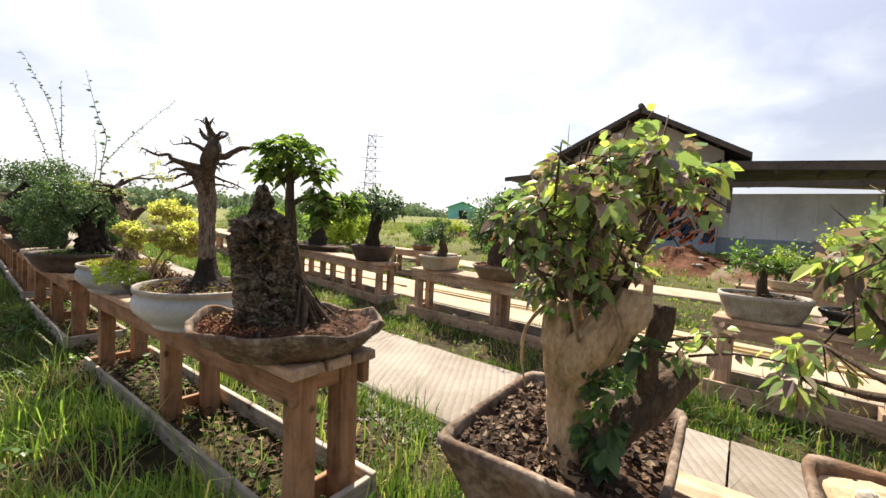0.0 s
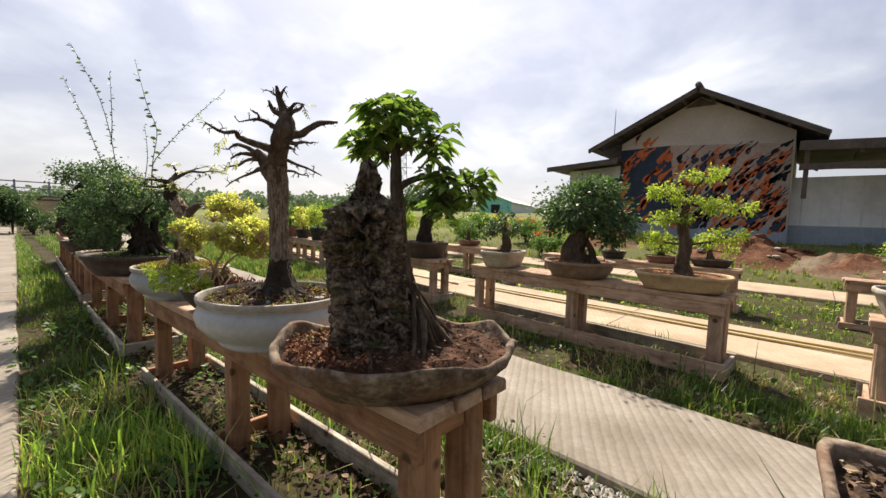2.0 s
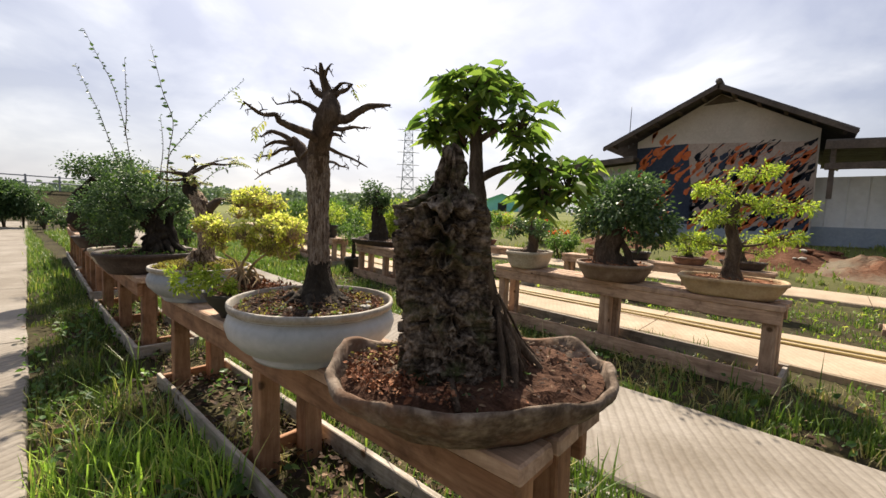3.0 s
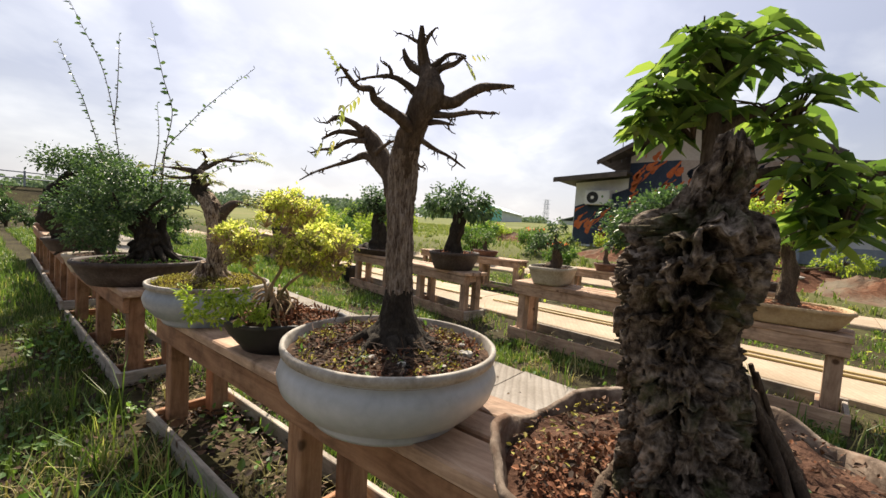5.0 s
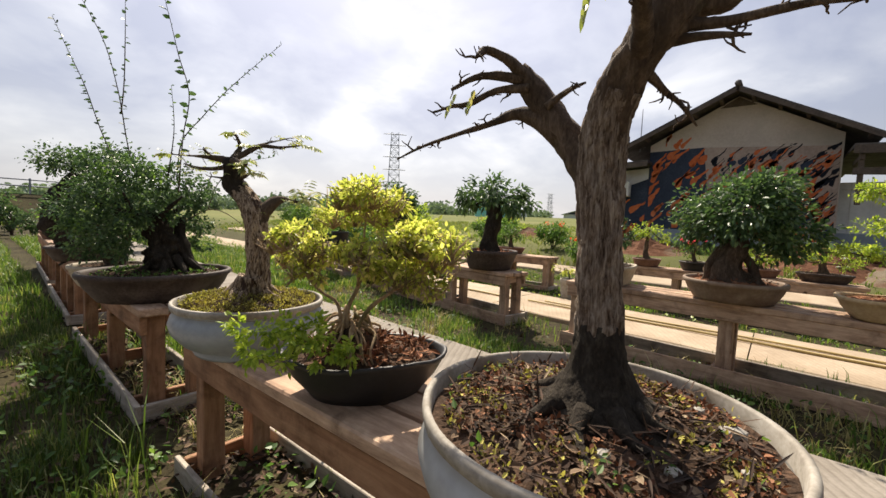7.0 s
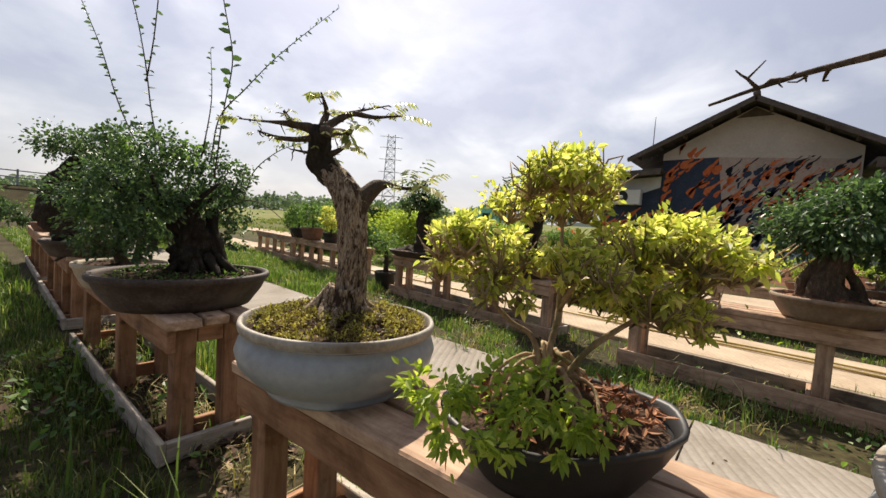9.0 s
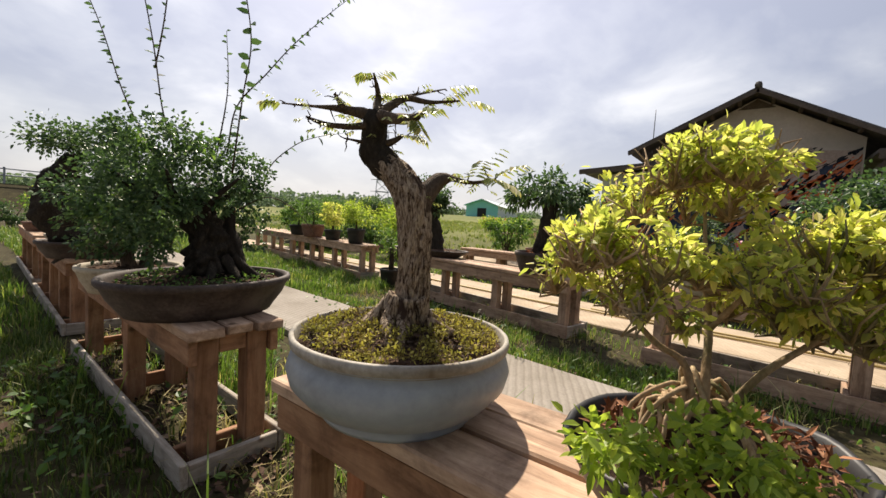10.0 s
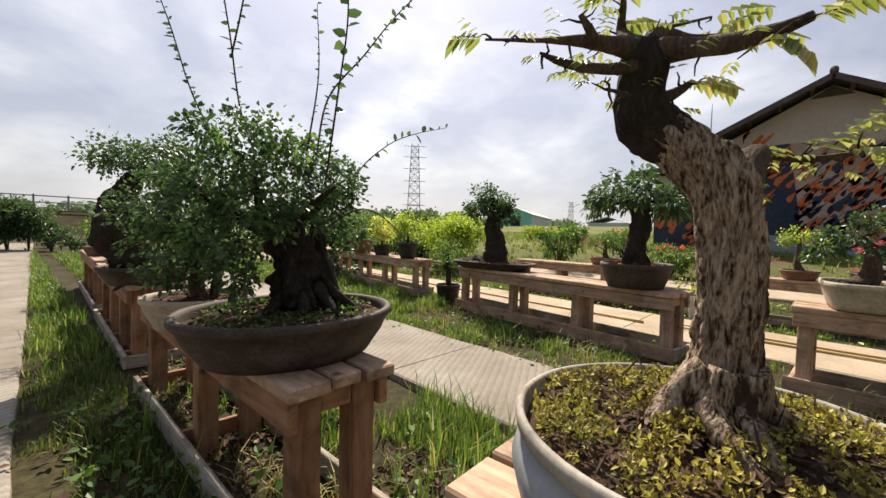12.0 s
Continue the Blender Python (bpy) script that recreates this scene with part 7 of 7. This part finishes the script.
def shrub(x, y, h, r, mat, seed, label, leaf=0.09, per=230, group="shrubs in the field", name="shrub", flowers=None):
    t = thing(name, pose(x, y, rise(x)), label, "shrub", group)
    rs = np.random.RandomState(seed)
    for k in range(4):
        a = rs.uniform(0, 6.28)
        limb("stem", t, [(0.03 * math.cos(a), 0.03 * math.sin(a), -0.03), (0.2 * r * math.cos(a), 0.2 * r * math.sin(a), h * 0.4), (0.5 * r * math.cos(a), 0.5 * r * math.sin(a), h * 0.8)], [0.03, 0.022, 0.008], BARK_BROWN, 6, 0.2, 0.1)
    pads = [((0, 0, h * 0.62), (r * 0.8, r * 0.8, h * 0.33))]
    for k in range(5):
        a = rs.uniform(0, 6.28)
        pads.append(((r * 0.55 * math.cos(a), r * 0.55 * math.sin(a), h * rs.uniform(0.4, 0.85)), (r * 0.45, r * 0.45, h * 0.2)))
    foliage("foliage", t, pads, per, leaf, mat, seed, 0.5)
    if flowers:
        foliage("flower", t, [((r * 0.4 * math.cos(a), r * 0.4 * math.sin(a), h * 0.94), (0.10, 0.10, 0.06)) for a in (0.4, 2.4, 4.4)], 170, 0.06, flowers, seed + 5, 0.8)


shrub(10.9, 10.1, 1.25, 0.75, LEAF_MID, 301, "round green shrub growing in the field")
shrub(13.1, 9.1, 0.9, 0.7, LEAF_MID, 303, "red-flowering shrub in the field", flowers=FLOWER_RED)
shrub(16.5, 13.0, 0.7, 0.8, LEAF_LIGHT, 305, "red-flowering clump in dry grass", flowers=FLOWER_RED)
shrub(18.8, 15.6, 0.7, 0.8, LEAF_LIGHT, 306, "clump of red flowers far in the field", flowers=FLOWER_RED)
shrub(11.0, 7.3, 0.75, 0.6, LEAF_MID, 307, "red-flowering shrub before painted house", flowers=FLOWER_RED)
rsb = np.random.RandomState(310)
for k in range(16):
    x, y = rsb.uniform(7.6, 11.5), rsb.uniform(12.5, 22.0)
    shrub(x, y, rsb.uniform(1.0, 1.8), rsb.uniform(0.6, 1.0), (LEAF_MID, LEAF_DARK, LEAF_LIGHT)[k % 3], 320 + k, ("green nursery shrub beyond the benches", "dark-green nursery shrub beyond the benches", "light-green nursery shrub beyond the benches")[k % 3], 0.085, 420, "nursery shrubs")
for k in range(12):
    x, y = rsb.uniform(1.3, 4.6), rsb.uniform(15.0, 30.0)
    shrub(x, y, rsb.uniform(0.7, 1.6), rsb.uniform(0.5, 0.9), (LEAF_MID, LEAF_DARK, LEAF_LIGHT)[k % 3], 350 + k, ("green nursery shrub at end of rows", "dark-green nursery shrub at end of rows", "light-green nursery shrub at end of rows")[k % 3], 0.09, 170, "nursery shrubs")
for k in range(5):
    shrub(-1.0 + 0.55 * k - 0.3, 27.0 + 0.5 * (k % 2), 2.0, 0.9, LEAF_DARK, 380 + k, "tall dark hedge bush beside concrete path", 0.12, 300, "hedge")


# ---- distance ----
def pylon(x, y, z0, h, label):
    t = thing("pylon", pose(x, y, z0, 0, 0, -43), label, "pylon", "power pylons")
    w = lambda s: (0.042 * h) * (1 - s) + 0.042 * h
    lev = [0, 0.14, 0.27, 0.39, 0.5, 0.6, 0.68, 0.76, 0.84, 0.92, 1.0]
    th = h * 0.0023
    corner = ((1, 1), (-1, 1), (-1, -1), (1, -1))
    for sx, sy in corner:
        limb("leg", t, [(sx * w(s), sy * w(s), s * h) for s in lev], [th * 1.4] * len(lev), STEEL, 4, 0, h)
    st = ([], [])
    for a, b in zip(lev, lev[1:]):
        for k in range(4):
            p, q = corner[k], corner[(k + 1) % 4]
            for s0, s1 in ((a, b), (b, a)):
                tube(st, [(p[0] * w(s0), p[1] * w(s0), s0 * h), (q[0] * w(s1), q[1] * w(s1), s1 * h)], [th, th], 3, 0, h)
            tube(st, [(p[0] * w(a), p[1] * w(a), a * h), (q[0] * w(a), q[1] * w(a), a * h)], [th, th], 3, 0, h)
    mesh_object("bracing", st[0], st[1], STEEL, t, "", False, "stuff")
    for s in (0.27, 0.41, 0.56, 0.71, 0.85, 0.98):
        for sg in (1, -1):
            limb("cross_arm", t, [(0, 0, s * h), (sg * h * 0.07, 0, s * h + h * 0.004), (sg * h * 0.136, 0, s * h)], [th * 2.6, th * 2.2, th * 1.2], STEEL, 4, 0, h)


pylon(136.7, 150.5, 3.2, 40.5, "tall grey lattice power pylon beyond the trees")
pylon(385, 185, 3.2, 32, "distant grey lattice power pylon")


def green_shed():
    t = thing("shed", pose(74.2, 56.0, 3.15, 0, 0, 18), "turquoise-fronted shed with long grey roof in fields", "shed")
    prism("gable_wall", t, [(-7.2, -0.3), (0, -0.3), (0, 2.3), (-3.6, 3.6), (-7.2, 2.3)], 0, 0.2, GREEN_SHED)
    prism("side_wall", t, [(-7.2, -0.3), (-7.0, -0.3), (-7.0, 2.3), (-7.2, 2.3)], 0.2, 24, GREY_SHED)
    prism("side_wall", t, [(-0.2, -0.3), (0, -0.3), (0, 2.3), (-0.2, 2.3)], 0.2, 24, GREY_SHED)
    prism("rear_wall", t, [(-7.2, -0.3), (0, -0.3), (0, 2.3), (-3.6, 3.6), (-7.2, 2.3)], 24, 24.2, GREY_SHED)
    slab_mesh("roof", t, [(-0.6, -3.6, 3.75), (25, -3.6, 3.75), (25, 0.5, 2.25), (-0.6, 0.5, 2.25)], 0.15, GREEN_SHED)
    slab_mesh("roof", t, [(-0.6, -3.6, 3.75), (25, -3.6, 3.75), (25, -7.7, 2.25), (-0.6, -7.7, 2.25)], 0.15, GREY_SHED)
    prism("door", t, [(-4.6, -0.3), (-2.6, -0.3), (-2.6, 1.7), (-4.6, 1.7)], -0.05, -0.004, GRILLE, "dark doorway")


green_shed()
far_shed = thing("shed", pose(150, 68, 3.2, 0, 0, 10), "distant low grey shed beyond green one", "shed")
prism("wall", far_shed, [(-14, 0), (0, 0), (0, 3.2), (-14, 3.2)], 0, 20, GREY_SHED)
slab_mesh("roof", far_shed, [(-1, -7, 5.4), (21, -7, 5.4), (21, 0.8, 3.1), (-1, 0.8, 3.1)], 0.2, GREY_SHED)
slab_mesh("roof", far_shed, [(-1, -7, 5.4), (21, -7, 5.4), (21, -14.8, 3.1), (-1, -14.8, 3.1)], 0.2, GREY_SHED)


def far_woods():
    rs = np.random.RandomState(401)
    C, Nn, A, Ls = [], [], [], []
    for k in range(210):
        az, d = radians(rs.uniform(26, 100)), rs.uniform(125, 230)
        if 24 < math.degrees(az) < 38 and d < 150:
            d = rs.uniform(170, 240)
        x, y = d * math.cos(az), d * math.sin(az)
        h = rs.uniform(2.6, 5.2) * (d / 150) * (1.25 if az > radians(40) else 0.8)
        r = h * rs.uniform(0.45, 0.8)
        n = 110
        p = unit(rs, n) * rs.uniform(0.35, 1.05, (n, 1)) * np.array([r, r, h * 0.5]) + np.array([x, y, rise(x) + h * 0.5])
        C.append(p); Nn.append(unit(rs, n)); A.append(unit(rs, n)); Ls.append(np.full(n, h * 0.22) * rs.uniform(0.6, 1.3, n))
    ln = np.concatenate(Ls)
    ob = leaves("far_woods", None, np.concatenate(C), np.concatenate(Nn), np.concatenate(A), ln, ln * 0.8, HAZED_LEAF)
    tagged(ob, label="hazy line of distant green trees along horizon", category="trees", kind="stuff")


far_woods()


def railing():
    t = thing("railing", pose(0, 0, 0), "long pale metal railing of a distant raised road", "railing")
    y, z = 58.0, 2.2
    mesh_object("bank", [(-60, y - 4, -0.1), (14, y - 4, -0.1), (14, y, z), (-60, y, z), (-60, y + 6, z), (14, y + 6, z), (20, y + 8, -0.1), (-60, y + 8, -0.1)], [(0, 1, 2, 3), (3, 2, 5, 4), (4, 5, 6, 7), (1, 6, 5, 2)], GROUND, t, "grassy bank")
    for k in range(30):
        bm = bmesh.new(); box(bm, (-58 + 2.4 * k, y + 0.4, z - 0.1), (-57.85 + 2.4 * k, y + 0.55, z + 1.5), 0.01); part("post", bm, STEEL, t)
    for h in (0.75, 1.35):
        limb("rail", t, [(-60, y + 0.47, z + h), (-20, y + 0.47, z + h), (14, y + 0.47, z + h)], [0.07] * 3, STEEL, 5, 0, 10)


railing()


# ---- grass, weeds, litter and gravel ----
def grass(name, x_lo, x_hi, y0, y1, density, height, width, mat, seed, label, bare=-0.15, lean=0.5, clump=1.5):
    """Blades in uneven tufts; x_lo and x_hi are edges as functions of y."""
    rs = np.random.RandomState(seed)
    span = max(x_hi(y) - x_lo(y) for y in (y0, (y0 + y1) / 2, y1))
    n = int(density * span * (y1 - y0))
    y = rs.uniform(y0, y1, n)
    lo, hi = np.array([x_lo(q) for q in y]), np.array([x_hi(q) for q in y])
    x = lo + (hi - lo) * rs.uniform(0, 1, n)
    # draw blades towards tuft centres
    tn = max(1, n // 14)
    k = rs.randint(0, tn, n)
    ty = rs.uniform(y0, y1, tn)
    tx = np.array([x_lo(q) for q in ty]) + rs.uniform(0.02, 0.98, tn) * np.array([x_hi(q) - x_lo(q) for q in ty])
    near = rs.uniform(0, 1, n) < 0.6
    x = np.where(near, tx[k] + rs.normal(size=n) * 0.03, x); y = np.where(near, ty[k] + rs.normal(size=n) * 0.03, y)
    g = np.array([noise.noise(Vector((a * clump, b * clump, seed))) + 0.5 * noise.noise(Vector((a * clump * 3, b * clump * 3, seed))) for a, b in zip(x, y)])
    ok = (g > bare) & (x > lo - 0.06) & (x < hi + 0.06)
    x, y, g = x[ok], y[ok], g[ok]
    n = len(x)
    h = height * rs.uniform(0.35, 1.0, n) * (0.65 + 0.8 * np.clip(g + 0.3, 0, 1)) * np.where(rs.uniform(size=n) < 0.06, 1.6, 1.0)
    a = rs.uniform(0, 2 * np.pi, n)
    d = np.stack([np.cos(a), np.sin(a)], 1) * (h * lean * rs.uniform(0.2, 1.3, n))[:, None]
    s = np.stack([-np.sin(a), np.cos(a)], 1) * (width * rs.uniform(0.6, 1.3, n))[:, None] * 0.5
    z = np.array([rise(q) for q in x]) - 0.02
    v = np.zeros((n, 5, 3))
    p = np.stack([x, y], 1)
    v[:, 0, :2], v[:, 1, :2] = p - s, p + s
    v[:, 2, :2], v[:, 3, :2] = p + d * 0.32 + s * 0.8, p + d * 0.32 - s * 0.8
    v[:, 4, :2] = p + d
    v[:, 0, 2] = v[:, 1, 2] = z
    v[:, 2, 2] = v[:, 3, 2] = z + h * 0.62
    v[:, 4, 2] = z + h * rs.uniform(0.8, 1.0, n)
    b = np.arange(n) * 5
    f = [(int(q), int(q) + 1, int(q) + 2, int(q) + 3) for q in b] + [(int(q) + 3, int(q) + 2, int(q) + 4) for q in b]
    ob = mesh_object(name, v.reshape(-1, 3), f, mat, None, "", False, "stuff")
    return tagged(ob, label=label, category="grass")


edge = lambda y: 0.21 + 0.035 * (y - 4)
grass("tall_grass", lambda y: edge(y) + 0.16, lambda y: 0.86, 0.8, 4.8, 130, 0.42, 0.010, GRASS_LIT, 514, "sparse long grass blades beside the bench", -0.3, 0.55)
grass("tall_grass", lambda y: edge(y) + 0.2, lambda y: 0.86, 4.8, 8.0, 70, 0.36, 0.009, GRASS, 518, "few long grass blades over dark soil", -0.2, 0.6)
grass("tall_grass", lambda y: 1.36, lambda y: 2.02, 1.2, 8.0, 190, 0.42, 0.009, GRASS, 515, "long grass blades behind the bench", -0.2, 0.6)
grass("tall_grass", lambda y: 3.25, lambda y: row2(y) - 0.22, -2.0, 8.0, 80, 0.28, 0.009, GRASS, 516, "long grass tufts before second benches", -0.1, 0.6)
grass("grass", edge, lambda y: 0.88, 0.5, 4.6, 2600, 0.17, 0.0075, GRASS_LIT, 501, "lush grass between path and bench, coloured as sunlit", -0.12)
# this strip's shade is in the blade colour; the soil is the common ground
grass("grass", edge, lambda y: 0.88, 4.6, 9.0, 2300, 0.13, 0.007, GRASS_SHADED, 517, "thin grass by bench, coloured dark for its shade", -0.38)
grass("grass", edge, lambda y: 0.95, 9.0, 24.0, 900, 0.20, 0.011, GRASS, 502, "green grass further along the path", -0.3)
grass("grass", lambda y: 1.32, lambda y: 2.06 + 0.055 * (y - 2), 0.0, 10.0, 2400, 0.20, 0.007, GRASS, 503, "tall green grass behind the front bench", -0.12)
grass("grass", lambda y: 1.32, lambda y: 2.06 + 0.055 * (y - 2), 10.0, 24.0, 700, 0.22, 0.011, GRASS, 504, "green grass far behind the front bench", -0.3)
grass("grass", lambda y: 3.19 + 0.055 * (y - 2), lambda y: row2(y) - 0.10, -2.5, 9.0, 2100, 0.115, 0.0075, GRASS, 505, "green grass before second bench row", -0.05)
grass("grass", lambda y: 3.19 + 0.055 * (y - 2), lambda y: row2(y) - 0.02, 9.0, 24.0, 700, 0.2, 0.012, GRASS, 506, "green grass before far benches", -0.25)
grass("grass", lambda y: row2(y) + 0.02, lambda y: 5.02 + 0.09 * (y - 3), -2.5, 14.0, 700, 0.14, 0.008, GRASS, 507, "grass under and behind second benches", -0.1)
grass("grass", lambda y: 6.43 + 0.09 * (y - 3), lambda y: 9.5 + 0.05 * (y - 2), -3.0, 18.0, 520, 0.10, 0.012, GRASS, 508, "patchy short grass behind sunny path", -0.1)
grass("grass", lambda y: 10.3, lambda y: 30.0, -6.0, 34.0, 75, 0.20, 0.03, FIELD, 509, "dry yellow-green field grass", -0.2, 0.5, 0.5)
grass("dry_grass", edge, lambda y: 0.88, 1.0, 5.0, 600, 0.16, 0.006, GRASS_DRY, 510, "dry straw-coloured grass beside the path", 0.0, 1.2)
grass("dry_grass", lambda y: 0.93, lambda y: 1.9, 1.5, 9.0, 380, 0.14, 0.006, GRASS_DRY, 511, "dry straw grass under the bench", -0.1, 1.3)
grass("dry_grass", lambda y: 3.3, lambda y: row2(y) + 0.4, -2.0, 9.0, 260, 0.13, 0.007, GRASS_DRY, 512, "dry straw grass near second benches", 0.0, 1.2)
grass("grass", lambda y: 0.93, lambda y: 1.3, 1.5, 9.0, 420, 0.12, 0.007, GRASS, 513, "weedy grass under the front bench", 0.0)


def strewn(name, x0, x1, y0, y1, n, length, mat, seed, label, category, flat=0.3, width=0.55, z=0.015, bare=-0.2, up=1.0):
    rs = np.random.RandomState(seed)
    x, y = rs.uniform(x0, x1, n), rs.uniform(y0, y1, n)
    ok = np.array([noise.noise(Vector((a * 1.9, b * 1.9, seed))) > bare for a, b in zip(x, y)])
    x, y = x[ok], y[ok]
    m = len(x)
    c = np.stack([x, y, np.array([rise(q) for q in x]) + z + rs.uniform(0, 0.03, m)], 1)
    ln = length * rs.uniform(0.4, 1.3, m)
    ob = leaves(name, None, c, np.array([0, 0, up]) + rs.normal(size=(m, 3)) * 0.4, rs.normal(size=(m, 3)) * np.array([1, 1, flat]), ln, ln * width, mat, 0.35, 0.0)
    tagged(ob, label=label, category=category)


strewn("leaf_litter", 0.93, 1.75, 1.6, 9.0, 5200, 0.045, LITTER, 521, "brown dead leaves strewn under front bench", "leaf litter")
strewn("leaf_litter", 0.3, 0.9, 1.5, 8.0, 900, 0.05, LITTER, 522, "scattered dead leaves in the grass", "leaf litter", bare=0.0)
strewn("leaf_litter", 3.3, 4.9, -2.0, 9.0, 2600, 0.045, LITTER, 523, "dead leaves strewn near second benches", "leaf litter", bare=-0.05)
strewn("weeds", 0.26, 0.9, 1.5, 8.0, 1500, 0.05, LEAF_MID, 524, "broad-leaved green weeds in the grass", "weeds", 0.7, 0.6, 0.05, 0.0)
strewn("weeds", 1.0, 2.0, 1.6, 9.0, 1500, 0.05, LEAF_MID, 525, "broad-leaved weeds under and behind bench", "weeds", 0.7, 0.6, 0.04, -0.05)
strewn("weeds", 3.3, 4.6, -2.0, 9.0, 1300, 0.05, LEAF_MID, 526, "broad-leaved weeds before second benches", "weeds", 0.7, 0.6, 0.04, 0.0)
strewn("weeds", 6.6, 9.4, -3.0, 14.0, 2200, 0.07, LEAF_LIGHT, 527, "low light-green weeds behind the path", "weeds", 0.5, 0.6, 0.03, 0.0)
strewn("leaf_litter", 2.15, 3.15, -1.0, 9.0, 160, 0.03, LITTER, 528, "few dry leaves and straw on concrete", "leaf litter", 0.1, 0.5, 0.045, 0.2)


def gravel():
    rs = np.random.RandomState(531)
    v, f = [], []
    base = [(1, 0, 0), (0, 1, 0), (-1, 0, 0), (0, -1, 0), (0, 0, 0.7), (0, 0, -0.7)]
    tri = [(0, 1, 4), (1, 2, 4), (2, 3, 4), (3, 0, 4), (1, 0, 5), (2, 1, 5), (3, 2, 5), (0, 3, 5)]
    for k in range(1500):
        y = rs.uniform(0.6, 5.5)
        x = 2.06 + 0.055 * (y - 2) - abs(rs.normal()) * 0.13
        r = rs.uniform(0.006, 0.024)
        b = len(v)
        q = rs.uniform(0.6, 1.3, (6, 3))
        v += [(x + r * p[0] * w[0], y + r * p[1] * w[1], 0.006 + r * p[2] * w[2]) for p, w in zip(base, q)]
        f += [tuple(b + i for i in t) for t in tri]
    tagged(mesh_object("gravel", v, f, STONES, None), label="loose grey gravel along concrete path edge", category="gravel", kind="stuff")


gravel()
